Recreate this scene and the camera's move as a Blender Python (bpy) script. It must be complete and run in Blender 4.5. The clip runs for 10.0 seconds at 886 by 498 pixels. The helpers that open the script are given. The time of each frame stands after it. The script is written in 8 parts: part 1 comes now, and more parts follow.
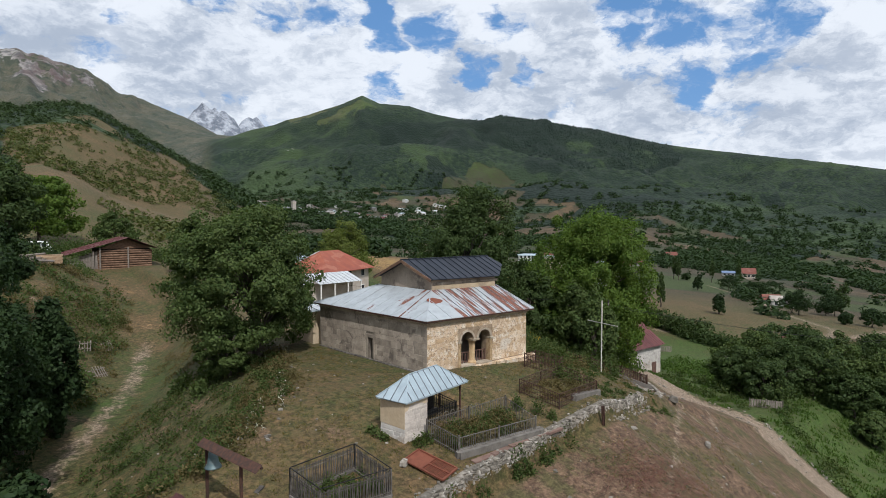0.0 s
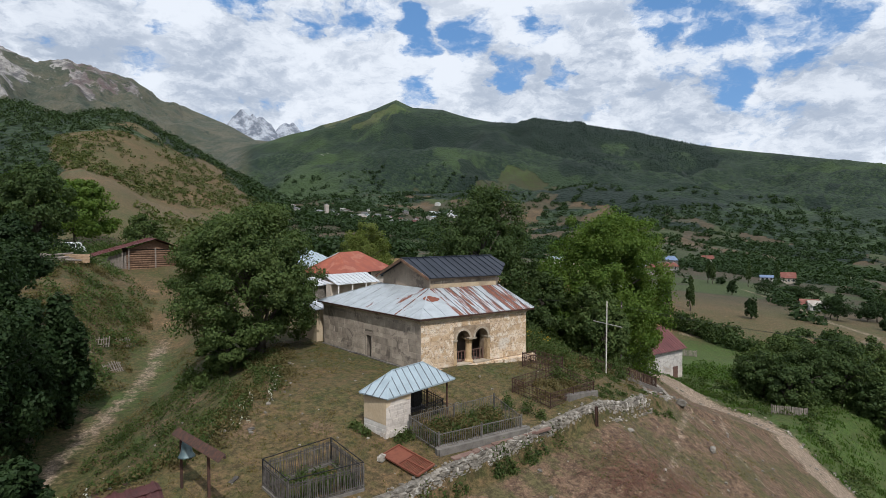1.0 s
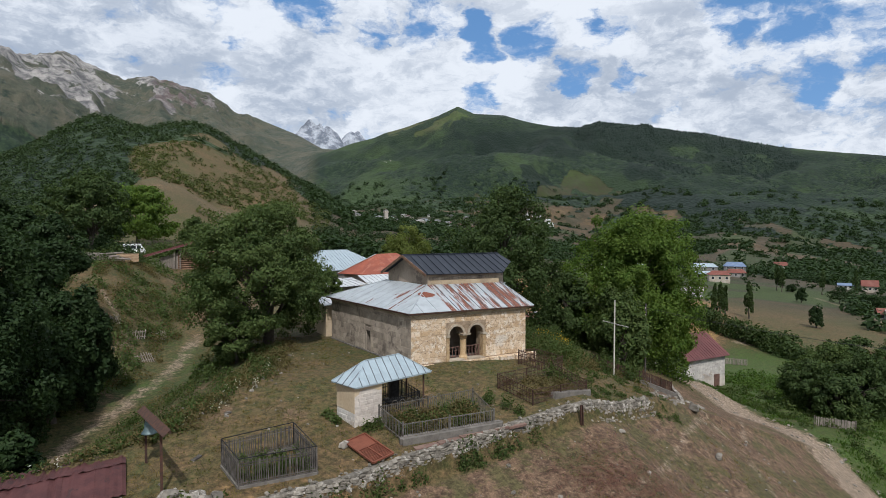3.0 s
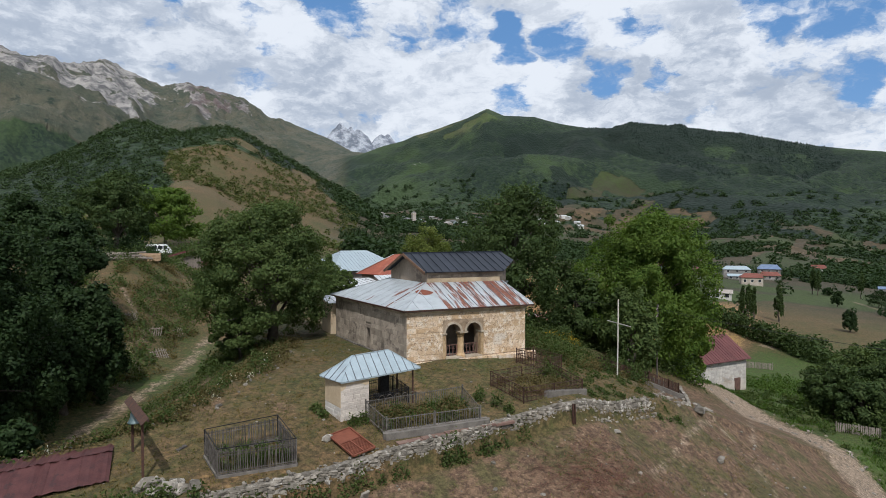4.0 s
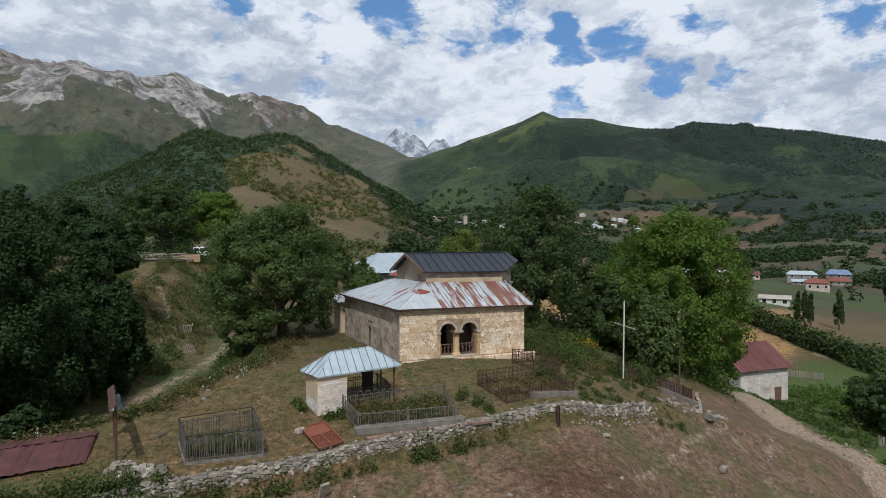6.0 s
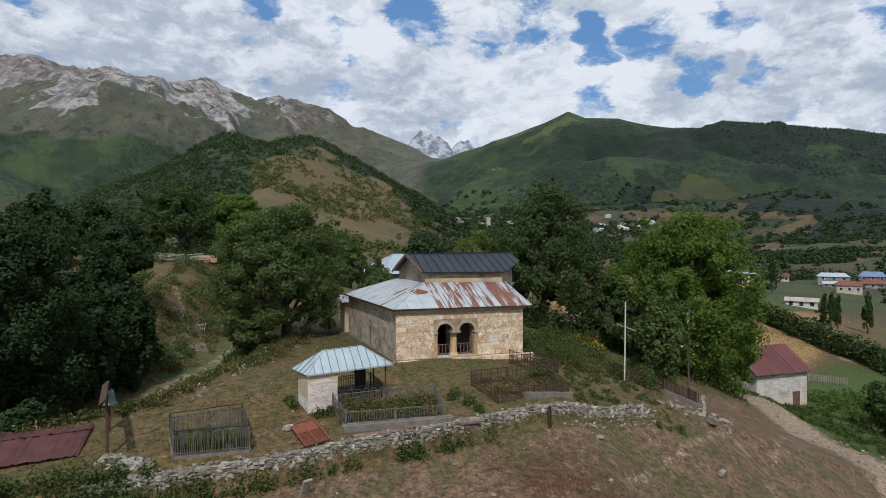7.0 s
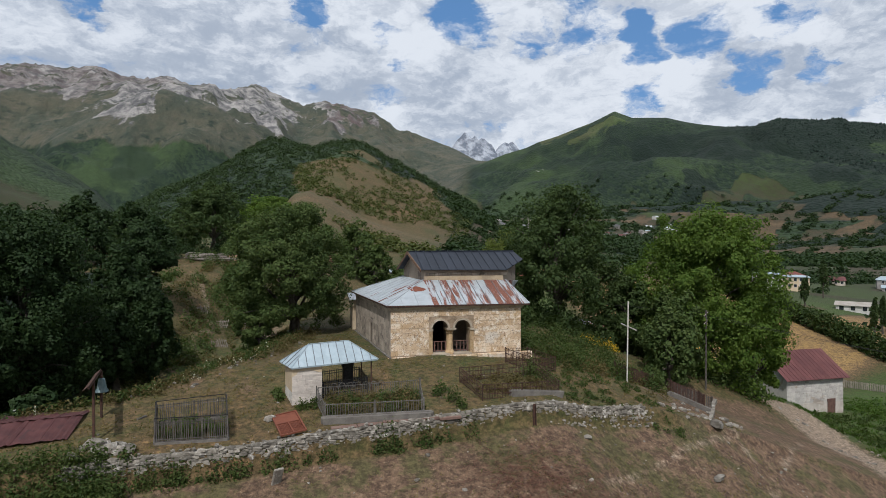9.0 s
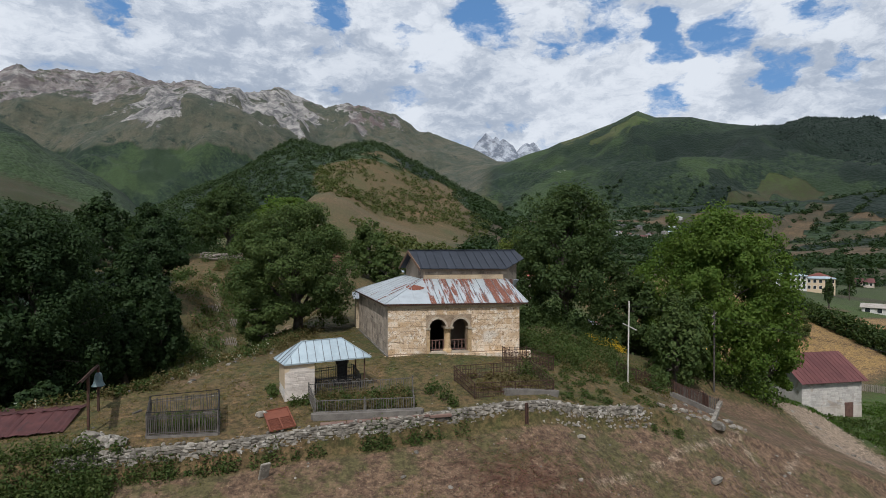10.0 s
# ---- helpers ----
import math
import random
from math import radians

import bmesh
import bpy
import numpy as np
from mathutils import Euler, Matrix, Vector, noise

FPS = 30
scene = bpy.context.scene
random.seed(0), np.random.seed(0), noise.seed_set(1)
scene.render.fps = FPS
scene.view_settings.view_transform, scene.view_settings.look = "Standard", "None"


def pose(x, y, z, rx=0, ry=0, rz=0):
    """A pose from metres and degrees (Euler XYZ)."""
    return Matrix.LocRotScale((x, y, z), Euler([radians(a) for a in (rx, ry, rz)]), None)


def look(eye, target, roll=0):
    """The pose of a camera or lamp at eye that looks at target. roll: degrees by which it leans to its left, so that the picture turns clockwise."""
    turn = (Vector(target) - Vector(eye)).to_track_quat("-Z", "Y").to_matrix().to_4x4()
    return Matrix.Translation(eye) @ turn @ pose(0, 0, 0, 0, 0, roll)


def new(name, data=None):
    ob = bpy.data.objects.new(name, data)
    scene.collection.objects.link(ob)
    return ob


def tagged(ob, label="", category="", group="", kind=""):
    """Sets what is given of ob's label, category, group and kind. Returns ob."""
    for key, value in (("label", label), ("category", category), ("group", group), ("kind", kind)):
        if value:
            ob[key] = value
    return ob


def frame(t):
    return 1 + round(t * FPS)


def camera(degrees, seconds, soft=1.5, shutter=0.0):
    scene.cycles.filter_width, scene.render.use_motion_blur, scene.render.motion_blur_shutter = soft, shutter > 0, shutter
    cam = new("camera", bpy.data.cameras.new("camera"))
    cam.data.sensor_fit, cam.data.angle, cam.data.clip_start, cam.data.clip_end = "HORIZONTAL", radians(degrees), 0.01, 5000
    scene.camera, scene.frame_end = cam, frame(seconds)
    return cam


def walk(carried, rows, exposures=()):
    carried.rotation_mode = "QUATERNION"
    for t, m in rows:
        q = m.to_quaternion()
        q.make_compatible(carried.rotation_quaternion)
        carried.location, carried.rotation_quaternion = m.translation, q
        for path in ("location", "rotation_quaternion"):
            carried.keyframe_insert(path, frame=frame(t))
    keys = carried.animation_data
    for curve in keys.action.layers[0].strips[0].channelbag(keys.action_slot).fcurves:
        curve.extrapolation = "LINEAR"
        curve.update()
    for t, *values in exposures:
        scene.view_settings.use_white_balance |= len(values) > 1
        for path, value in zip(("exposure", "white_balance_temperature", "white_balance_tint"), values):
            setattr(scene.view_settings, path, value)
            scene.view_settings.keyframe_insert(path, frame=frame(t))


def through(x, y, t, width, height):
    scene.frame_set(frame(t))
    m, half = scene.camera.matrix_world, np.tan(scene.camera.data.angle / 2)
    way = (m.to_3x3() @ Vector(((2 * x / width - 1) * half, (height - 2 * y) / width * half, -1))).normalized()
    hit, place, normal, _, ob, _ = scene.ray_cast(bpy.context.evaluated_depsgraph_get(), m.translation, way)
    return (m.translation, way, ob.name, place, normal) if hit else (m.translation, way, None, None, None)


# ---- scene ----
cam = camera(75.5, 10.0, 0.75)
METRES, TILT, LEAN, TURN = 20.0, -2.5, 0.0, -38.6
CX, CY, EYE = -21.85, -28.55, 9.5
ROWS = [
    (0.0, 0.0, 0.0, 0.0, 0.0, 0.0, -0.0),
    (0.5, 0.0617, 0.001, -0.0084, 1.68, 0.18, -0.06),
    (1.0, 0.1231, 0.0043, -0.0171, 3.34, 0.34, -0.13),
    (1.5, 0.1823, 0.0074, -0.026, 4.97, 0.51, -0.19),
    (2.0, 0.2395, 0.0098, -0.0343, 6.53, 0.67, -0.25),
    (2.5, 0.2951, 0.013, -0.0421, 8.06, 0.8, -0.32),
    (4.0, 0.4573, 0.0362, -0.0641, 12.55, 1.12, -0.52),
    (4.5, 0.5074, 0.0463, -0.0699, 13.98, 1.22, -0.59),
    (5.0, 0.5571, 0.0582, -0.0733, 15.38, 1.33, -0.63),
    (5.5, 0.6048, 0.0697, -0.0755, 16.74, 1.41, -0.68),
    (7.0, 0.7421, 0.1042, -0.0785, 20.56, 1.55, -0.83),
    (7.5, 0.7809, 0.1158, -0.0814, 21.67, 1.62, -0.88),
    (8.0, 0.8198, 0.1303, -0.0851, 22.8, 1.63, -0.93),
    (8.5, 0.8573, 0.1457, -0.0893, 23.87, 1.69, -0.99),
    (9.0, 0.8943, 0.1615, -0.0931, 24.97, 1.72, -1.03),
    (9.5, 0.931, 0.1786, -0.0978, 26.06, 1.77, -1.07),
    (10.0, 0.966, 0.1948, -0.0998, 27.09, 1.79, -1.13),
]
walk(cam, [(t, pose(CX, CY, EYE, TILT, LEAN, TURN) @ pose(METRES * x, METRES * y, METRES * z, 90 + pitch, roll, yaw)) for t, x, y, z, yaw, pitch, roll in ROWS], [(0.0, 0.0, 6050.0, 10.0), (10.0, -0.18, 6050.0, 10.0)])

# ---- sky, sun ----
SUN_EL, SUN_AZ = 52.0, 200.0          # degrees; azimuth from +y towards +x
sun_dir = Vector((math.sin(radians(SUN_AZ)) * math.cos(radians(SUN_EL)), math.cos(radians(SUN_AZ)) * math.cos(radians(SUN_EL)), math.sin(radians(SUN_EL))))
sun = new("sun", bpy.data.lights.new("sun", "SUN"))
sun.data.energy, sun.data.angle, sun.data.color = 3.8, radians(0.6), (1.0, 0.945, 0.87)
sun.matrix_world = look(sun_dir * 100, (0, 0, 0))


class Nodes:
    """Short hand for a node tree."""
    def __init__(self, tree):
        self.tree = tree
        tree.nodes.clear()

    def add(self, kind, out=0, **given):
        node = self.tree.nodes.new(kind)
        for key, value in given.items():
            name = int(key[1:]) if key[0] == "i" and key[1:].isdigit() else key.replace("_", " ")
            socket = node.inputs[name]
            if isinstance(value, bpy.types.NodeSocket):
                self.tree.links.new(value, socket)
            else:
                socket.default_value = value
        return node if out is None else node.outputs[out]

    def math(self, op, a, b=0.0):
        out = self.add("ShaderNodeMath", 0, i0=a, i1=b)
        out.node.operation = op
        return out

    def vec(self, op, a, b):
        out = self.add("ShaderNodeVectorMath", 0, i0=a, i1=b)
        out.node.operation = op
        return out

    def scale(self, a, f):
        out = self.add("ShaderNodeVectorMath", 0, i0=a, i3=f)
        out.node.operation = "SCALE"
        return out

    def mix(self, f, a, b):
        a = (*a, 1) if isinstance(a, tuple) and len(a) == 3 else a
        b = (*b, 1) if isinstance(b, tuple) and len(b) == 3 else b
        out = self.add("ShaderNodeMix", 2, i0=f, i6=a, i7=b)
        out.node.data_type = "RGBA"
        return out

    def ramp(self, f, lo, hi):
        out = self.add("ShaderNodeMapRange", 0, Value=f, From_Min=lo, From_Max=hi)
        out.node.interpolation_type = "SMOOTHSTEP"
        return out

    def noise(self, vec, scale, detail=4.0, rough=0.55, out=0, distortion=0.0):
        return self.add("ShaderNodeTexNoise", out, Vector=vec, Scale=scale, Detail=detail, Roughness=rough, Distortion=distortion)

    def attr(self, name):
        out = self.add("ShaderNodeAttribute", 2)
        out.node.attribute_name = name
        return out


def heaven(az, el):
    """The direction at a bearing and a height over the horizon, in degrees."""
    return (math.sin(radians(az)) * math.cos(radians(el)), math.cos(radians(az)) * math.cos(radians(el)), math.sin(radians(el)))


# openings in the cumulus, and heavy grey cloud bases: bearing, height, half width in degrees
GAPS = ((60.5, 19.0, 6.0), (57.5, 16.0, 3.2), (66.5, 16.3, 3.6), (61.0, 13.0, 2.6), (69.0, 18.0, 3.4), (32.0, 13.3, 2.4), (41.7, 14.6, 1.9), (46.6, 14.4, 1.5), (27.3, 20.5, 3.6),
        (38.0, 18.0, 2.8), (43.2, 18.0, 2.2), (9.8, 17.7, 1.6), (-0.5, 21.6, 2.2), (16.0, 21.2, 3.0), (33.0, 19.0, 2.4), (7.7, 20.0, 1.4), (22.0, 19.6, 1.8), (-18.6, 19.5, 1.6), (110.0, 30.0, 14.0), (-70.0, 34.0, 12.0), (175.0, 40.0, 16.0))
BASES = ((-13.0, 19.0, 13.0), (15.0, 13.6, 5.5), (44.0, 12.8, 6.0), (57.0, 11.0, 6.0), (3.0, 16.0, 5.0), (70.0, 11.0, 6.0), (50.0, 17.0, 4.0))


def clouds():
    """Cumulus over blue: puffs with bright heads and grey bases, and openings between them."""
    w = bpy.data.worlds.new("sky")
    scene.world = w
    w.use_nodes = True
    n = Nodes(w.node_tree)
    sky = n.add("ShaderNodeTexSky")
    sky.node.sky_type, sky.node.sun_disc = "NISHITA", False
    sky.node.sun_elevation, sky.node.sun_rotation, sky.node.altitude = radians(SUN_EL), radians(SUN_AZ), 1000.0
    way = n.add("ShaderNodeTexCoord", 0)
    flat = n.vec("ADD", n.vec("MULTIPLY", way, (1.0, 1.0, 1.9)), CLOUD_SHIFT)
    drift = n.vec("SUBTRACT", n.noise(flat, 9.0, 8.0, 0.62, out=1), (0.5, 0.5, 0.5))
    bent = n.vec("NORMALIZE", n.vec("ADD", way, n.vec("MULTIPLY", drift, (0.15, 0.15, 0.10))), (0.0, 0.0, 0.0))

    def lobes(spots):
        total = None
        for az, el, half in spots:
            dot = n.add("ShaderNodeVectorMath", 1, i0=bent, i1=heaven(az, el))
            dot.node.operation = "DOT_PRODUCT"
            lobe = n.ramp(dot, math.cos(radians(half * 1.25)), math.cos(radians(half * 0.35)))
            total = lobe if total is None else n.math("MAXIMUM", total, lobe)
        return total
    gap, base = lobes(GAPS), lobes(BASES)
    at = n.vec("ADD", flat, n.vec("MULTIPLY", drift, (0.10, 0.10, 0.10)))
    above = n.vec("ADD", at, (-0.015, -0.03, 0.060))
    puff, lit = n.noise(at, 8.0, 10.0, 0.62), n.noise(above, 8.0, 10.0, 0.62)
    curl, curl_lit = n.noise(at, 24.0, 8.0, 0.65), n.noise(n.vec("ADD", at, (-0.006, -0.012, 0.022)), 24.0, 8.0, 0.65)
    clear = n.math("ADD", n.math("MULTIPLY", gap, 0.44), n.math("ADD", n.math("MULTIPLY", n.math("SUBTRACT", 0.5, puff), 1.9), n.math("MULTIPLY", n.math("SUBTRACT", 0.5, curl), 0.5)))
    mask = n.ramp(clear, 0.56, 0.17)
    head = n.ramp(n.math("ADD", n.math("SUBTRACT", puff, lit), n.math("MULTIPLY", n.math("SUBTRACT", curl, curl_lit), 0.55)), -0.20, 0.24)
    grey = n.math("ADD", n.math("MULTIPLY", base, 0.42), n.math("MULTIPLY", n.math("SUBTRACT", n.noise(flat, 3.1, 5.0, 0.55), 0.5), 0.8))
    shade = n.ramp(n.math("ADD", n.math("ADD", grey, n.math("MULTIPLY", head, -0.72)), 0.46), -0.1, 1.0)
    white = n.mix(shade, (0.92, 0.94, 0.965), (0.47, 0.525, 0.61))
    blue = n.mix(0.62, n.scale(sky, 0.14), (0.125, 0.31, 0.62))
    col = n.mix(mask, blue, white)
    bg = n.add("ShaderNodeBackground", Color=col, Strength=SKY)
    n.tree.links.new(bg, n.add("ShaderNodeOutputWorld", None).inputs[0])


SKY, CLOUD_SHIFT = 0.95, (1.7, 0.9, 0.35)
clouds()

# ---- materials ----
MATS = {}


def shader(name, build):
    """A material whose colour, roughness, metal and bump come from build(n, position)."""
    m = bpy.data.materials.new(name)
    m.use_nodes = True
    n = Nodes(m.node_tree)
    pos = n.add("ShaderNodeNewGeometry", 0)
    col, rough, metal, height, depth = build(n, pos)
    b = n.add("ShaderNodeBsdfPrincipled", None, Roughness=rough, Metallic=metal)
    b.inputs["Specular IOR Level"].default_value = 0.3
    n.tree.links.new(col, b.inputs["Base Color"])
    if height is not None:
        n.tree.links.new(n.add("ShaderNodeBump", Height=height, Distance=depth, Strength=0.7), b.inputs["Normal"])
    n.tree.links.new(b.outputs[0], n.add("ShaderNodeOutputMaterial", None).inputs[0])
    MATS[name] = m
    return m


def plain(name, c1, c2, scale=2.0, rough=0.85, metal=0.0, depth=0.01, c3=None, stretch=(1, 1, 1), vary=0.25, islands=False):
    """Two or three tones mixed by noise at two scales, with fine relief; each object, or each island, a little different."""
    def build(n, pos):
        pos = n.vec("MULTIPLY", pos, stretch)
        rnd = n.add("ShaderNodeNewGeometry", 8) if islands else n.add("ShaderNodeObjectInfo", 5)
        a, b = n.noise(pos, scale, 5.0, 0.6), n.noise(pos, scale * 9, 3.0, 0.6)
        col = n.mix(n.ramp(a, 0.35, 0.65), c1, c2)
        if c3:
            col = n.mix(n.ramp(n.noise(pos, scale * 0.6, 6.0, 0.7, distortion=0.6), 0.54, 0.64), col, c3)
        fine = n.math("ADD", 1.0 - 0.2 - vary / 2, n.math("ADD", n.math("MULTIPLY", b, 0.4), n.math("MULTIPLY", rnd, vary)))
        col = n.scale(col, fine)
        return col, rough, metal, n.math("ADD", b, a), depth
    return shader(name, build)


def leaves(name, c1, c2, c3, through=0.3):
    """Leaf: each blade its own tone, some light passes."""
    m = bpy.data.materials.new(name)
    m.use_nodes = True
    n = Nodes(m.node_tree)
    rnd = n.add("ShaderNodeNewGeometry", 8)
    pos = n.add("ShaderNodeTexCoord", 3)
    col = n.mix(n.ramp(n.noise(pos, 0.45, 4.0, 0.6), 0.35, 0.65), c1, c2)
    col = n.mix(n.math("MULTIPLY", n.ramp(rnd, 0.35, 1.0), 0.6), col, c3)
    d = n.add("ShaderNodeBsdfPrincipled", None, Roughness=0.6)
    d.inputs["Specular IOR Level"].default_value = 0.12
    n.tree.links.new(col, d.inputs["Base Color"])
    t = n.add("ShaderNodeBsdfTranslucent", Color=n.vec("MULTIPLY", col, (1.3, 1.35, 0.7)))
    mixed = n.add("ShaderNodeMixShader", Fac=through, i1=d.outputs[0], i2=t)
    n.tree.links.new(mixed, n.add("ShaderNodeOutputMaterial", None).inputs[0])
    MATS[name] = m
    return m


def ground_look(n, pos):
    """Dry hill pasture, tracks, fields, woodland floor and high rock, by land cover; distance haze and cloud shade are
    mixed into the far colours.
    """
    dry, track, forest, rock, red, bare, alp, conifer, valley = (n.attr(a) for a in ("dry", "track", "forest", "rock", "red", "bare", "alp", "conifer", "valley"))
    n1, n2, n3 = n.noise(pos, 0.09, 5.0, 0.6), n.noise(pos, 0.8, 8.0, 0.72), n.noise(pos, 7.0, 6.0, 0.75)
    n4, n5 = n.noise(pos, 0.012, 6.0, 0.6), n.noise(pos, 2.7, 7.0, 0.7)
    off = lambda v, k: n.math("MULTIPLY", n.math("SUBTRACT", v, 0.5), k)
    tone = n.math("ADD", n.math("ADD", n.math("ADD", dry, off(n1, 0.5)), off(n.noise(pos, 0.03, 9.0, 0.72), 0.7)), n.math("ADD", off(n2, 1.15), off(n5, 0.75)))
    cr = n.add("ShaderNodeValToRGB", None, Fac=tone)
    e = cr.color_ramp.elements
    e[0].position, e[0].color = 0.0, (0.050, 0.086, 0.015, 1)
    e[1].position, e[1].color = 1.0, (0.26, 0.165, 0.060, 1)
    for p, c in ((0.28, (0.052, 0.062, 0.017)), (0.5, (0.084, 0.067, 0.026)), (0.72, (0.118, 0.077, 0.037)), (0.86, (0.19, 0.12, 0.054))):
        k = e.new(p)
        k.color = (*c, 1)
    # valley copy of the grass tones, darkened to paint the cloud shadow there
    fields = n.add("ShaderNodeValToRGB", None, Fac=tone)
    e = fields.color_ramp.elements
    e[0].position, e[0].color = 0.0, (0.044, 0.064, 0.016, 1)
    e[1].position, e[1].color = 1.0, (0.150, 0.102, 0.050, 1)
    for p, c in ((0.3, (0.035, 0.039, 0.018)), (0.5, (0.053, 0.043, 0.025)), (0.72, (0.080, 0.056, 0.031))):
        k = e.new(p)
        k.color = (*c, 1)
    col = n.mix(valley, cr.outputs[0], fields.outputs[0])
    soil = n.mix(n.ramp(n2, 0.38, 0.62), (0.098, 0.060, 0.038), (0.150, 0.096, 0.060))
    soil = n.mix(n.ramp(n3, 0.54, 0.68), soil, (0.20, 0.148, 0.098))
    soil = n.mix(n.ramp(n.noise(pos, 0.35, 8.0, 0.75), 0.46, 0.58), soil, (0.082, 0.070, 0.030))
    col = n.mix(n.ramp(n.math("ADD", bare, off(n2, 1.1)), 0.35, 0.65), col, soil)
    grit = n.mix(n.ramp(n3, 0.4, 0.65), (0.17, 0.125, 0.088), (0.34, 0.265, 0.195))
    col = n.mix(n.ramp(n.math("ADD", track, n.math("ADD", off(n2, 0.9), off(n5, 0.5))), 0.38, 0.75), col, grit)
    crowns = n.add("ShaderNodeTexVoronoi", None, Vector=n.vec("MULTIPLY", pos, (1.0, 1.0, 0.55)), Scale=0.125)
    # wood greens lean blue: distance haze put into the base colour
    wood = n.mix(n.ramp(n.add("ShaderNodeSeparateColor", 0, Color=crowns.outputs[1]), 0.1, 0.95), (0.009, 0.020, 0.012), (0.027, 0.046, 0.021))
    # sunlit and cloud-shadowed patches of the woods, painted as lighter and darker green
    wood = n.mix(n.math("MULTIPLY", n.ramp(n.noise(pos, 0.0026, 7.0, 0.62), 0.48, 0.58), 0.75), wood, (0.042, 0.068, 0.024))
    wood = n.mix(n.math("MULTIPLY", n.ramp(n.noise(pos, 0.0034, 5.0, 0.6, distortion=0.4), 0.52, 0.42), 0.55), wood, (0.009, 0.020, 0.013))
    # conifer stands, and cloud shade painted in the same dark tone
    wood = n.mix(n.math("MULTIPLY", n.ramp(n.math("ADD", conifer, off(n4, 0.8)), 0.4, 0.6), 0.85), wood, (0.0075, 0.0165, 0.0115))
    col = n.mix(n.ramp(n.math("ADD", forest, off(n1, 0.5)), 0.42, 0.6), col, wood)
    # high slopes kept cool in tone, to carry the haze of distance
    high = n.mix(n.ramp(n.noise(pos, 0.007, 9.0, 0.7), 0.36, 0.62), (0.050, 0.062, 0.044), (0.096, 0.092, 0.064))
    high = n.mix(n.ramp(n.noise(pos, 0.02, 9.0, 0.75), 0.52, 0.64), high, (0.026, 0.042, 0.030))
    high = n.mix(n.math("MULTIPLY", n.ramp(n.noise(pos, 0.045, 10.0, 0.8), 0.52, 0.62), 0.55), high, (0.125, 0.112, 0.090))
    col = n.mix(n.math("MULTIPLY", alp, n.ramp(forest, 0.65, 0.35)), col, high)
    stone = n.mix(n.ramp(n.noise(pos, 0.015, 10.0, 0.75), 0.40, 0.60), (0.105, 0.104, 0.108), (0.36, 0.34, 0.32))
    # farthest peaks: pale blue haze painted into the rock
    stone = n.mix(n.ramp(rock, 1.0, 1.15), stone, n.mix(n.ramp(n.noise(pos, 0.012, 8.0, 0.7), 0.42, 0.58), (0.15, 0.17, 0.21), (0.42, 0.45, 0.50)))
    stone = n.mix(n.math("MULTIPLY", red, n.ramp(n4, 0.3, 0.6)), stone, (0.115, 0.085, 0.082))
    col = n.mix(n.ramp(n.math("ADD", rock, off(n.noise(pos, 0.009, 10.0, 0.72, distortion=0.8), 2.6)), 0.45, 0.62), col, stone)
    tuft = n.noise(pos, 3.2, 8.0, 0.82)
    col = n.scale(col, n.math("ADD", 0.5, n3))
    col = n.scale(col, n.math("ADD", 0.46, n.math("MULTIPLY", n.ramp(tuft, 0.36, 0.64), 0.80)))
    fine = n.math("ADD", n.math("MULTIPLY", n3, 0.05), n.math("ADD", n.math("MULTIPLY", n2, 0.12), n.math("MULTIPLY", n5, 0.07)))
    lumps = n.math("MULTIPLY", n.math("MULTIPLY", n.ramp(forest, 0.35, 0.6), n.ramp(alp, 0.9, 0.3)), n.math("MULTIPLY", crowns.outputs[0], -7.0))
    crags = n.math("MULTIPLY", n.ramp(rock, 0.15, 0.6), n.math("MULTIPLY", n.noise(pos, 0.022, 9.0, 0.72), 26.0))
    ribs = n.math("MULTIPLY", n.math("MULTIPLY", alp, n.ramp(forest, 0.65, 0.35)), n.math("MULTIPLY", n.noise(pos, 0.013, 8.0, 0.66), 34.0))
    return col, 0.95, 0.0, n.math("ADD", n.math("ADD", fine, ribs), n.math("ADD", lumps, crags)), 1.0


def rusty_sheet(name, lo, hi, steel=(0.40, 0.43, 0.45), stretch=(2.6, 0.33, 0.33)):
    """Galvanised sheet with rust that runs down the slope in streaks."""
    def build(n, pos):
        v = n.vec("MULTIPLY", pos, stretch)
        rnd = n.add("ShaderNodeObjectInfo", 5)
        streak = n.noise(v, 1.0, 7.0, 0.62)
        f = n.ramp(n.math("ADD", streak, n.math("MULTIPLY", n.math("SUBTRACT", rnd, 0.5), 0.22)), lo, hi)
        f = n.math("MULTIPLY", f, n.ramp(n.noise(pos, 14.0, 4.0, 0.7), 0.25, 0.45))
        zinc = n.mix(n.ramp(n.noise(pos, 1.3, 6.0, 0.65), 0.35, 0.7), steel, tuple(c * 0.8 for c in steel))
        rust = n.mix(n.ramp(n.noise(pos, 5.0, 6.0, 0.7), 0.35, 0.65), (0.115, 0.042, 0.028), (0.19, 0.074, 0.046))
        col = n.mix(f, zinc, rust)
        rough = n.math("ADD", 0.48, n.math("MULTIPLY", f, 0.4))
        return col, rough, n.math("MULTIPLY", n.math("SUBTRACT", 1.0, f), 0.25), n.noise(pos, 3.0, 4.0), 0.02
    return shader(name, build)


shader("ground", ground_look)


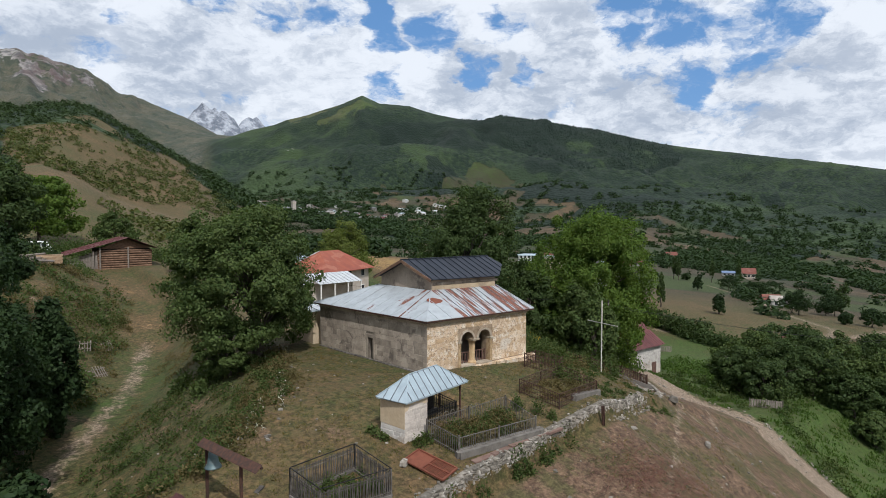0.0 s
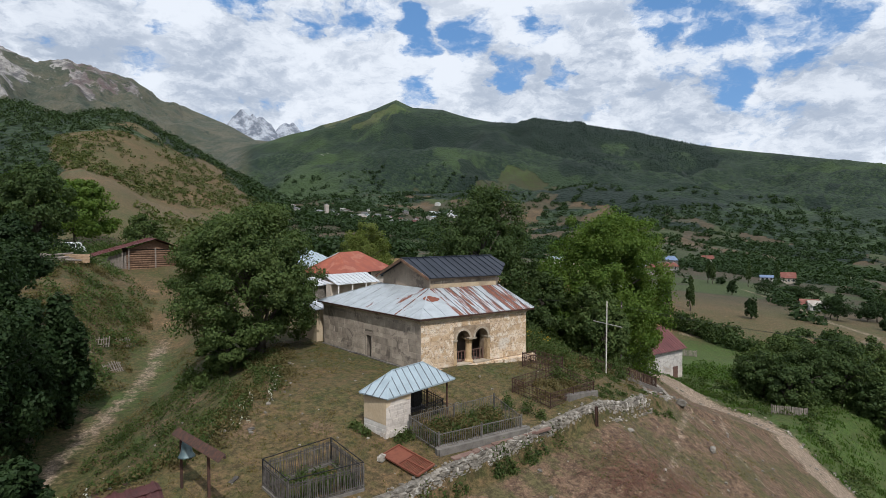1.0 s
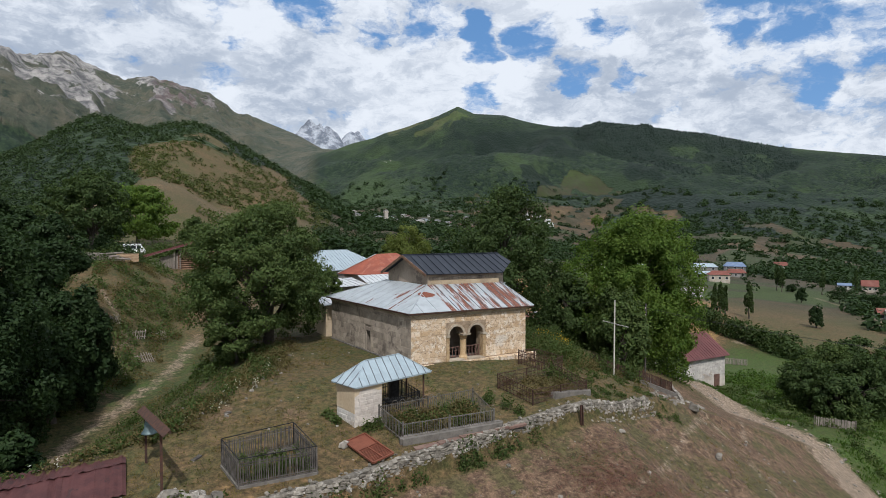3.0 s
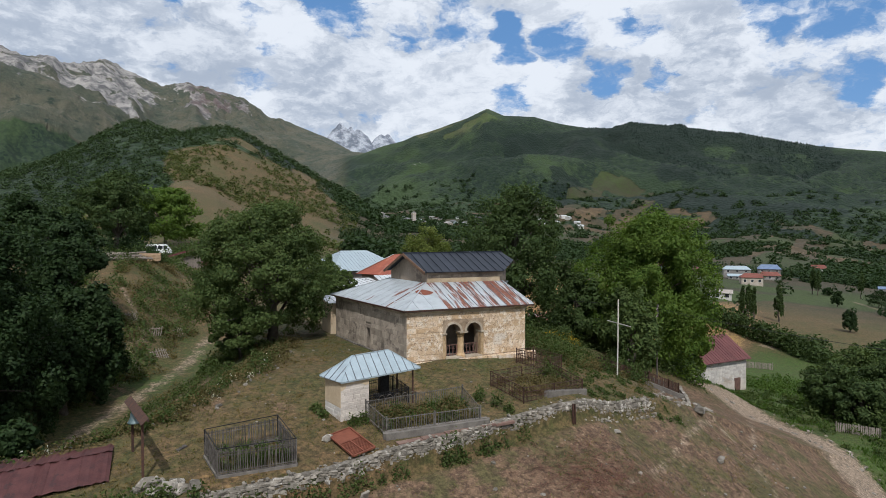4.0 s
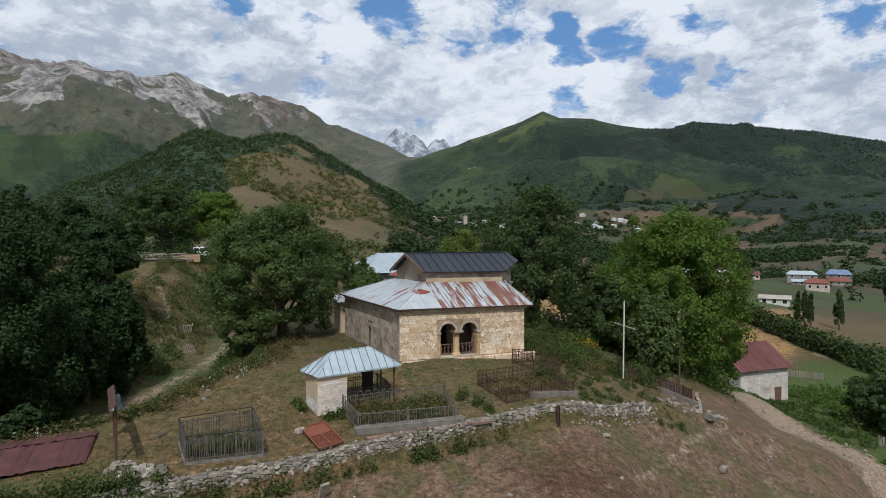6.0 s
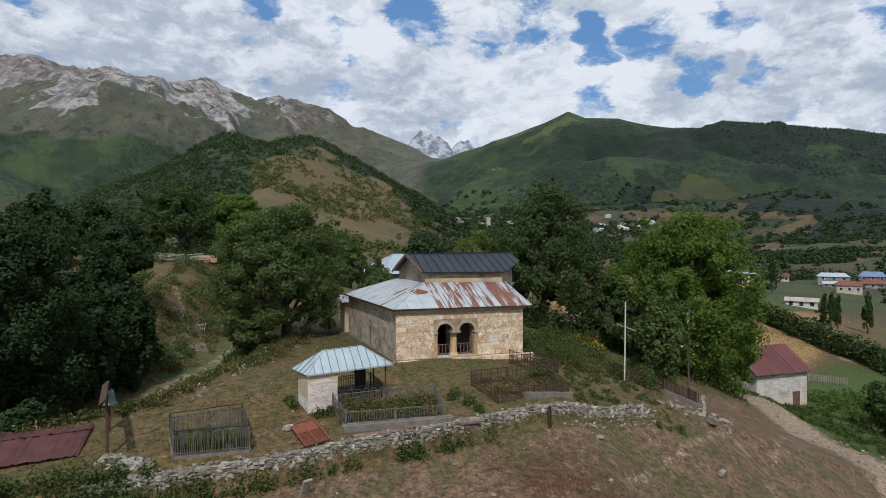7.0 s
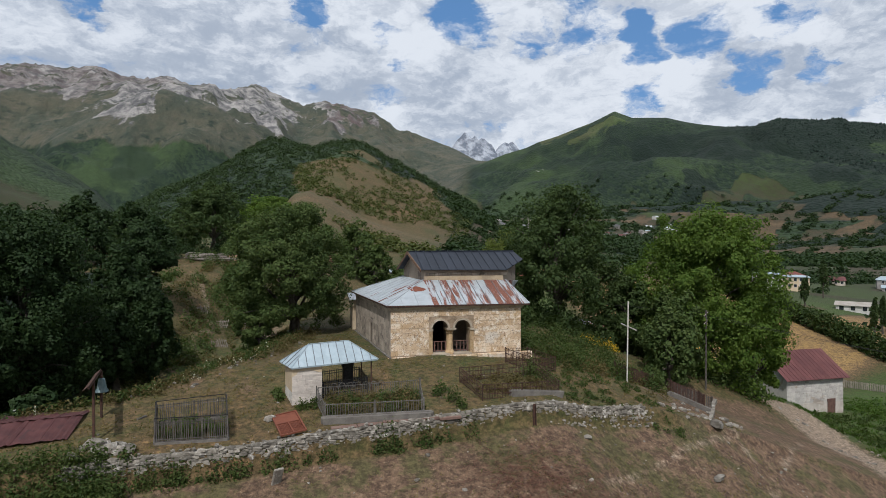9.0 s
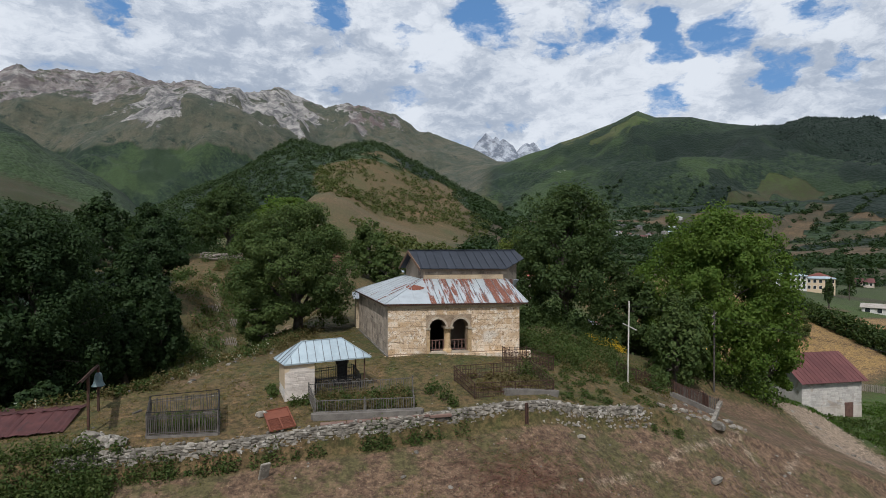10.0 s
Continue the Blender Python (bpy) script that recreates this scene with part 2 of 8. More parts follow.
def front_stone(n, pos):
    """Weathered limestone: ochre and cream blocks, lichen-white patches, dark pits."""
    rnd = n.add("ShaderNodeObjectInfo", 5)
    a, b, c = n.noise(pos, 2.2, 8.0, 0.70), n.noise(pos, 12.0, 6.0, 0.72), n.noise(pos, 4.0, 8.0, 0.7, distortion=0.5)
    col = n.mix(n.ramp(rnd, 0.1, 0.9), (0.49, 0.345, 0.205), (0.66, 0.52, 0.375))
    col = n.mix(n.math("MULTIPLY", n.ramp(n.noise(pos, 0.75, 6.0, 0.7), 0.44, 0.60), 0.7), col, (0.43, 0.30, 0.185))
    col = n.mix(n.ramp(a, 0.48, 0.62), col, (0.71, 0.625, 0.51))
    col = n.mix(n.ramp(c, 0.55, 0.63), col, (0.33, 0.225, 0.135))
    col = n.mix(n.math("MULTIPLY", n.ramp(n.noise(pos, 0.5, 5.0, 0.6), 0.56, 0.66), 0.8), col, (0.61, 0.545, 0.465))
    col = n.mix(n.math("MULTIPLY", n.ramp(n.noise(pos, 9.0, 7.0, 0.75, distortion=1.2), 0.55, 0.61), 0.9), col, (0.13, 0.085, 0.058))
    col = n.scale(col, n.math("ADD", 0.72, n.math("MULTIPLY", b, 0.5)))
    return col, 0.92, 0.0, n.math("ADD", b, c), 0.05


shader("stone_front", front_stone)
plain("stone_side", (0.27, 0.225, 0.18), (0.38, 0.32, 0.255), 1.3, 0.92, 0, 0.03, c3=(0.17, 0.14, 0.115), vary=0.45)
plain("mortar", (0.22, 0.16, 0.105), (0.34, 0.26, 0.185), 2.0, 0.95, 0, 0.03, c3=(0.16, 0.115, 0.08))
plain("ochre_stone", (0.36, 0.245, 0.13), (0.46, 0.335, 0.20), 3.0, 0.92, 0, 0.02, c3=(0.24, 0.165, 0.10))
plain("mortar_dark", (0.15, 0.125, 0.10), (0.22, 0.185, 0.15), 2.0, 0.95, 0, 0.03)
plain("trim_stone", (0.42, 0.36, 0.28), (0.33, 0.27, 0.20), 2.5, 0.9, 0, 0.02, c3=(0.25, 0.19, 0.13))
plain("nave_plaster", (0.28, 0.225, 0.175), (0.37, 0.30, 0.235), 0.9, 0.93, 0, 0.03, c3=(0.18, 0.145, 0.12))
plain("tower_stone", (0.34, 0.30, 0.27), (0.42, 0.37, 0.33), 0.3, 0.9, 0, 0.05)
plain("nave_ochre", (0.38, 0.29, 0.18), (0.45, 0.36, 0.25), 1.2, 0.93, 0, 0.03, c3=(0.30, 0.24, 0.17))
rusty_sheet("sheet_front", 0.44, 0.53)
rusty_sheet("sheet_side", 0.66, 0.74, stretch=(0.5, 1.2, 0.5))
rusty_sheet("sheet_blue", 0.80, 0.90, (0.36, 0.43, 0.47))
rusty_sheet("sheet_pale", 0.72, 0.84, (0.52, 0.54, 0.55))
plain("roof_dark", (0.017, 0.021, 0.031), (0.026, 0.031, 0.043), 1.0, 0.5, 0.2, 0.004)
plain("roof_maroon", (0.095, 0.034, 0.034), (0.12, 0.045, 0.042), 0.7, 0.6, 0.1, 0.01)
plain("roof_beige", (0.24, 0.215, 0.185), (0.31, 0.28, 0.25), 0.6, 0.8, 0, 0.01)
plain("roof_blue", (0.12, 0.17, 0.27), (0.16, 0.21, 0.31), 0.6, 0.6, 0.1, 0.01)
plain("roof_grey", (0.10, 0.10, 0.105), (0.16, 0.16, 0.165), 0.6, 0.7, 0, 0.01, vary=0.5)
plain("roof_tile", (0.24, 0.070, 0.040), (0.19, 0.055, 0.036), 0.6, 0.75, 0, 0.01, c3=(0.26, 0.10, 0.065))
plain("roof_red", (0.155, 0.052, 0.038), (0.125, 0.045, 0.034), 0.6, 0.75, 0, 0.01, c3=(0.18, 0.08, 0.06))
plain("rust_iron", (0.048, 0.030, 0.024), (0.080, 0.040, 0.028), 6.0, 0.85, 0.2, 0.003)
plain("red_oxide", (0.13, 0.042, 0.025), (0.17, 0.058, 0.034), 3.0, 0.75, 0.1, 0.004)
plain("maroon_tin", (0.060, 0.022, 0.022), (0.085, 0.032, 0.03), 2.0, 0.7, 0.1, 0.01, c3=(0.045, 0.022, 0.022))
plain("grey_paint", (0.085, 0.078, 0.07), (0.14, 0.13, 0.115), 5.0, 0.75, 0, 0.003, c3=(0.07, 0.05, 0.04))
plain("slat_wood", (0.055, 0.047, 0.042), (0.10, 0.09, 0.08), 5.0, 0.85, 0, 0.004, vary=0.6)
plain("seam", (0.10, 0.11, 0.12), (0.16, 0.17, 0.18), 5.0, 0.6, 0.2, 0.002)
plain("black_iron", (0.012, 0.012, 0.013), (0.025, 0.024, 0.024), 5.0, 0.6, 0.3, 0.002)
plain("old_wood", (0.16, 0.135, 0.115), (0.23, 0.20, 0.17), 4.0, 0.9, 0, 0.008, vary=0.4)
plain("log_wood", (0.12, 0.07, 0.045), (0.18, 0.11, 0.07), 3.0, 0.9, 0, 0.01, vary=0.4)
plain("fresh_wood", (0.42, 0.30, 0.19), (0.34, 0.22, 0.13), 3.0, 0.85, 0, 0.01, vary=0.4)
plain("door_wood", (0.10, 0.055, 0.045), (0.15, 0.085, 0.065), 4.0, 0.8, 0, 0.005)
plain("pale_wood", (0.40, 0.37, 0.32), (0.52, 0.49, 0.44), 5.0, 0.85, 0, 0.004, c3=(0.27, 0.24, 0.20))
plain("white_paint", (0.62, 0.60, 0.55), (0.70, 0.68, 0.64), 3.0, 0.7, 0, 0.003)
plain("whitewash", (0.42, 0.37, 0.325), (0.54, 0.485, 0.43), 1.2, 0.9, 0, 0.02, c3=(0.38, 0.33, 0.28))
plain("ochre_plaster", (0.46, 0.36, 0.24), (0.50, 0.40, 0.28), 1.0, 0.9, 0, 0.01)
plain("rubble", (0.125, 0.110, 0.090), (0.22, 0.198, 0.166), 3.0, 0.92, 0, 0.03, c3=(0.36, 0.335, 0.295), vary=0.7)
plain("rubble_joined", (0.125, 0.110, 0.090), (0.22, 0.198, 0.166), 3.0, 0.92, 0, 0.03, c3=(0.36, 0.335, 0.295), vary=0.7, islands=True)
plain("rubble_pale", (0.24, 0.215, 0.18), (0.34, 0.31, 0.27), 2.0, 0.92, 0, 0.03, vary=0.5)
plain("rubble_fill", (0.12, 0.105, 0.085), (0.19, 0.168, 0.138), 3.0, 0.95, 0, 0.04)
plain("concrete", (0.105, 0.094, 0.083), (0.16, 0.145, 0.128), 2.0, 0.9, 0, 0.01)
plain("pink_slab", (0.145, 0.090, 0.073), (0.18, 0.12, 0.095), 2.0, 0.9, 0, 0.01)
plain("barn_wall", (0.42, 0.39, 0.36), (0.50, 0.47, 0.43), 1.2, 0.92, 0, 0.02, c3=(0.36, 0.31, 0.26), vary=0.3)
plain("house_plaster", (0.40, 0.34, 0.28), (0.48, 0.42, 0.36), 0.8, 0.9, 0, 0.01)
plain("house_white", (0.42, 0.41, 0.38), (0.52, 0.50, 0.47), 0.4, 0.9, 0, 0.01, vary=0.4)
plain("house_grey", (0.17, 0.16, 0.15), (0.25, 0.235, 0.22), 0.4, 0.9, 0, 0.01, vary=0.5)
plain("granite", (0.012, 0.012, 0.014), (0.03, 0.03, 0.033), 8.0, 0.35, 0, 0.001)
plain("dark_room", (0.02, 0.018, 0.016), (0.03, 0.027, 0.024), 2.0, 0.9)
plain("glass_dark", (0.02, 0.025, 0.03), (0.03, 0.035, 0.04), 2.0, 0.15)
plain("bronze", (0.10, 0.15, 0.16), (0.15, 0.19, 0.19), 5.0, 0.55, 0.4, 0.003)
plain("bark", (0.055, 0.045, 0.036), (0.10, 0.085, 0.07), 3.0, 0.95, 0, 0.03)
plain("car_white", (0.68, 0.69, 0.70), (0.72, 0.73, 0.74), 1.0, 0.35)
plain("rubber", (0.015, 0.015, 0.015), (0.025, 0.025, 0.025), 4.0, 0.9)
leaves("leaf_wood", (0.021, 0.040, 0.015), (0.034, 0.057, 0.020), (0.054, 0.076, 0.027), 0.2)
plain("conifer", (0.009, 0.019, 0.014), (0.014, 0.027, 0.019), 0.02, 0.95, 0, 0.2, vary=0.5, islands=True)
leaves("leaf_mid", (0.045, 0.074, 0.022), (0.066, 0.098, 0.029), (0.098, 0.122, 0.038))
leaves("leaf_dark", (0.034, 0.058, 0.019), (0.050, 0.078, 0.025), (0.070, 0.096, 0.030))
# darkened leaf greens: cloud shade over gully and valley trees, put into the colour
leaves("leaf_shaded", (0.017, 0.034, 0.012), (0.026, 0.047, 0.016), (0.038, 0.060, 0.020), 0.25)
leaves("leaf_bright", (0.060, 0.108, 0.018), (0.088, 0.140, 0.024), (0.124, 0.170, 0.034), 0.38)
leaves("willow", (0.085, 0.115, 0.026), (0.11, 0.135, 0.032), (0.14, 0.155, 0.042), 0.35)
leaves("leaf_olive", (0.05, 0.07, 0.022), (0.075, 0.09, 0.028), (0.11, 0.11, 0.035))
leaves("weed_green", (0.036, 0.062, 0.016), (0.056, 0.082, 0.022), (0.092, 0.104, 0.034))
leaves("weed_dry", (0.098, 0.080, 0.034), (0.135, 0.102, 0.045), (0.072, 0.078, 0.026))
leaves("turf", (0.070, 0.085, 0.024), (0.16, 0.115, 0.046), (0.12, 0.105, 0.036), 0.4)
leaves("corn_green", (0.045, 0.088, 0.016), (0.062, 0.108, 0.020), (0.085, 0.125, 0.026), 0.3)
leaves("bloom_white", (0.50, 0.50, 0.44), (0.55, 0.55, 0.5), (0.4, 0.42, 0.33))
leaves("bloom_yellow", (0.55, 0.33, 0.02), (0.60, 0.40, 0.03), (0.3, 0.25, 0.03))
leaves("twig_dry", (0.10, 0.043, 0.030), (0.13, 0.057, 0.039), (0.17, 0.088, 0.06), 0.05)

# ---- mesh helpers ----


def obj(name, verts, faces, material, smooth=False):
    me = bpy.data.meshes.new(name)
    me.from_pydata([tuple(v) for v in verts], [], faces)
    me.materials.append(MATS[material] if isinstance(material, str) else material)
    if smooth:
        me.shade_smooth()
    me.update()
    return new(name, me)


def thing(name, at, label, category, group="", kind=""):
    e = new(name)
    e.location = at
    e.empty_display_size = 0.3
    return tagged(e, label, category, group, kind)


def under(ob, parent, label=""):
    """Hangs ob, built in world coordinates, under its thing or part."""
    ob.parent = parent
    if parent.parent is None:
        ob.matrix_parent_inverse = Matrix.Translation(-parent.location)
    if label:
        ob["label"] = label
    return ob


def part(name, bm, material, parent, label="", smooth=False):
    me = bpy.data.meshes.new(name)
    bmesh.ops.recalc_face_normals(bm, faces=bm.faces[:])
    bm.to_mesh(me)
    bm.free()
    me.materials.append(MATS[material])
    if smooth:
        me.shade_smooth()
    return under(new(name, me), parent, label)


def prism(bm, low, high):
    """A solid between two rings of points of the same number."""
    a, b = [bm.verts.new(p) for p in low], [bm.verts.new(p) for p in high]
    n = len(a)
    bm.faces.new(a[::-1])
    bm.faces.new(b)
    for i in range(n):
        bm.faces.new((a[i], a[(i + 1) % n], b[(i + 1) % n], b[i]))
    return bm


def box(bm, p, q, turn=0.0, bevel=0.0):
    """A box from corner p to corner q, turned about its middle; bevelled edges where asked."""
    p, q = Vector(p), Vector(q)
    mid, d = (p + q) / 2, q - p
    got = bmesh.ops.create_cube(bm, size=1, matrix=Matrix.Translation(mid) @ Matrix.Rotation(turn, 4, "Z") @ Matrix.Diagonal((abs(d.x), abs(d.y), abs(d.z), 1)))
    if bevel:
        edges = {e for v in got["verts"] for e in v.link_edges}
        bmesh.ops.bevel(bm, geom=list(edges), offset=bevel, segments=1, affect="EDGES", profile=0.5)
    return bm


def bar(bm, a, b, w, d=None, sides=4):
    """A straight bar from a to b, w thick."""
    a, b = Vector(a), Vector(b)
    z = (b - a).normalized()
    x = z.orthogonal().normalized() if abs(z.z) < 0.99 else Vector((1, 0, 0))
    if abs(z.z) < 0.99:
        x = z.cross(Vector((0, 0, 1))).normalized()
    y = z.cross(x)
    d = w if d is None else d
    ring = [(math.cos(2 * math.pi * (i + 0.5) / sides), math.sin(2 * math.pi * (i + 0.5) / sides)) for i in range(sides)]
    k = 0.7071 if sides == 4 else 0.5
    return prism(bm, [a + x * c * w * k + y * s * d * k for c, s in ring], [b + x * c * w * k + y * s * d * k for c, s in ring])


def tube(points, radii, sides=7):
    """Vertices and faces of a tapered, bent tube."""
    vs, fs = [], []
    for i, (p, r) in enumerate(zip(points, radii)):
        p = Vector(p)
        q = Vector(points[min(i + 1, len(points) - 1)]) - Vector(points[max(i - 1, 0)])
        q.normalize()
        x = q.orthogonal().normalized() if abs(q.z) > 0.9 else q.cross(Vector((0, 0, 1))).normalized()
        y = q.cross(x)
        for k in range(sides):
            a = 2 * math.pi * k / sides
            vs.append(p + (x * math.cos(a) + y * math.sin(a)) * r)
        if i:
            o = (i - 1) * sides
            for k in range(sides):
                fs.append((o + k, o + (k + 1) % sides, o + sides + (k + 1) % sides, o + sides + k))
    fs.append(tuple(range(len(vs) - sides, len(vs))))
    return vs, fs


def fast(name, verts, faces, material):
    """A big mesh of quads, or of triangles, from arrays."""
    me = bpy.data.meshes.new(name)
    verts, faces = np.asarray(verts, dtype=np.float32), np.asarray(faces, dtype=np.int32)
    k = faces.shape[1]
    me.vertices.add(len(verts))
    me.vertices.foreach_set("co", verts.ravel())
    me.loops.add(faces.size)
    me.loops.foreach_set("vertex_index", faces.ravel())
    me.polygons.add(len(faces))
    me.polygons.foreach_set("loop_start", np.arange(0, faces.size, k, dtype=np.int32))
    me.polygons.foreach_set("loop_total", np.full(len(faces), k, dtype=np.int32))
    me.update(calc_edges=True)
    me.materials.append(MATS[material])
    return new(name, me)


def blades(rng, centres, size, up=0.35, slim=0.55, face=None):
    """Leaf-shaped quads at the centres, turned at random, tips bent."""
    n = len(centres)
    nrm = rng.normal(size=(n, 3))
    if face is not None:
        nrm = nrm * 0.55 + face
    nrm[:, 2] = (np.abs(nrm[:, 2]) if face is None else nrm[:, 2]) + up
    nrm /= np.linalg.norm(nrm, axis=1)[:, None]
    a = np.cross(nrm, rng.normal(size=(n, 3)))
    a /= np.linalg.norm(a, axis=1)[:, None] + 1e-9
    b = np.cross(nrm, a)
    s = (size * rng.uniform(0.6, 1.35, n))[:, None] if np.isscalar(size) else (size * rng.uniform(0.6, 1.35, n))[:, None]
    v = np.stack([centres - a * s * 0.5, centres + b * s * 0.5 * slim + nrm * s * 0.08, centres + a * s * 0.5 - nrm * s * 0.1, centres - b * s * 0.5 * slim + nrm * s * 0.08], 1)
    return v.reshape(-1, 3), np.arange(n * 4).reshape(-1, 4)

# ---- the land ----


def hash2(i, j, seed):
    k = (i.astype(np.int64) * 374761393 + j.astype(np.int64) * 668265263 + seed * 1274126177) & 0x7FFFFFFF
    k = ((k ^ (k >> 13)) * 1103515245 + 12345) & 0x7FFFFFFF
    k = (k ^ (k >> 16)) * 69069 & 0x7FFFFFFF
    return (k & 0xFFFFF) / 0xFFFFF


def value_noise(x, y, seed=0):
    i, j = np.floor(x), np.floor(y)
    f, g = x - i, y - j
    f, g = f * f * (3 - 2 * f), g * g * (3 - 2 * g)
    a, b, c, d = hash2(i, j, seed), hash2(i + 1, j, seed), hash2(i, j + 1, seed), hash2(i + 1, j + 1, seed)
    return (a * (1 - f) + b * f) * (1 - g) + (c * (1 - f) + d * f) * g


def fbm(x, y, octaves=5, seed=0, ridged=False):
    s, amp, tot = 0.0, 1.0, 0.0
    for k in range(octaves):
        v = value_noise(x * 2 ** k + 17.3 * k, y * 2 ** k - 9.1 * k, seed + k) * 2 - 1
        s = s + amp * ((1 - 2 * np.abs(v)) if ridged else v)
        tot += amp
        amp *= 0.5
    return s / tot


def step(v, lo, hi):
    t = np.clip((v - lo) / (hi - lo), 0, 1)
    return t * t * (3 - 2 * t)


# the wall below the yard, the yard's edge above the gully, the gully's track
def wall_y(x):
    return np.interp(x, [-24, -14, -8.6, -5.4, -1.6, 6.3, 10.5, 14.5, 22], [-12.0, -10.7, -10.35, -9.75, -9.35, -8.0, -6.9, -5.7, -4.5])


def edge_x(y):
    return np.interp(y, [-14, -7, -5.6, -4.8, -3, -1.2, 1, 4, 9.3, 16, 30, 60], [-42, -26, -19.3, -16, -13.2, -11.4, -9.9, -8.1, -6.5, -5.5, -4.0, -3.0])


def track_x(y):
    return np.interp(y, [-14, 10, 24, 37, 55, 75], [-27, -19.5, -13.0, -9.0, -5.6, -6.5])


def track_z(y):
    return np.interp(y, [-14, 10, 24, 37, 55, 75, 100], [-7.5, -4.8, -4.2, -3.0, 0, 2.2, 3])


def hill_track_x(y):
    return np.interp(y, [-30, -20, -8, -1, 4, 8, 12, 16, 22], [26, 32.8, 38.2, 41, 42.4, 41.9, 39.5, 36, 31])


EYE_AT = (-10.0, -33.0)                      # mid-walk, from which bearings of the hills are taken
# rise per metre of distance, by bearing: {distance: {bearing: slope}}
LAYERS = {
    130: {-180: -.12, -40: -.06, -18: -.035, -4: -.03, 7: -.035, 13: -.05, 28: -.058, 38.5: -.08, 48: -.125, 56: -.155, 76: -.175, 120: -.18, 180: -.12},
    320: {-180: -.07, -40: -.03, -26: -.02, -18: .0, -12: .02, -7: .035, -4: .045, -2: .055, 0: .086, 1.2: .090, 3.4: .076, 6.2: .046, 9: .030, 11.5: .016, 15: .0, 20: -.02, 28: -.03, 38.5: -.04, 43: -.05, 56: -.07, 66: -.087, 76: -.105, 120: -.08, 180: -.07},
    700: {-180: -.03, -40: .0, -26: .01, -20: .018, -17: .032, -14.5: .056, -12.4: .078, -10: .095, -7.5: .115, -5.7: .139, -4.2: .157, -2.8: .169, -1.5: .165, -.4: .157, 1.2: .152, 3.2: .163, 5: .169, 6.2: .166, 7.4: .155, 8.8: .142, 11: .120, 14: .091, 16.5: .068, 18.5: .043, 20: .030, 24: .022, 30: .012, 38.5: -.01, 43: -.025, 56: -.02, 66: -.05, 76: -.075, 120: -.05, 180: -.03},
    1000: {-180: -.02, -40: .05, -26: .06, -18: .03, -12: .02, 4: .01, 13: .02, 17: .028, 24: .032, 30: .03, 38.5: .012, 43: -.01, 56: .0, 66: -.025, 76: -.045, 120: -.03, 180: -.02},
    1600: {-180: .03, -40: .19, -26.2: .165, -24.4: .153, -23.3: .138, -21.3: .122, -19.3: .104, -17.6: .080, -16.3: .055, -15.4: .032, -12: .03, 0: .03, 13: .035, 17: .045, 20: .058, 24: .068, 30: .078, 38.5: .083, 43: .083, 50: .080, 56: .068, 66: .040, 76: .020, 120: .01, 180: .03},
    2000: {-180: .06, -40: .10, -26: .085, -22: .05, -18: .04, -12: .045, 0: .05, 7: .05, 13: .062, 15.2: .08, 17: .095, 20: .110, 24: .130, 27: .150, 30: .163, 34: .150, 38.5: .143, 43: .143, 48: .134, 56: .112, 66: .080, 76: .053, 120: .03, 180: .06},
    2700: {-180: .10, -40: .10, -26: .08, -22.5: .112, -21.3: .140, -20: .160, -18.4: .185, -16.3: .210, -14: .237, -12.1: .247, -9.7: .235, -7.7: .220, -6.2: .208, -4.7: .191, -3.6: .177, 0: .150, 4: .130, 7: .118, 10: .105, 13: .095, 15.2: .115, 17: .135, 20: .155, 22: .165, 23.1: .174, 25.2: .184, 26.8: .194, 28.4: .203, 30.4: .219, 32: .206, 35: .205, 37.8: .189, 40.6: .179, 42.3: .177, 44: .187, 46.7: .180, 50.5: .166, 53.2: .157, 55.8: .145, 58.3: .133, 60.8: .124, 65.5: .110, 69.8: .096, 76: .076, 90: .055, 120: .06, 180: .10},
    4200: {-180: .14, -40: .20, -26.2: .240, -24.9: .250, -24: .246, -21.7: .255, -20.1: .250, -17.8: .263, -15.8: .253, -14: .251, -12.1: .260, -10.5: .254, -9.7: .244, -8.5: .249, -7.4: .245, -6.5: .250, -5.2: .254, -4.4: .263, -3.1: .254, -1.5: .241, 0: .232, 2.3: .239, 3.8: .236, 5.3: .226, 6.8: .223, 8.6: .204, 11.5: .186, 14.2: .168, 15.3: .158, 17: .140, 20: .13, 24: .12, 38.5: .11, 90: .05, 180: .15},
}
DIST = np.array([130.0] + [d for d in LAYERS if d > 130])


def slopes(az):
    return np.stack([np.interp(az, list(t), list(t.values())) for t in LAYERS.values()])


